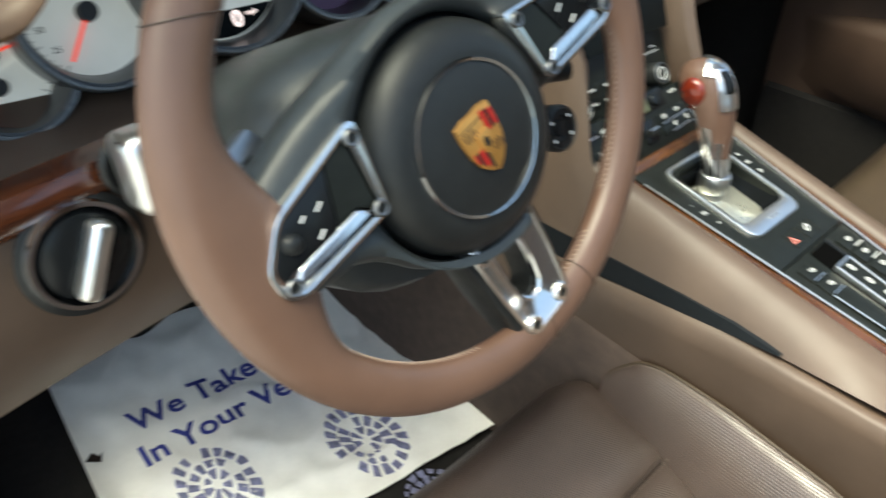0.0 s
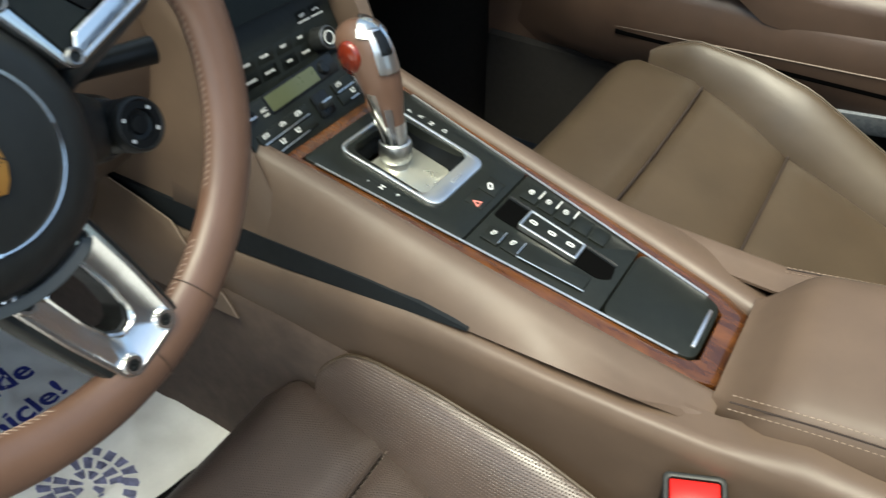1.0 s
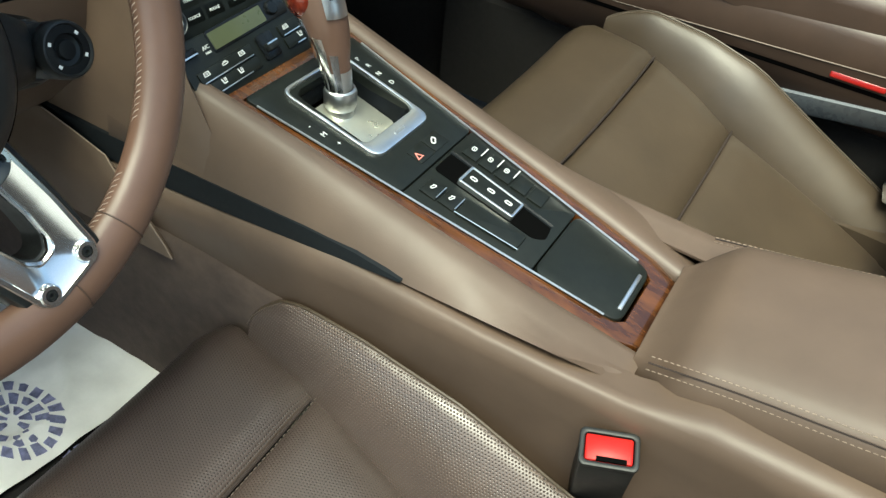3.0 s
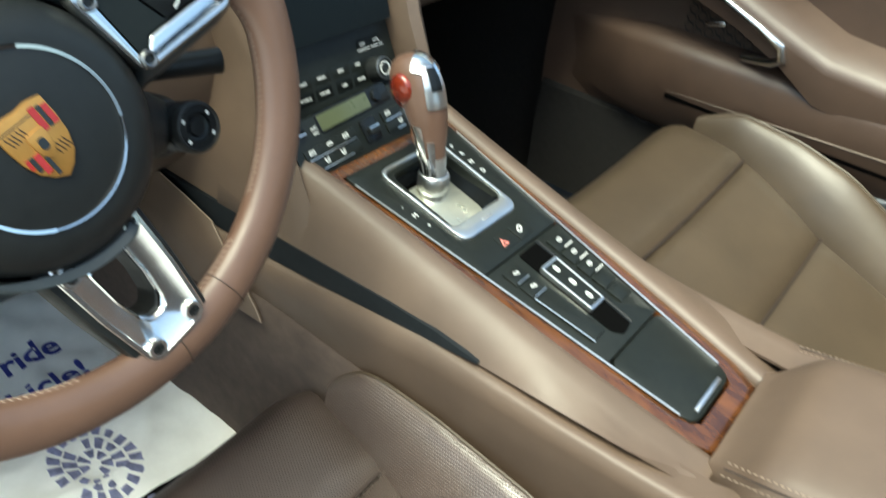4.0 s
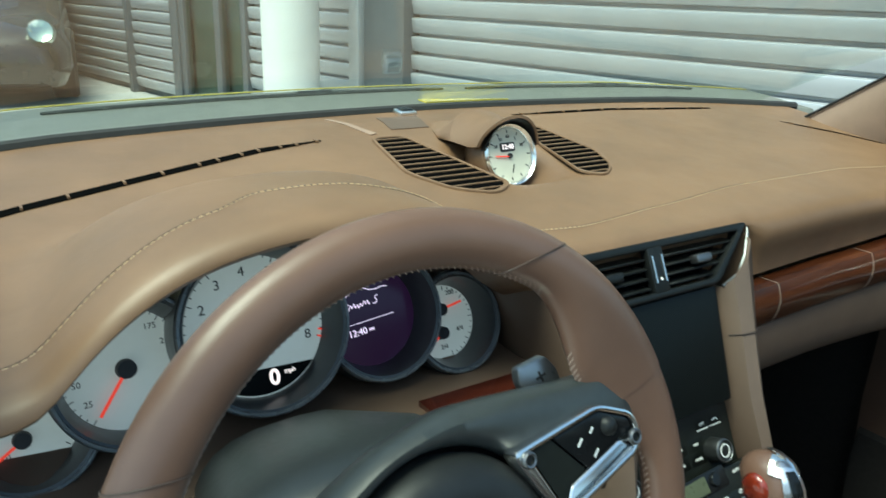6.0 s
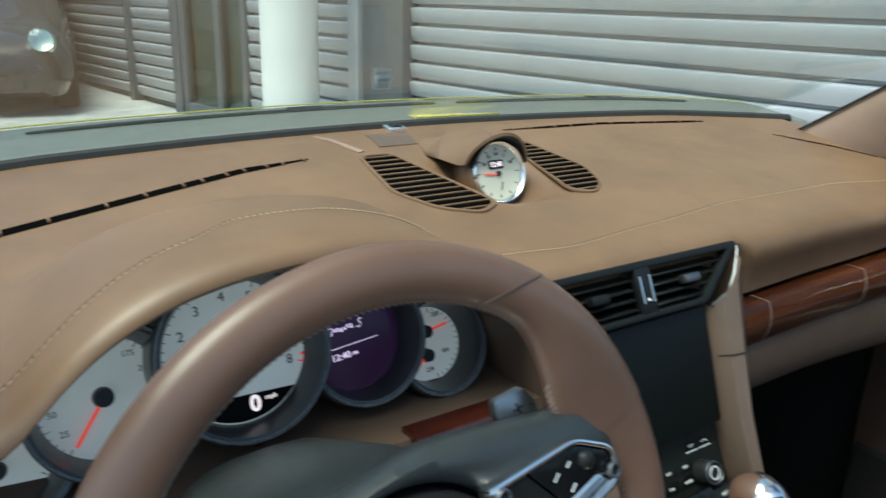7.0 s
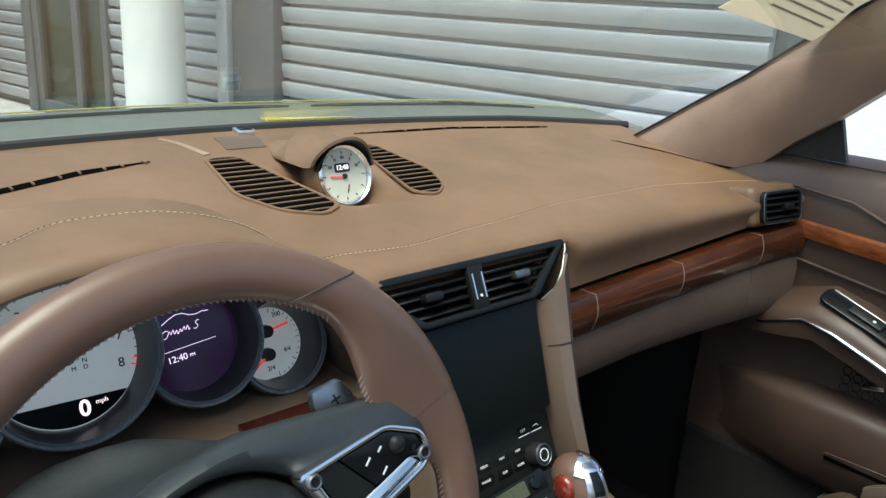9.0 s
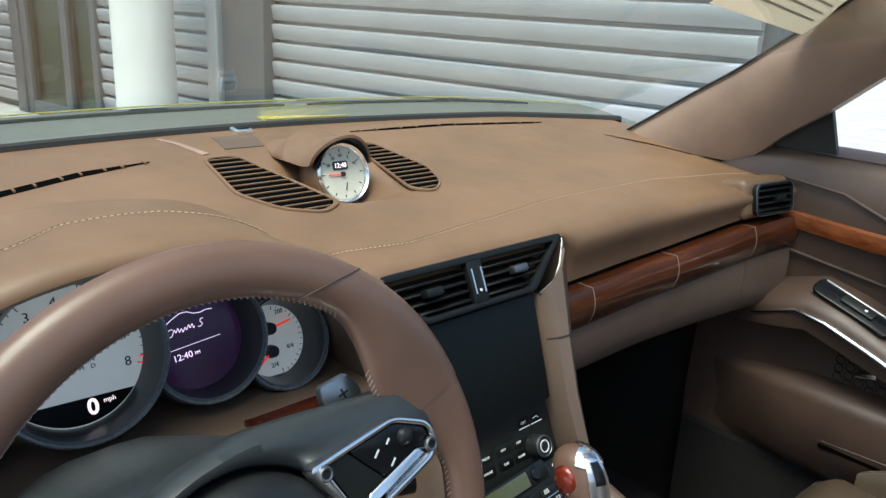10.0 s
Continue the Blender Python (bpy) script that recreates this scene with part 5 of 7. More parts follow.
part("tongue_slot", box(0.022, 0.0035, 0.002, BK @ pose(0.002, -0.0082, 0.0003)), M["void"], buckle)

tongue = thing("belt_tongue", "silver seat belt tongue beside the passenger seat", "belt tongue", (0.615, -0.478, 0.37))
TG = pose(0.583, -0.492, 0.380, 25, -22, 15)
part("plate", box(0.034, 0.052, 0.016, TG, 0.005, 3), M["satin"], tongue)
part("slot", box(0.024, 0.007, 0.002, TG @ pose(0, 0.008, 0.0078)), M["void"], tongue)
part("grip", box(0.036, 0.030, 0.020, TG @ pose(0, -0.038, -0.001), 0.004), M["black"], tongue)

# ---- floor mat ----
def mat_z(x, y):
    """The paper's wrinkled surface."""
    z = 0.217 + 0.005 * noise.noise((x * 12, y * 12, 3.0)) + 0.0035 * noise.noise((x * 34, y * 34, 8.0))
    z += 0.006 * (1 - abs(noise.noise((x * 7 + y * 3, y * 8 - x * 4, 5.0)))) ** 6
    if y > 0.45:
        z += 0.5 * (y - 0.45) ** 2 + 0.02 * smooth(0.45, 0.6, y)
    return z + 0.03 * smooth(-0.53, -0.60, x)



mat = thing("paper_floor_mat", "white paper floor mat with blue printing on the driver's floor", "floor mat", (-0.34, 0.40, 0.21))
rows = []
for i in range(73):
    u = i / 72
    row = []
    for j in range(67):
        v = j / 66
        p = vec(-0.585, 0.245, 0).lerp(vec(-0.131, 0.185, 0), u).lerp(vec(-0.545, 0.660, 0).lerp(vec(-0.070, 0.600, 0), u), v)
        z = mat_z(p.x, p.y)
        row.append(vec(p.x, p.y, z))
    rows.append(row)
part("sheet", thicken(sheet(rows), 0.0008, (0, 0, 1)), M["paper"], mat, sharp=60)

# ---- passenger door ----
door = thing("passenger_door", "brown leather door panel with wood strip and speaker", "car door", (0.66, 0.0, 0.25))
rows = []
for y in (0.30, 0.24, 0.18, 0.12, 0.06, 0.0, -0.06, -0.12, -0.20, -0.30, -0.42, -0.60, -0.80):
    rows.append([vec(x, y, z) for x, z in ((0.735, 0.930), (0.70, 0.928), (0.676, 0.918), (0.662, 0.902), (0.655, 0.870), (0.652, 0.840), (0.655, 0.80), (0.664, 0.76), (0.668, 0.72), (0.668, 0.62), (0.664, 0.55), (0.660, 0.48), (0.67, 0.36), (0.68, 0.22))])
part("panel", thicken(sheet(rows), 0.01, (-1, 0, 0)), M["door"], door, sharp=60)
rows = []
for y, xin, zt, zb in ((0.295, 0.662, 0.657, 0.640), (0.26, 0.640, 0.668, 0.640), (0.20, 0.615, 0.685, 0.648), (0.14, 0.600, 0.703, 0.662), (0.10, 0.595, 0.716, 0.672), (0.04, 0.592, 0.700, 0.655), (-0.03, 0.592, 0.672, 0.632), (-0.10, 0.594, 0.644, 0.600), (-0.16, 0.600, 0.620, 0.560), (-0.24, 0.606, 0.612, 0.545), (-0.40, 0.612, 0.610, 0.54), (-0.7, 0.62, 0.610, 0.54)):
    rows.append([vec(0.672, y, zt + 0.030), vec(lerp(xin, 0.672, 0.55), y, zt + 0.020), vec(xin + 0.012, y, zt + 0.006), vec(xin + 0.002, y, zt - 0.004), vec(xin, y, zt - 0.014), vec(xin + 0.006, y, zb), vec(0.672, y, zb - 0.004)])
part("armrest", sheet(rows, loop=True, caps=True), M["door"], door, sharp=60)
rows = []
for y in (0.29, 0.25, 0.20, 0.10, 0.0, -0.08, -0.14, -0.22, -0.40, -0.7):
    e = smooth(0.30, 0.06, y)
    rows.append([vec(0.669, y, 0.585 - 0.03 * (1 - e)), vec(0.669 - 0.054 * e, y, 0.577 - 0.03 * (1 - e)), vec(0.669 - 0.061 * e, y, 0.560 - 0.02 * (1 - e)), vec(0.669 - 0.060 * e, y, 0.52), vec(0.669 - 0.045 * e, y, 0.45), vec(0.670, y, 0.41)])
part("lower_pocket", sheet(rows, loop=True, caps=True), M["door"], door, sharp=60)

rows = [[vec(x, y, z) for x, z in ((0.668, 0.425), (0.657, 0.415), (0.655, 0.36), (0.662, 0.22))] for y in (0.295, 0.1, -0.1, -0.3, -0.6, -0.8)]
part("kick_carpet", thicken(sheet(rows), 0.004, (-1, 0, 0)), M["carpet"], door, "dark carpet along the door foot")

# ---- outside ----
structure("ground", sheet([[vec(x, y, 0) for y in (-400, -20, -3, 0, 3, 8, 20, 400)] for x in (-400, -20, -3, 0, 3, 8, 20, 400)]), M["concrete"], "grey concrete paving", "ground")
WALL = basis((1.446, 7.455, 0), (0.158, -0.987, 0), (0, 0, 1))


def wall_box(u0, u1, z0, z1, d0, d1, bevel=0.0):
    """A block on the wall: u along it towards the car, d out of it."""
    return box(u1 - u0, z1 - z0, d1 - d0, WALL @ pose((u0 + u1) / 2, (z0 + z1) / 2, -(d0 + d1) / 2), bevel)


structure("wall_back", wall_box(-9, 6.45, 0, 4.2, 0.12, 0.35), M["frame_grey"], "grey building wall behind the shutters", "wall")

# ---- sides of the footwells ----
for s, nm in ((1, "right"), (-1, "left")):
    wall = sheet([[vec(s * 0.700, y, z) for z in (0.18, 0.45, 0.70, 0.905)] for y in (0.30 if s > 0 else 0.34, 0.6, 0.96)])
    structure("wall_" + nm, thicken(wall, 0.02, (-s, 0, 0)), M["carpet"], "dark carpeted side of the footwell", "car side")
structure("sill_left", box(0.09, 1.5, 0.14, pose(-0.72, -0.40, 0.25), 0.02), M["leather"], "brown trimmed door sill", "door sill")
kick = thing("kick_panel", "dark grey kick panel beside the driver's footwell", "kick panel", (-0.60, 0.55, 0.2))
part("panel", box(0.16, 0.03, 0.45, pose(-0.585, 0.645, 0.40, 12), 0.01), M["column"], kick)
part("edge_strip", box(0.004, 0.006, 0.42, pose(-0.502, 0.630, 0.40, 12)), M["silver"], kick)
rest = thing("footwell_panel", "ribbed brown carpet panel at the front of the footwell", "footwell panel", (-0.33, 0.70, 0.2))
part("panel", box(0.62, 0.02, 0.36, pose(-0.34, 0.705, 0.39, 14), 0.006), M["carpet"], rest)
for i in range(9):
    part("rib", box(0.006, 0.006, 0.30, pose(-0.56 + i * 0.036, 0.692, 0.40, 14), 0.002), M["leather"], rest)
pedal = thing("brake_pedal", "black ribbed pedal with a steel edge", "pedal", (-0.27, 0.62, 0.28))
part("plate", box(0.075, 0.012, 0.10, pose(-0.25, 0.625, 0.335, 25), 0.004), M["rubber"], pedal)
for i in range(3):
    part("stud", lathe([(0.0, 0.004), (0.005, 0.003), (0.006, 0)], 12, pose(-0.272 + i * 0.022, 0.612, 0.320, 115)), M["satin"], pedal)
part("lever", box(0.02, 0.02, 0.30, pose(-0.25, 0.66, 0.47, 15), 0.004), M["black"], pedal)
gas = copy_thing(pedal, pose(-0.12, 0.63, 0.28))
gas.name = "throttle_pedal"
tagged(gas, "black ribbed throttle pedal with steel studs")

# ---- gear selector ----
lever = thing("gear_selector", "leather gear lever with red wood inlay and chrome cap", "gear lever", (0, 0.033, 0.59))
LEVER = [(0.575, 0.034, 0.0100, 0.0100), (0.600, 0.034, 0.0100, 0.0100), (0.606, 0.034, 0.0108, 0.0112), (0.622, 0.0365, 0.0118, 0.0120), (0.640, 0.0415, 0.0145, 0.0145), (0.655, 0.0450, 0.0175, 0.0172), (0.672, 0.0520, 0.0225, 0.0198), (0.688, 0.0600, 0.0275, 0.0212), (0.700, 0.0645, 0.0280, 0.0210), (0.710, 0.0665, 0.0240, 0.0185), (0.717, 0.0670, 0.0170, 0.0135), (0.7215, 0.0670, 0.0080, 0.0070), (0.7225, 0.0670, 0.0010, 0.0010)]


def lever_shell(z0, z1, a0, a1, grow, seg=24, steps=16):
    rows = []
    for i in range(steps + 1):
        z = lerp(z0, z1, i / steps)
        for (za, ya, ra, wa), (zb, yb, rb, wb) in zip(LEVER, LEVER[1:]):
            if za <= z <= zb:
                t = (z - za) / (zb - za)
                y, r, w = lerp(ya, yb, t), lerp(ra, rb, t), lerp(wa, wb, t)
        rows.append([vec((w + grow) * math.cos(radians(lerp(a0, a1, j / seg))), y + (r + grow) * math.sin(radians(lerp(a0, a1, j / seg))), z + grow * 0.8 * (z > 0.70)) for j in range(seg + 1)])
    return sheet(rows)


def closed(bm):
    bmesh.ops.remove_doubles(bm, verts=bm.verts, dist=1e-6)
    return bm


part("grip", closed(lever_shell(0.628, 0.7225, 0, 360, 0.0, 32, 26)), M["wheel"], lever, "brown leather grip")
part("shaft", closed(lever_shell(0.575, 0.634, 0, 360, 0.0009, 28, 8)), M["satin"], lever, "chrome shaft")
part("socket", lathe([(0.0150, 0.0), (0.0132, 0.002), (0.0128, 0.017), (0.0118, 0.019)], 32, pose(0, 0.034, 0.577)), M["satin"], lever, "polished socket ring", sharp=40)
part("collar", lathe([(0.0118, -0.005), (0.0146, -0.004), (0.0154, -0.001), (0.0154, 0.011), (0.0144, 0.014), (0.0120, 0.015)], 32, pose(0, 0.034, 0.600)), M["satin"], lever, sharp=40)
for a0, a1, z1 in ((150, 173, 0.680), (181, 204, 0.666), (212, 235, 0.652)):
    part("claw", thicken(lever_shell(0.616, z1, a0, a1, 0.0016, 6, 8), 0.0012, (-1, -0.3, 0)), M["bright"], lever, "chrome shaft claw")
part("cap", thicken(lever_shell(0.684, 0.7225, 228, 284, 0.0018, 12, 16), 0.0015, (0.5, -1, 1)), M["satin"], lever, "chrome cap")
part("cap_top", thicken(lever_shell(0.7120, 0.7225, 200, 400, 0.0020, 28, 10), 0.0015, (0.4, -0.6, 1)), M["bright"], lever, "chrome cap")
part("cap_window", thicken(lever_shell(0.7000, 0.7160, 242, 268, 0.0030, 10, 10), 0.001, (0.5, -1, 1)), M["gloss_black"], lever)
inlay = lathe([(0.0, 0.0052), (0.006, 0.0047), (0.0105, 0.0030), (0.0128, 0.0), (0.0130, -0.003)], 28)
bmesh.ops.scale(inlay, vec=(1.0, 1.18, 1.0), verts=inlay.verts)
inlay.transform(basis((-0.0195, 0.0655, 0.694), (0, -1, 0.1), (-0.10, 0.25, 1)))
part("inlay", inlay, M["wood_red"], lever, "glossy red wood inlay")

# ---- shift gate ----
gate = thing("shift_gate", "silver-framed shift gate with a satin silver sliding cover", "shift gate", (0, 0.02, 0.59))
go = round_poly([on_con(0.0435, 0.0665), on_con(-0.0460, 0.0665), on_con(-0.0440, -0.0390), on_con(0.0410, -0.0390)], 0.013, 6)
gi = round_poly([on_con(0.0400, 0.0625), on_con(-0.0425, 0.0625), on_con(-0.0400, -0.0220), on_con(0.0370, -0.0220)], 0.010, 6)
part("frame", frame_ring(go, gi, 0.006, CM @ pose(0, 0, -0.0015), 0.0015), M["satin"], gate, "brushed silver frame")
gi2 = [(x * 0.80, y * 0.80 + 0.003) for x, y in gi]
well = sheet([[CM @ vec(x, y, 0.001) for x, y in gi], [CM @ vec(lerp(a, c, 0.5), lerp(b, d, 0.5), -0.012) for (a, b), (c, d) in zip(gi, gi2)], [CM @ vec(x, y, -0.022) for x, y in gi2]], loop=True)
part("well", thicken(well, 0.001, (0, 0, 1)), M["gloss_black"], gate)
cov = round_poly([on_con(0.031, 0.046), on_con(-0.033, 0.046), on_con(-0.031, -0.016), on_con(0.029, -0.016)], 0.010, 5)
part("cover", prism(cov, 0.004, CM @ pose(0, 0, -0.021), 0.0012), M["cream"], gate, "satin silver sliding cover")
part("badge_mark", box(0.014, 0.003, 0.0006, CM @ pose(*on_con(0.0, -0.031), 0.0046)), M["silver"], gate)

# lettering of the shift plate
TXT = CM @ pose(0, 0, 0.0022)
for ch, x, y in (("P", 0.0515, 0.053), ("R", 0.0525, 0.041), ("N", 0.0515, 0.028), ("D", 0.0520, 0.013), ("-", -0.0590, 0.023), ("M", -0.0565, 0.009), ("+", -0.0545, -0.006)):
    part("letter", words(ch, 0.0070, TXT @ pose(*on_con(x, y), 0)), M["print"], gate_plate)


def key_button(x, y, w, h, name="button", material="panel", parent=None, bev=0.0008, up=0.003):
    return part(name, box(w, h, 0.004, CM @ pose(*on_con(x, y), up - 0.002), bev), M[material], parent)


switches = thing("console_switches", "rows of black console buttons around a silver-framed rocker", "switches", (0, -0.13, 0.56))
key_button(-0.006, -0.059, 0.022, 0.0175, parent=switches)
part("warning_triangle", frame_ring([(-0.0045, -0.0035), (0.0045, -0.0035), (0.0, 0.0042)], [(-0.0026, -0.0025), (0.0026, -0.0025), (0.0, 0.0020)], 0.0004, CM @ pose(*on_con(-0.0125, -0.060), 0.0034)), M["red_print"], switches, "pale red warning triangle")
key_button(0.0175, -0.059, 0.022, 0.0175, parent=switches)
part("lock_symbol", frame_ring(rounded(0.009, 0.005, 0.0024), rounded(0.006, 0.0026, 0.0012), 0.0004, CM @ pose(*on_con(0.0155, -0.058), 0.0034, 0, 0, 35)), M["print"], switches)
slot_o = round_poly([on_con(0.0165, -0.0775), on_con(-0.0125, -0.0775), on_con(-0.0135, -0.180), on_con(-0.006, -0.1895), on_con(0.0105, -0.187)], 0.004)
part("slot", prism(slot_o, 0.0012, CM @ pose(0, 0, 0.0004)), M["void"], switches)
lip = [CM @ vec(*on_con(0.0175, -0.0775), 0.0022), CM @ vec(*on_con(0.0150, -0.13), 0.0026), CM @ vec(*on_con(0.0110, -0.187), 0.0022)]
part("slot_lip", tube(lip, 0.0020, 8), M["gloss_black"], switches)
ro = round_poly([on_con(0.0135, -0.1005), on_con(-0.0120, -0.1005), on_con(-0.0125, -0.1570), on_con(0.0105, -0.1570)], 0.002)
ri = round_poly([on_con(0.0110, -0.1030), on_con(-0.0095, -0.1030), on_con(-0.0100, -0.1545), on_con(0.0083, -0.1545)], 0.0015)
part("rocker_frame", frame_ring(ro, ri, 0.006, CM @ pose(0, 0, 0.001), 0.0008), M["satin"], switches, "silver rocker frame")
rocker = part("rocker", prism(ri, 0.006, CM @ pose(0, 0, 0.0006), 0.0005), M["panel"], switches)
for y in (-0.110, -0.128, -0.146):
    part("symbol", frame_ring(rounded(0.0042, 0.0075, 0.0018), rounded(0.0020, 0.0050, 0.0009), 0.0004, CM @ pose(*on_con(0.0, y), 0.0067)), M["print"], rocker)
for i, y in enumerate((-0.091, -0.1085, -0.126, -0.1435, -0.161)):
    b = key_button(0.0375 - 0.0008 * i, y, 0.024 - 0.001 * i, 0.0160, parent=switches)
    if i < 3:
        part("symbol", merged(frame_ring(rounded(0.0062, 0.0046, 0.0020), rounded(0.0046, 0.0030, 0.0012), 0.0004, CM @ pose(*on_con(0.036, y + 0.001), 0.0050)), box(0.0022, 0.0009, 0.0004, CM @ pose(*on_con(0.036, y + 0.001), 0.0052, 0, 0, 40 * i))), M["print"], b)
        part("status_bar", box(0.013, 0.0011, 0.0006, CM @ pose(*on_con(0.0395, y - 0.0079), 0.0053)), M["print"], b)
for i, y in enumerate((-0.0905, -0.1085)):
    b = key_button(-0.0355 + 0.0015 * i, y, 0.0185, 0.0165, parent=switches)
    part("symbol", merged(frame_ring(rounded(0.0064, 0.0030, 0.0013), rounded(0.0048, 0.0014, 0.0006), 0.0004, CM @ pose(*on_con(-0.0350 + 0.0015 * i, y + 0.0005), 0.0050, 0, 0, -20)), box(0.0009, 0.0036, 0.0004, CM @ pose(*on_con(-0.0325 + 0.0015 * i, y + 0.0005), 0.0052, 0, 0, 20))), M["print"], b)
    part("status_bar", box(0.017, 0.0010, 0.0006, CM @ pose(*on_con(-0.0355 + 0.0015 * i, y - 0.0080), 0.0053)), M["satin"], b)
part("blank_key", prism(round_poly([on_con(-0.0215, -0.118), on_con(-0.0435, -0.118), on_con(-0.0375, -0.176), on_con(-0.0185, -0.176)], 0.002), 0.004, CM @ pose(0, 0, 0.0006), 0.0006), M["panel"], switches)
edge = [CM @ vec(*on_con(-0.0440, -0.117), 0.0044), CM @ vec(*on_con(-0.0380, -0.177), 0.0044)]
part("edge_line", tube(edge, 0.0005, 6), M["satin"], switches)
for s in (-1, 1):
    line = [CM @ vec(s * (con_w(y) + 0.0004), y * CS, 0.0022) for y in (0.066, 0.0, -0.1, -0.2, -0.262)]
    part("edge_trim", tube(line, 0.0010, 6), M["silver"], switches, "thin silver edge line")

# ---- climate panel between stack and console ----
KM = basis((0, 0.105, 0.625), (1, 0, 0), (0, 1, 1.28))
climate = thing("climate_panel", "black climate control panel with an olive display", "climate panel", (0, 0.12, 0.60))
KR = KM @ pose(0, 0, 0, 0, 0, 2.6)
part("plate", prism(round_poly([(0.080, 0.043), (-0.102, 0.043), (-0.103, 0.0), (-0.092, -0.024), (0.095, -0.024)], 0.005), 0.010, KM @ pose(0, 0, -0.009), 0.0012), M["panel"], climate)
part("display_frame", prism(rounded(0.098, 0.0200, 0.003, cx=-0.015, cy=0.0362), 0.0022, KR, 0.0008), M["gloss_black"], climate)
part("lcd", prism(rounded(0.067, 0.0150, 0.001, cx=-0.029, cy=0.0362), 0.0008, KR @ pose(0, 0, 0.0022)), M["lcd"], climate, "blank olive display")
part("display_button", lathe([(0.0, 0.0030), (0.0055, 0.0028), (0.0068, 0.0012), (0.0070, -0.001)], 24, KR @ pose(0.0165, 0.0365, 0.0022)), M["gloss_black"], climate)
for x in (-0.0910, 0.0700):
    part("temp_paddle", box(0.018, 0.0080, 0.007, KR @ pose(x, 0.0360, 0.002), 0.002), M["gloss_black"], climate)
    part("paddle_edge", box(0.016, 0.0014, 0.001, KR @ pose(x, 0.0338, 0.0056)), M["satin"], climate)


def pane_icon(m):
    """A window outline with two heat lines."""
    return merged(frame_ring([(-0.0036, -0.0018), (0.0036, -0.0018), (0.0030, 0.0022), (-0.0030, 0.0022)], [(-0.0028, -0.0012), (0.0028, -0.0012), (0.0023, 0.0016), (-0.0023, 0.0016)], 0.0004, m), box(0.0036, 0.0005, 0.0004, m @ pose(0, -0.0003, 0.0002)), box(0.0032, 0.0005, 0.0004, m @ pose(0, 0.0008, 0.0002)))


def seat_icon(m):
    """A chair seen from the side."""
    return merged(box(0.0012, 0.0046, 0.0004, m @ pose(-0.0016, 0.0004, 0, 0, 0, 14)), box(0.0042, 0.0012, 0.0004, m @ pose(0.0006, -0.0018, 0.0001)), box(0.0007, 0.0030, 0.0004, m @ pose(0.0010, 0.0009, 0)), box(0.0007, 0.0030, 0.0004, m @ pose(0.0026, 0.0009, 0)))


def car_icon(m):
    return merged(frame_ring(rounded(0.0070, 0.0024, 0.0010), rounded(0.0056, 0.0011, 0.0005), 0.0004, m), box(0.0036, 0.0007, 0.0004, m @ pose(0.0002, 0.0018, 0)))


for x in (-0.0605, 0.0440):
    for y, icons in ((0.0135, (pane_icon, car_icon, pane_icon)), (0.0015, (seat_icon, seat_icon))):
        b = part("key", box(0.066, 0.0108, 0.004, KR @ pose(x, y + 0.0005, 0.0008), 0.0008), M["panel"], climate)
        part("key_line", box(0.061 if y > 0.01 else 0.040, 0.0009, 0.0008, KR @ pose(x, y - 0.0040, 0.0030)), M["satin"], b)
        for k, icon in enumerate(icons):
            part("symbol", icon(KR @ pose(x + (-0.0245, -0.0019, 0.0192)[k] if y > 0.01 else x + (-0.0125, 0.0085)[k], y + 0.0022, 0.0029)), M["print"], b)
tog = part("fan_toggle_bed", prism(rounded(0.020, 0.024, 0.003, cx=-0.0092, cy=0.0095), 0.0034, KR @ pose(0, 0, 0.0002), 0.0008), M["gloss_black"], climate)
part("fan_toggle", box(0.014, 0.008, 0.008, KR @ pose(-0.0088, 0.0080, 0.0055), 0.0022), M["black"], tog)
part("toggle_edge", box(0.013, 0.0014, 0.001, KR @ pose(-0.0088, 0.0110, 0.0093)), M["satin"], tog)
for tx, size, x, y in (("A/C", 0.0048, -0.0708, 0.0345), ("MAX", 0.0030, -0.0708, 0.0298), ("AUTO", 0.0042, 0.0480, 0.0345)):
    part("label", words(tx, size, KR @ pose(x, y, 0.0028)), M["print"], climate)

# keys and knobs of the media unit
for x, z in ((-0.0890, 0.6740), (0.0370, 0.6740)):
    kp = KP @ pose(*on_stack(x, z), 0.0015)
    kb = part("knob", lathe([(0.0, 0.016), (0.0035, 0.016), (0.0045, 0.0152), (0.0072, 0.0152), (0.0100, 0.016), (0.0116, 0.0140), (0.0122, 0.0)], 30, kp), M["black"], stack, "black rotary knob")
    part("knob_ring", lathe([(0.0098, 0.0156), (0.0104, 0.0164), (0.0112, 0.0160), (0.0116, 0.0148)], 30, kp), M["dark_silver"], kb)
    part("knob_mark", lathe([(0.0056, 0.0155), (0.0056, 0.0162), (0.0066, 0.0162), (0.0066, 0.0155)], 24, kp), M["print"], kb)
for row_z, texts in ((0.6835, (("TUNER", -0.0568), ("MEDIA", -0.0325), ("NAV", -0.0070), ("MAP", 0.0165))), (0.6705, (("SOURCE", -0.0578), ("PHONE", -0.0336), ("CAR", -0.0070), ("HOME", 0.0165)))):
    for tx, x in texts:
        k = part("media_key", box(0.0225, 0.0132, 0.004, KP @ pose(*on_stack(x, row_z), -0.0005), 0.0008), M["panel"], stack)
        part("key_label", words(tx, 0.0036, KP @ pose(*on_stack(x, row_z), 0.0017)), M["print"], k)
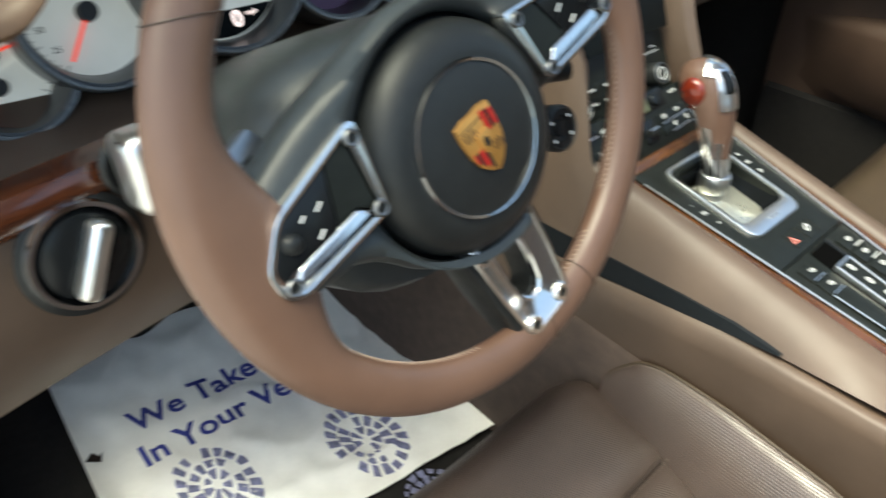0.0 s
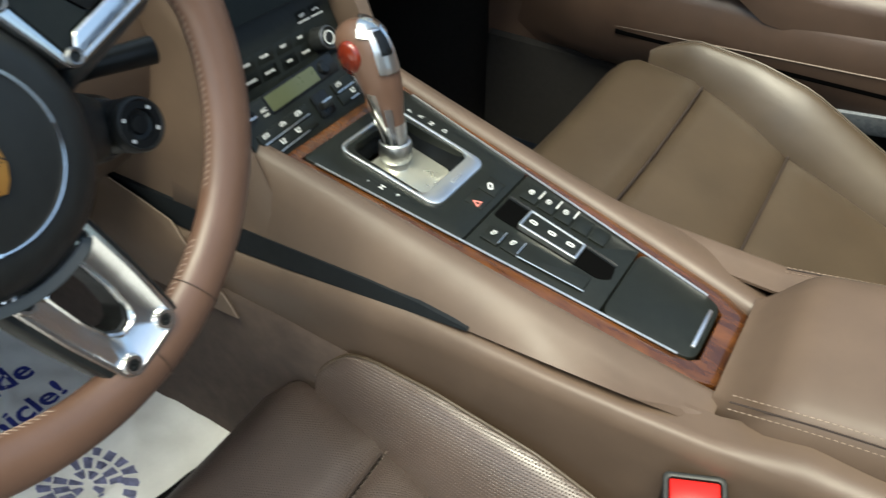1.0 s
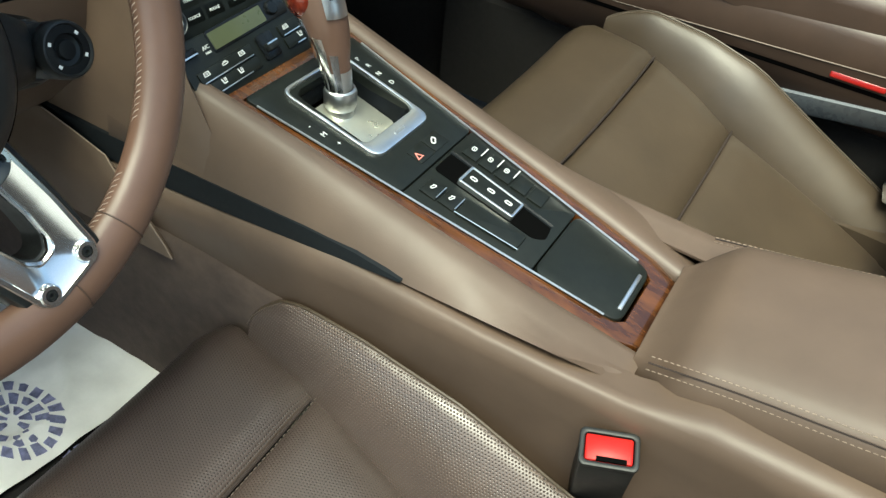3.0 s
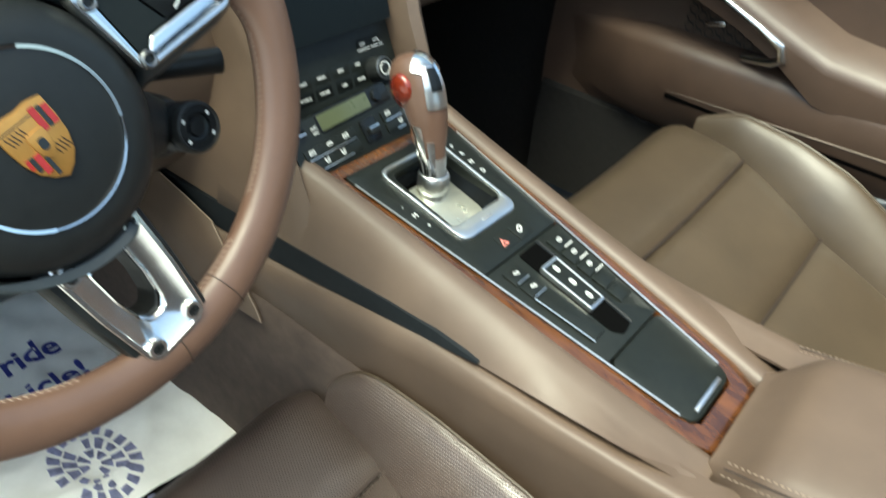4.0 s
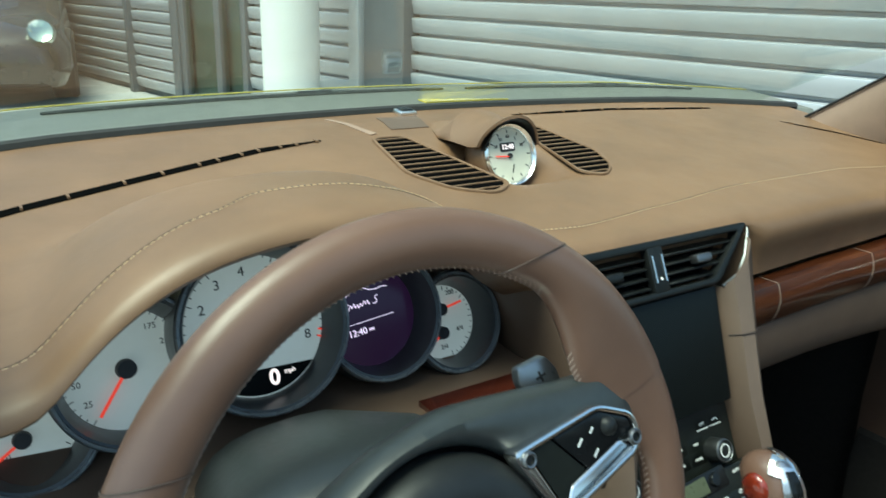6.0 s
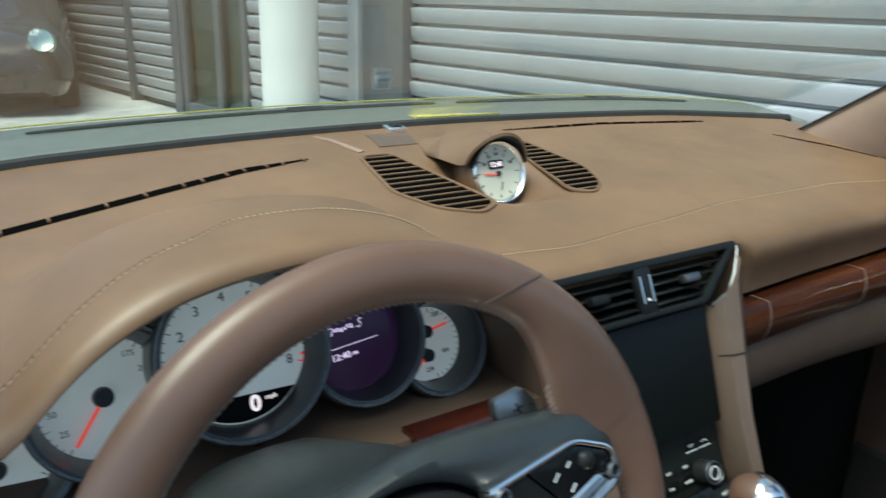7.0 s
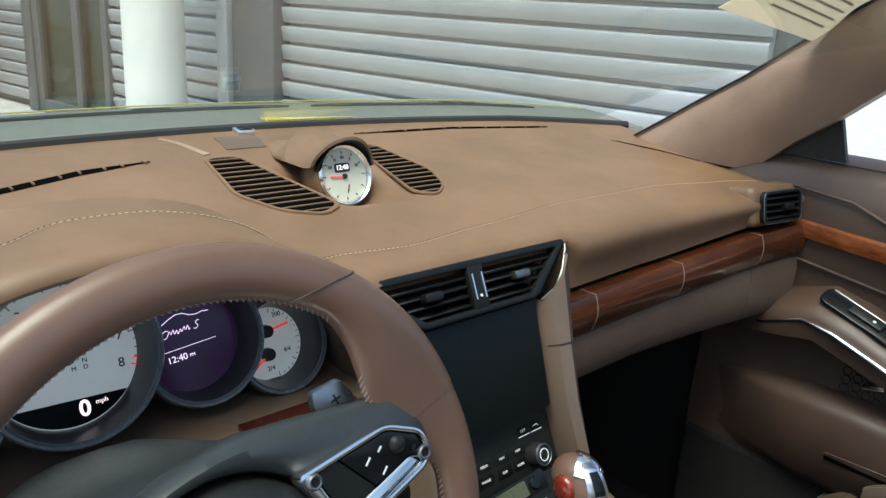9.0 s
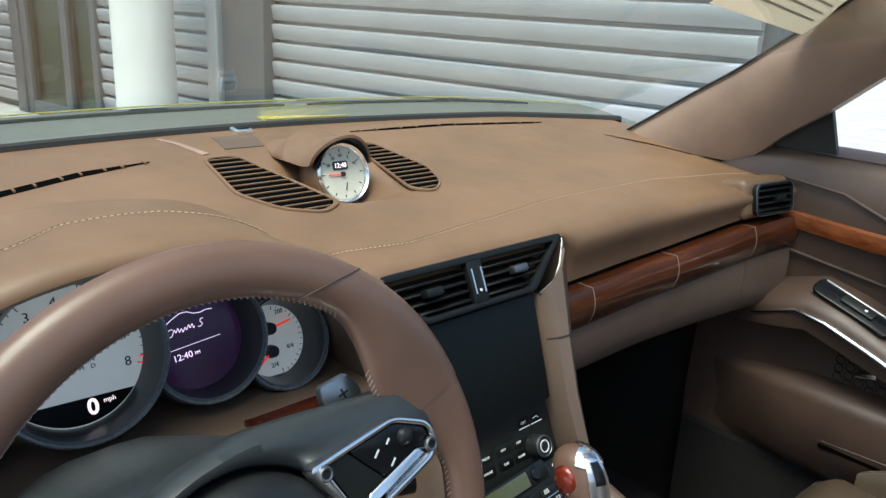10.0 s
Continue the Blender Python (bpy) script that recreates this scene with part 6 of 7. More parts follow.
for x, tx in ((0.0300, "OPT"), (0.0490, "")):
    k = part("media_key", box(0.0180, 0.0120, 0.004, KP @ pose(*on_stack(x, 0.6985), -0.0005), 0.0008), M["panel"], stack)
    part("key_line", box(0.0165, 0.0010, 0.0008, KP @ pose(*on_stack(x, 0.6940), 0.0017)), M["print"], k)
    if tx:
        part("key_label", words(tx, 0.0040, KP @ pose(*on_stack(x, 0.6985), 0.0017)), M["print"], k)
    else:
        part("key_symbol", tube([KP @ vec(*on_stack(x - 0.004, 0.6985), 0.002), KP @ vec(*on_stack(x + 0.002, 0.6995), 0.002), KP @ vec(*on_stack(x + 0.004, 0.6975), 0.002)], 0.0006, 6), M["print"], k)

# ---- dial markings ----
def ticks(m, r, a0, a1, n, length, width, z, every=1):
    out = []
    for i in range(n):
        a = radians(lerp(a0, a1, i / (n - 1)))
        k = length if i % every == 0 else length * 0.55
        out.append(box(k, width, 0.0004, m @ pose((r - k / 2) * math.cos(a), (r - k / 2) * math.sin(a), z, 0, 0, math.degrees(a))))
    return merged(*out)


ZD = -0.0258
tach, tm, tr = gauges[0]
part("scale", ticks(tm, 0.0645, 212, -20, 33, 0.006, 0.0009, ZD, 4), M["ink"], tach)
for i in range(9):
    a = radians(lerp(212, -20, i / 8))
    part("numeral", words(str(i), 0.0125, tm @ pose(0.0500 * math.cos(a), 0.0500 * math.sin(a), ZD)), M["ink"], tach)
part("red_zone", ticks(tm, 0.0645, -14, -20, 2, 0.005, 0.0016, ZD + 0.0002), M["needle"], tach)
half = [(0.0640 * math.cos(radians(a)), 0.0640 * math.sin(radians(a))) for a in range(218, 323, 5)]
part("speed_window", prism([(x, y + 0.002) for x, y in half], 0.0006, tm @ pose(0, 0, ZD - 0.0002)), M["screen"], tach, "dark speed readout window")
part("speed_digit", words("0", 0.0200, tm @ pose(0.0090, -0.0490, ZD + 0.0010), bold=0.0005), M["lit_digits"], tach)
part("speed_unit", words("mph", 0.0062, tm @ pose(0.0240, -0.0455, ZD + 0.0010)), M["lit_digits"], tach)
for ch, x, y in (("P", 0.0165, 0.0050), ("R", 0.0165, -0.0010), ("N", 0.0165, -0.0070), ("D", 0.0165, -0.0130), ("M", 0.0065, -0.0130)):
    part("gear_letter", words(ch, 0.0058, tm @ pose(x, y, ZD)), M["needle"] if ch == "P" else M["ink"], tach)
part("needle", box(0.050, 0.0026, 0.0012, tm @ pose(-0.0210, -0.0130, ZD + 0.006, 0, 0, 212)), M["needle"], tach)
part("needle_hub", lathe([(0.0, 0.009), (0.0078, 0.009), (0.0085, 0.0)], 24, tm @ pose(0, 0, ZD)), M["ink"], tach)
disp, dm, dr = gauges[1]
SC = dm @ pose(-0.0060, 0.0110, ZD, 0, 0, 6)
marks = [(-0.0165 + 0.0034 * math.cos(radians(k)), 0.0004 + 0.0034 * math.sin(radians(k))) for k in range(50, 301, 25)]
marks += [(-0.0135 + 0.0215 * k / 60, 0.0003 + 0.0017 * math.sin(k / 60 * 2 * math.pi * 6) + 0.0008 * math.sin(k * 0.17)) for k in range(61)]
part("model_script", tube([SC @ vec(x + y * 0.35, y, 0) for x, y in marks], 0.00036, 5), M["display_ink"], disp)
tail = [(0.0165, 0.0040), (0.0148, 0.0046), (0.0132, 0.0034), (0.0138, 0.0018), (0.0156, 0.0004), (0.0158, -0.0014), (0.0140, -0.0026), (0.0116, -0.0018)]
part("model_script", tube([SC @ vec(x + y * 0.35, y, 0) for x, y in tail], 0.00036, 5), M["display_ink"], disp)
part("time_digits", words("12:40", 0.0088, dm @ pose(-0.0150, -0.0140, ZD, 0, 0, 4)), M["display_ink"], disp)
part("time_suffix", words("PM", 0.0042, dm @ pose(-0.0005, -0.0135, ZD, 0, 0, 4)), M["display_ink"], disp)
part("divide_line", box(0.066, 0.0005, 0.0004, dm @ pose(-0.0080, -0.0050, ZD, 0, 0, 5)), M["display_ink"], disp)
outline = [dm @ vec(x, y, ZD) for x, y in ((-0.024, 0.019), (-0.018, 0.0225), (-0.010, 0.0262), (-0.003, 0.0262), (0.003, 0.0235), (0.010, 0.0230), (0.016, 0.0245), (0.022, 0.0240))]
part("car_outline", tube(outline, 0.0004, 5), M["display_ink"], disp)
speedo, sm, sr = gauges[2]
part("scale", ticks(sm, 0.0480, 232, -40, 37, 0.005, 0.0007, ZD, 4), M["ink"], speedo)
for i, v in enumerate((25, 50, 75, 100, 125, 150, 175, 200)):
    a = radians(lerp(215, 25, i / 7))
    part("numeral", words(str(v), 0.0068, sm @ pose(0.0370 * math.cos(a), 0.0370 * math.sin(a), ZD)), M["ink"], speedo)
part("needle", box(0.040, 0.0024, 0.0012, sm @ pose(-0.0120, -0.0160, ZD + 0.005, 0, 0, 233)), M["needle"], speedo)
part("needle_hub", lathe([(0.0, 0.008), (0.0072, 0.008), (0.0080, 0.0)], 22, sm @ pose(0, 0, ZD)), M["ink"], speedo)
for k, texts in ((3, (("200", 0.013, 0.026), ("4/4", 0.018, -0.010), ("2/4", -0.002, -0.024))), (4, (("8", -0.016, 0.020), ("4", -0.022, 0.000), ("0", -0.014, -0.020)))):
    g, m, r = gauges[k]
    part("scale", ticks(m, 0.0335, 80, -80, 17, 0.004, 0.0007, ZD, 4), M["ink"], g)
    for tx, x, y in texts:
        part("numeral", words(tx, 0.0064, m @ pose(x, y, ZD)), M["ink"], g)
    for x, y, a in ((-0.002, 0.012, 10), (-0.004, -0.010, 212)):
        hub = vec(x, y, ZD)
        part("hub", lathe([(0.0, 0.007), (0.0058, 0.007), (0.0066, 0.0)], 18, m @ pose(x, y, ZD)), M["ink"], g)
        part("needle", box(0.024, 0.0020, 0.001, m @ pose(x + 0.012 * math.cos(radians(a)), y + 0.012 * math.sin(radians(a)), ZD + 0.004, 0, 0, a)), M["needle"], g)

# ---- driver's outer fascia ----
knob = thing("light_switch", "chrome-ringed rotary light switch on the dash", "light switch", (-0.545, 0.17, 0.72))
LK = basis((-0.545, face_y(-0.545) - 0.008, 0.716), (1, 0.10, 0), (0, 0.15, 1))
part("plate", lathe([(0.0, 0.0), (0.040, 0.0), (0.0415, 0.004), (0.036, 0.006)], 40, LK), M["black"], knob)
part("ring", lathe([(0.030, 0.004), (0.0325, 0.010), (0.0355, 0.010), (0.0375, 0.004)], 40, LK), M["chrome"], knob, "chrome ring")
part("dial", lathe([(0.0, 0.014), (0.020, 0.013), (0.028, 0.010), (0.030, 0.004)], 36, LK), M["gloss_black"], knob)
part("grip", box(0.014, 0.052, 0.018, LK @ pose(0, 0, 0.018, 0, 0, -30), 0.005, 3), M["satin"], knob, "silver grip bar")
key = thing("ignition_key", "silver key in the dash ignition lock", "ignition key", (-0.502, 0.17, 0.76))
IK = basis((-0.500, face_y(-0.5) - 0.012, 0.764), (1, 0.05, 0), (0, 0.15, 1))
part("lock_ring", lathe([(0.0, 0.002), (0.020, 0.002), (0.022, 0.006), (0.019, 0.010)], 28, IK), M["black"], key)
part("fob", box(0.030, 0.052, 0.036, IK @ pose(0, 0, 0.024), 0.009, 3), M["satin"], key)
part("fob_stripe", box(0.0268, 0.047, 0.006, IK @ pose(0, 0, 0.028), 0.002), M["black"], key)

# ---- mat print ----


def on_mat(bm, lift=0.0009):
    for v in bm.verts:
        x, y = v.co.x, v.co.y
        z = mat_z(x, y)
        v.co.z = z + lift
    return bm


def print_mesh(bm):
    bmesh.ops.triangulate(bm, faces=bm.faces)
    bmesh.ops.subdivide_edges(bm, edges=[e for e in bm.edges if e.calc_length() > 0.02], cuts=1)
    return on_mat(bm)


part("print_line", print_mesh(words("We Take Pride", 0.0470, pose(-0.348, 0.492, 0, 0, 0, -2.0), 0.0, bold=0.0011)), M["blue_ink"], mat, "blue lettering")
part("print_line", print_mesh(words("In Your Vehicle!", 0.0470, pose(-0.352, 0.433, 0, 0, 0, -3.0), 0.0, bold=0.0011)), M["blue_ink"], mat, "blue lettering")
def sole(cx, cy, turn):
    """The tread of a shoe: rings of radial blocks at ball and heel."""
    m = pose(cx, cy, 0, 0, 0, turn)
    bits = []
    rnd = random.Random(int(cx * 1000))
    for oy, k, rings in ((0.055, 1.0, ((0.006, 0.016, 7), (0.019, 0.031, 13), (0.034, 0.046, 19))), (-0.068, 0.78, ((0.006, 0.018, 7), (0.022, 0.034, 13), (0.037, 0.046, 17)))):
        for r0, r1, n in rings:
            for i in range(n):
                a = 2 * math.pi * (i + 0.3 * (n % 2)) / n
                if rnd.random() < 0.10:
                    continue
                w0, w1 = math.pi * r0 / n * rnd.uniform(0.5, 0.8), math.pi * r1 / n * rnd.uniform(0.5, 0.8)
                ra, rb = r0 + rnd.uniform(-0.002, 0.002), r1 + rnd.uniform(-0.003, 0.002)
                q = prism([(ra, -w0), (rb, -w1), (rb + rnd.uniform(-0.001, 0.002), 0), (rb, w1), (ra, w0)], 0.0001, pose(0, 0, 0, 0, 0, math.degrees(a)))
                bmesh.ops.scale(q, vec=(k * 0.98, k * (1.42 if oy > 0 else 1.15), 1), verts=q.verts)
                q.transform(m @ pose(0, oy, 0))
                bits.append(q)
    return merged(*bits)


for cx, cy, turn in ((-0.272, 0.225, 4), (-0.445, 0.290, 8)):
    part("sole_print", print_mesh(sole(cx, cy, turn)), M["pale_ink"], mat, "pale blue shoe sole print")
part("corner_mark", print_mesh(prism([(-0.012, 0), (0.0, 0.012), (0.006, 0.004), (0.012, 0.010), (0.004, -0.006)], 0.0001, pose(-0.548, 0.478, 0))), M["seam"], mat)

# ---- door details ----
rows = []
wood_line = [(0.285, 0.822, 0.008), (0.26, 0.824, 0.014), (0.16, 0.820, 0.016), (0.05, 0.812, 0.017), (-0.10, 0.806, 0.017), (-0.35, 0.804, 0.016)]
for y, z, h in wood_line:
    x = 0.651
    rows.append([vec(x + 0.006, y, z - h), vec(x - 0.004, y, z - h * 0.7), vec(x - 0.007, y, z), vec(x - 0.005, y, z + h * 0.7), vec(x + 0.006, y, z + h)])
part("wood_strip", sheet(rows, loop=True, caps=True), M["wood_door"], door, "reddish wood strip")
for pts, r in (([(0.660, 0.300, 0.868), (0.652, 0.20, 0.884), (0.650, 0.10, 0.874), (0.650, 0.02, 0.842)], 0.0025), ([(0.655, 0.275, 0.836), (0.652, 0.255, 0.802), (0.656, 0.19, 0.775), (0.660, 0.10, 0.762), (0.663, 0.0, 0.748), (0.664, -0.12, 0.73)], 0.0025)):
    part("moulding", tube(pts, r, 8), M["door"], door)
part("door_seam", tube([(0.680, 0.28, 0.9225), (0.677, 0.10, 0.9215), (0.676, -0.1, 0.921), (0.676, -0.5, 0.921)], 0.0012, 6), M["seam"], door)
SW = basis((0.622, 0.045, 0.7205), (0.05, 1, 0.33), (-0.9, 0, -0.42))
sw = part("switch_panel", prism(rounded(0.125, 0.034, 0.012), 0.005, SW @ pose(0, 0, -0.002), 0.001), M["gloss_black"], door, "black window switch panel")
part("switch", box(0.050, 0.016, 0.006, SW @ pose(-0.005, 0, 0.0045), 0.002), M["black"], sw)
part("switch_mark", box(0.004, 0.004, 0.0005, SW @ pose(-0.016, 0, 0.0077)), M["print"], sw)
part("switch_trim", box(0.110, 0.003, 0.003, SW @ pose(0, -0.0135, 0.0035), 0.001), M["silver"], sw)
chrome_line = [(0.662, 0.30, 0.648), (0.640, 0.25, 0.655), (0.612, 0.18, 0.672), (0.596, 0.115, 0.700), (0.5905, 0.07, 0.694), (0.589, 0.0, 0.670), (0.590, -0.06, 0.646), (0.592, -0.098, 0.628), (0.597, -0.104, 0.612), (0.606, -0.090, 0.600), (0.622, -0.045, 0.588)]
part("chrome_line", tube(chrome_line, [0.0018, 0.0022, 0.0026, 0.0034, 0.0044, 0.0050, 0.0058, 0.0072, 0.0082, 0.0082, 0.0065], 10), M["bright"], door, "silver trim line round the speaker")
part("speaker_badge", box(0.003, 0.030, 0.007, pose(0.661, 0.020, 0.608, -14), 0.001), M["bright"], door, "silver speaker badge")
cells = []
for i in range(7):
    for j in range(5):
        y, z = 0.06 - i * 0.016, 0.645 - j * 0.0140 - (i % 2) * 0.007
        hexa = [(0.0078 * math.cos(radians(60 * k)), 0.0078 * math.sin(radians(60 * k))) for k in range(6)]
        inn = [(a * 0.84, b * 0.84) for a, b in hexa]
        cells.append(frame_ring(hexa, inn, 0.0012, basis((0.6655, y, z - 0.012), (0, 1, 0), (0, 0, 1)) @ pose(0, 0, 0, 180)))
part("speaker_mesh", merged(*cells), M["soft_black"], door)
hb = basis((0.640, -0.045, 0.790), (0, -1, -0.12), (0, 0, 1))
part("handle_bowl", box(0.110, 0.050, 0.012, hb, 0.012, 3), M["gloss_black"], door)
part("handle", tube([(0.645, 0.020, 0.804), (0.618, 0.0, 0.805), (0.612, -0.04, 0.800), (0.615, -0.09, 0.792)], [0.010, 0.011, 0.011, 0.009], 12, squash=0.7), M["chrome"], door, "chrome door handle")
# lid seam, slot, reflector and scuff band of the door's lower edge
fine = [0.05 - 0.03 * k for k in range(20)]
# near-black bar painted in for the shade along the pocket's gap
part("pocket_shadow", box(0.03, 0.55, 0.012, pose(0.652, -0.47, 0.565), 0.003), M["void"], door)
def on_pocket(y, z, out=0.0):
    """A point on the lower pocket's sloping face."""
    return vec(0.609 + 0.2143 * (0.52 - z) - out if z < 0.52 else 0.609 - out, y, z)


part("lid_edge", tube([on_pocket(y, 0.5148 - 0.046 * (y + 0.2), 0.0006 * smooth(0.05, -0.12, y)) for y in fine], [0.0002 + 0.0008 * smooth(0.05, -0.15, y) for y in fine], 6), M["stitch"], door, "pale edge of the door pocket lid")
part("slot", sheet([[on_pocket(y, 0.498, -0.004), on_pocket(y, 0.4972, 0.0006), on_pocket(y, 0.4905, 0.0006), on_pocket(y, 0.490, -0.004)] for y in fine], loop=True, caps=True), M["void"], door)
part("marker_lamp", box(0.005, 0.074, 0.0095, pose(0.6122, -0.375, 0.5055, 0, 12, 0), 0.0024, 3), M["crest_red"], door, "red marker reflector")
rows = []
for y in fine:
    t, b = 0.459 - 0.128 * (y + 0.294), 0.431 - 0.145 * (y + 0.34)
    rows.append([vec(0.660, y, t - 0.002), on_pocket(y, t, 0.0005), on_pocket(y, t - 0.003, 0.0035), vec(0.6215, y, b + 0.003), vec(0.6240, y, b), vec(0.660, y, b)])
part("scuff_band", sheet(rows, loop=True, caps=True), M["gauge_rim"], door, "grey scuff band")
for y in (0.24,):
    part("mirror_corner", prism([(0.13, 0.0), (0.30, -0.002), (0.155, 0.085)], 0.01, basis((0.672, 0, 0.925), (0, 1, 0), (0, 0, 1)) @ pose(0, 0, 0)), M["black"], door, "black window corner trim")

# armrest seams
for s in (-1, 1):
    ys = [-0.312 - 0.01 * k for k in range(34)]
    line = [vec(s * (0.085 + 0.006 * smooth(-0.35, -0.5, y)), y, arm_z(y)) for y in ys]
    part("seam", tube([p + vec(s * 0.0008, 0, 0.0) for p in line], 0.0007, 6), M["seam"], armrest)
    part("stitching", stitches([p + vec(-s * 0.0026, 0, 0.0038) for p in line], 0.0030, 0.0016, 0.00030), M["thread_arm"], armrest)
    part("stitching", stitches([p + vec(s * 0.0030, 0, -0.0052) for p in line], 0.0030, 0.0016, 0.00030), M["thread_arm"], armrest)

# small sensor on the dash
sensor = thing("light_sensor", "small silver sensor cap on the dash top", "sensor", (-0.03, 0.635, 0.93))
part("cap", box(0.026, 0.020, 0.007, pose(-0.028, 0.634, dash_top(-0.03, 0.634) + 0.003, 8), 0.002), M["satin"], sensor)
part("lens", box(0.018, 0.012, 0.002, pose(-0.028, 0.634, dash_top(-0.03, 0.634) + 0.0075, 8), 0.0008, 1), M["gloss_black"], sensor)

# ---- the car's own nose, seen over the dash ----
nose = thing("car_body", "yellow car bonnet and scuttle in front of the windscreen", "car body", (0, 1.2, 0.3))
rows = []
for i in range(33):
    u = -1 + i / 16
    row = []
    for y, w, z, drop in ((0.76, 0.80, 0.897, 0.05), (0.84, 0.83, 0.910, 0.055), (0.88, 0.84, 0.913, 0.06), (0.95, 0.85, 0.907, 0.075), (1.15, 0.86, 0.870, 0.09), (1.45, 0.86, 0.815, 0.10), (1.75, 0.82, 0.72, 0.11), (1.98, 0.74, 0.60, 0.12), (2.08, 0.66, 0.44, 0.12)):
        fender = 0.075 * math.exp(-((abs(u) - 0.80) / 0.13) ** 2) * smooth(0.9, 1.2, y) * (1 - smooth(1.75, 2.05, y))
        row.append(vec(u * w, y - 0.26 * (u * w) ** 2 * (1 if y < 1.3 else 0.6), z - drop * abs(u) ** 2.5 + fender))
    rows.append(row)
part("bonnet", thicken(sheet(rows), 0.004, (0, 0, 1)), M["yellow"], nose, "yellow painted bonnet")
rows = []
for i in range(41):
    x = -0.74 + 1.48 * i / 40
    y0 = dash_front(x)
    zt = dash_top(x, y0)
    rows.append([vec(x, y0 + 0.002, zt - 0.012), vec(x, y0 + 0.012, zt - 0.002), vec(x, y0 + 0.05, zt + 0.003), vec(x, y0 + 0.10, zt + 0.010), vec(x, y0 + 0.145, zt + 0.014), vec(x, y0 + 0.15, zt + 0.004)])
part("scuttle", thicken(sheet(rows), 0.004, (0, 0, 1)), M["scuttle_glare_grey"], nose, "grey scuttle panel, paler for the reflection painted in")
lip = []
for i in range(61):
    x = -0.74 + 1.48 * i / 60
    lip.append(vec(x, dash_front(x) + 0.150, dash_top(x, dash_front(x)) + 0.0155))
part("bonnet_edge", tube(lip, 0.0010, 8), M["yellow"], nose, "yellow painted bonnet edge")
frit = []
for i in range(41):
    x = -0.70 + 1.40 * i / 40
    y0 = dash_front(x)
    frit.append(vec(x, y0 + 0.006, dash_top(x, y0) + 0.0005))
part("lower_seal", tube(frit, 0.0075, 8), M["rubber"], nose)
# yellow strip added on the scuttle in place of the bonnet's gleam there
gleam = [[vec(x, dash_front(x) + dy, dash_top(x, dash_front(x)) + 0.0085 + 0.05 * (dy - 0.02)) for dy in (0.018, 0.020 + 0.020 * (1 - (x - 0.03) / 0.14))] for x in [0.03 + 0.14 * i / 12 for i in range(13)]]
part("yellow_gleam", thicken(sheet(gleam), 0.002, (0, 0, 1)), M["yellow"], nose, "yellow strip under the glass, added as the bonnet's gleam")
for x0, x1 in ((-0.45, 0.12), (0.16, 0.60)):
    wp = thing("wiper", "black windscreen wiper at rest along the scuttle", "wiper", (x0, 0.75, 0.92), "wipers")
    line = [vec(x, dash_front(x) + 0.115, dash_top(x, dash_front(x)) + 0.013) for x in [lerp(x0, x1, k / 12) for k in range(13)]]
    part("blade", tube(line, [0.0015] + [0.0028] * 11 + [0.0015], 8), M["rubber"], wp)
    part("arm", tube([line[6] + vec(0.05, 0.03, -0.002), line[7] + vec(0, 0.01, 0.001), line[8] + vec(0, 0, 0.001)], [0.002, 0.003, 0.0035], 8), M["black"], wp)
    part("clip", box(0.05, 0.010, 0.004, Matrix.Translation(line[8] + vec(0, 0.004, 0.001)), 0.0015), M["column"], wp)

# pale translucent sheet with faint bars, behind the screen's upper corner
card = thing("pale_screen_sheet", "pale translucent sheet with faint bars inside the windscreen", "paper card", (0.45, 0.2, 1.1))
CD = basis((0.545, 0.155, 1.136), (1, -0.10, -0.10), (0, -0.62, 0.60))
part("sheet", prism([(-0.185, -0.040), (0.06, -0.052), (0.10, 0.09), (-0.10, 0.10)], 0.0008, CD), M["thin_pale_sheet"], card)
for i in range(5):
    part("faint_bar", box(0.15 - 0.01 * i, 0.003, 0.0004, CD @ pose(-0.03 + 0.006 * i, -0.020 + i * 0.014, 0.0012, 0, 0, -4)), M["thin_bars"], card)
    part("faint_bar", box(0.15 - 0.01 * i, 0.003, 0.0004, CD @ pose(-0.03 + 0.006 * i, -0.020 + i * 0.014, -0.0006, 0, 0, -4)), M["thin_bars"], card)

# ---- outside: shutters, column, door, far wall, parked car ----
PITCH = 0.112
prof = [(0.0, 0.112), (0.014, 0.112), (0.019, 0.066), (0.026, 0.058), (0.094, 0.044), (0.104, 0.047), (0.109, 0.062), (0.112, 0.110)]


def slat_mesh(length, name):
    rows = []
    for u in (0, length):
        rows.append([vec(u, h, -d) for h, d in prof] + [vec(u, PITCH, -0.115), vec(u, 0, -0.115)])
    return to_mesh(sheet(rows, loop=True, caps=True), name, M["slat"])


def slatted(name, u0, u1, z0, z1, label, category):
    top = new(name)
    top.matrix_world = WALL @ pose(u0, 0, 0)
    tagged(top, label, category, kind="structure")
    me = slat_mesh(u1 - u0, "slat")
    for i in range(int((z1 - z0) / PITCH)):
        ob = new("slat", me)
        ob.parent = top
        ob.location = (0, z0 + i * PITCH, 0)
    return top


slatted("shutter_main", 3.50, 6.40, 0.05, 3.3, "grey metal roller shutter with broad ribs", "shutter")
slatted("cladding_mid", 1.46, 3.05, 0.05, 3.3, "grey ribbed metal wall cladding", "cladding")
slatted("cladding_far", -0.95, 0.10, 0.05, 3.3, "grey ribbed metal wall cladding", "cladding")
slatted("cladding_low", -5.5, -1.0, 0.05, 1.06, "low grey ribbed cladding under windows", "cladding")
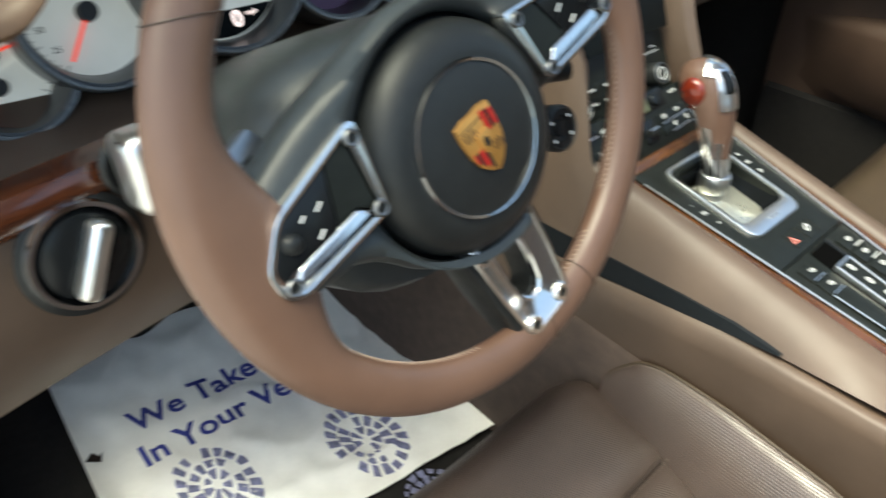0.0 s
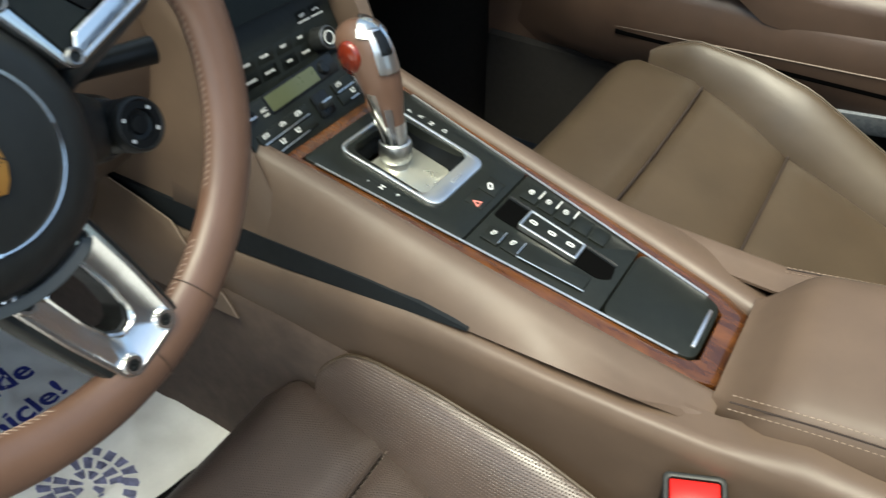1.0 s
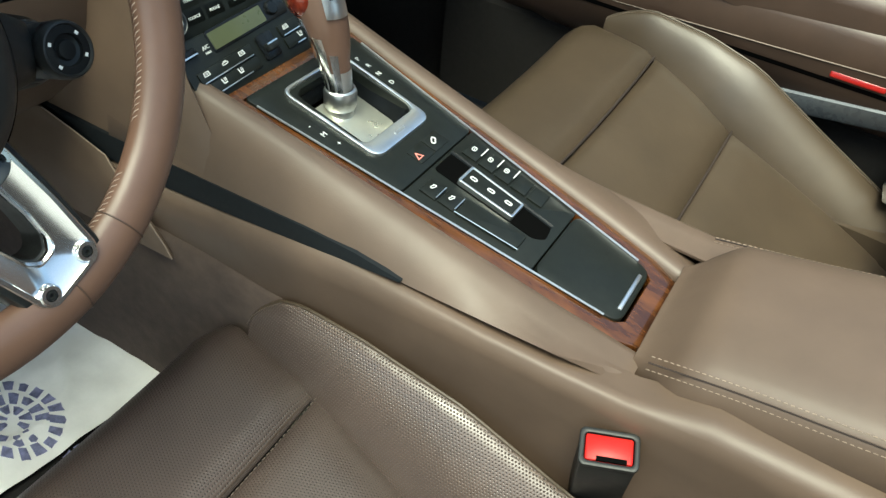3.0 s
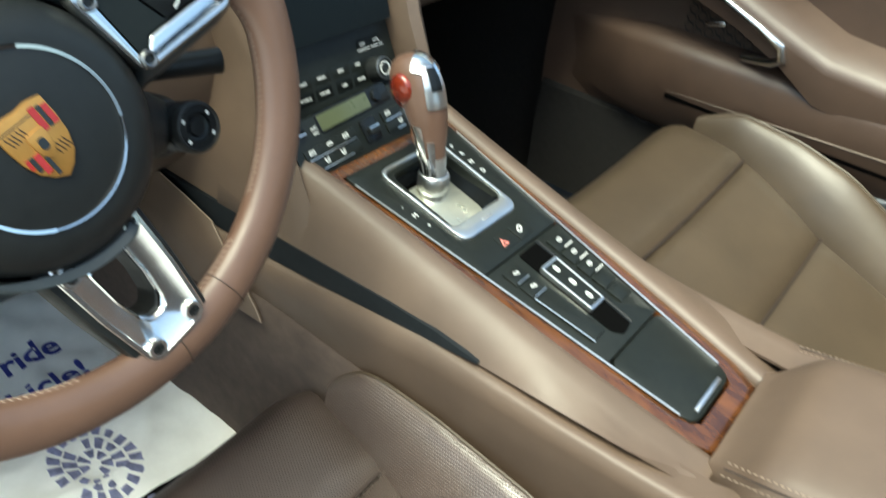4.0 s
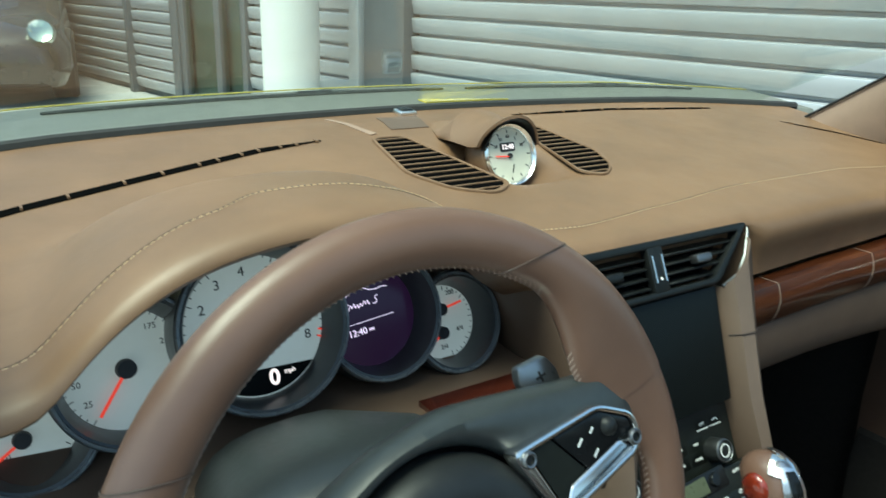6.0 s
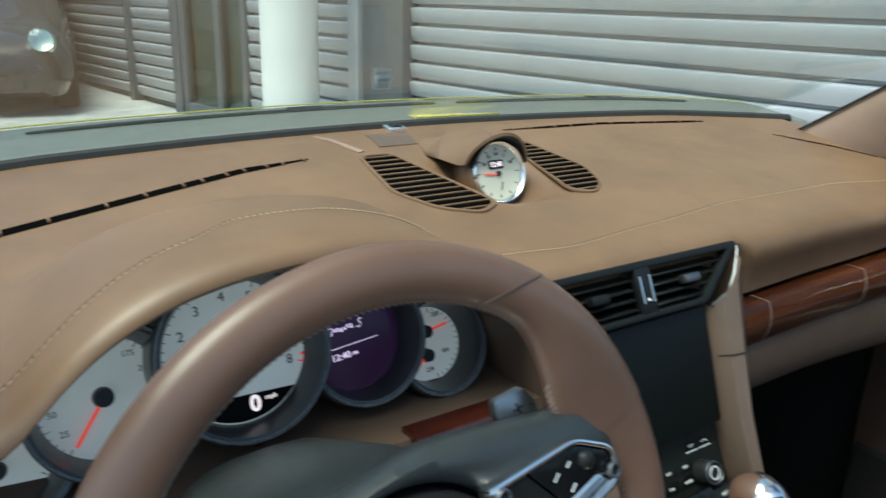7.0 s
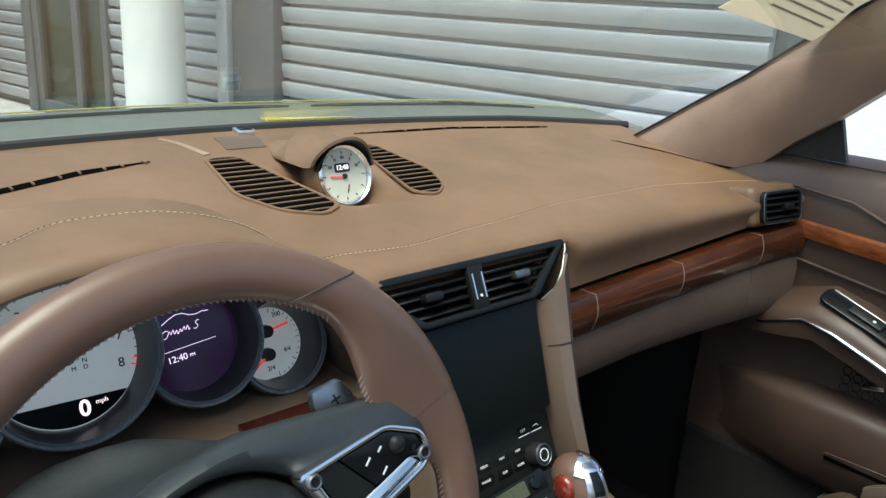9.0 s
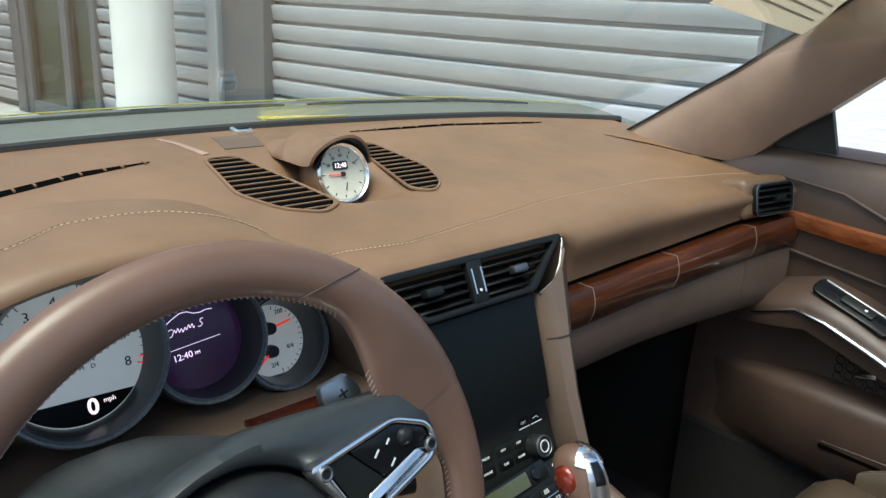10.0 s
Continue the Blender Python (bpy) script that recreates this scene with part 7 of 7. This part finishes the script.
for u0, u1, nm in ((3.02, 3.50, "post_wide"), (0.08, 0.24, "post_a"), (-1.02, -0.93, "post_b")):
    d0 = -0.02 if nm == "post_wide" else 0.0
    structure(nm, wall_box(u0, u1, 0, 3.6, d0, 0.14, 0.01), M["frame_grey"], "grey painted steel post of the building", "post")
structure("post_trim", wall_box(2.99, 3.10, 0, 3.6, -0.07, 0.0, 0.01), M["slat"], "pale edge strip of the shutter post", "post trim")
dr = thing("glass_door", "glazed entrance door with grey aluminium frame", "glass door", WALL @ vec(0.8, 0, 0))
for u0, u1, z0, z1 in ((0.24, 0.34, 0, 2.4), (0.92, 1.02, 0, 2.4), (1.38, 1.46, 0, 2.4), (0.34, 0.92, 0, 0.12), (0.34, 0.92, 2.28, 2.4), (1.02, 1.38, 0, 0.12), (1.02, 1.38, 2.28, 2.4)):
    part("frame_bar", wall_box(u0, u1, z0, z1, 0.02, 0.09, 0.006), M["frame_grey"], dr)
for u0, u1 in ((0.34, 0.92), (1.02, 1.38)):
    p = part("pane", wall_box(u0, u1, 0.12, 2.28, 0.05, 0.058), M["door_glass"], dr)
    p.visible_shadow = False
structure("door_reveal", wall_box(0.20, 1.50, 2.4, 3.4, 0.0, 0.12), M["frame_grey"], "grey panel over the entrance", "wall panel")
win = thing("low_windows", "bright window band above the low cladding", "window", WALL @ vec(-3, 1.2, 0))
for k in range(3):
    u = -5.4 + k * 1.47
    part("pane", wall_box(u, u + 1.40, 1.12, 2.4, 0.06, 0.07), M["door_glass"], win)
    part("mullion", wall_box(u + 1.40, u + 1.47, 1.06, 2.4, 0.02, 0.10), M["frame_grey"], win)
part("sill", wall_box(-5.5, -1.0, 1.06, 1.12, -0.02, 0.10, 0.01), M["slat"], win)
post = thing("round_column", "round white painted column by the entrance", "column", (1.477, 4.572, 0))
part("shaft", lathe([(0.185, 0.0), (0.185, 3.6)], 40, pose(1.477, 4.572, 0)), M["column_white"], post)
part("foot", lathe([(0.0, 0.0), (0.20, 0.0), (0.20, 0.04), (0.185, 0.05)], 40, pose(1.477, 4.572, 0)), M["concrete"], post)

parked = thing("parked_car", "dark parked car with round headlamps", "car", (-0.45, 8.2, 0))
PK = pose(-0.28, 7.55, 0, 0, 0, -9)
rows = []
for y, w, zb, zt in ((0.0, 0.70, 0.22, 0.50), (0.06, 0.80, 0.18, 0.60), (0.25, 0.88, 0.18, 0.70), (0.6, 0.91, 0.18, 0.78), (1.1, 0.92, 0.18, 0.86), (1.5, 0.88, 0.18, 1.22), (2.2, 0.86, 0.18, 1.34), (3.2, 0.88, 0.18, 1.20), (4.2, 0.86, 0.2, 0.8)):
    row = []
    for x, t in ((-0.92, 0.0), (-1.0, 0.3), (-0.99, 0.62), (-0.90, 0.88), (-0.6, 0.98), (0, 1.0), (0.6, 0.98), (0.90, 0.88), (0.99, 0.62), (1.0, 0.3), (0.92, 0.0)):
        row.append(PK @ vec(x * w, y, lerp(zb, zt, t)))
    rows.append(row)
part("body", sheet(rows, loop=True, caps=True), M["dark_paint"], parked)
for s in (-1, 1):
    lm = PK @ basis((s * 0.66, 0.10, 0.66), (1, 0, 0), (0, 0.45, 1))
    hl = part("headlamp", lathe([(0.0, 0.05), (0.07, 0.045), (0.115, 0.02), (0.125, -0.02)], 28, lm), M["door_glass"], parked, "round clear headlamp")
    part("reflector", lathe([(0.0, 0.0), (0.05, 0.005), (0.10, 0.018), (0.12, -0.03)], 28, lm @ pose(0, 0, -0.005)), M["chrome"], hl)
    part("bumper_lamp", box(0.26, 0.03, 0.06, PK @ pose(s * 0.60, 0.03, 0.42, 0, 0, s * 12), 0.012), M["door_glass"], parked)
    for y in (0.75, 3.3):
        wm = PK @ pose(s * 0.80, y, 0.33, 0, 90)
        wh = part("tyre", lathe([(0.20, -0.11), (0.30, -0.12), (0.33, -0.09), (0.33, 0.09), (0.30, 0.12), (0.20, 0.11)], 28, wm), M["rubber"], parked)
        part("rim", lathe([(0.0, 0.08 * s), (0.06, 0.09 * s), (0.20, 0.07 * s), (0.21, 0.11 * s)], 20, wm), M["silver"], wh)
part("grille", box(0.9, 0.03, 0.12, PK @ pose(0, 0.02, 0.32), 0.02), M["void"], parked)
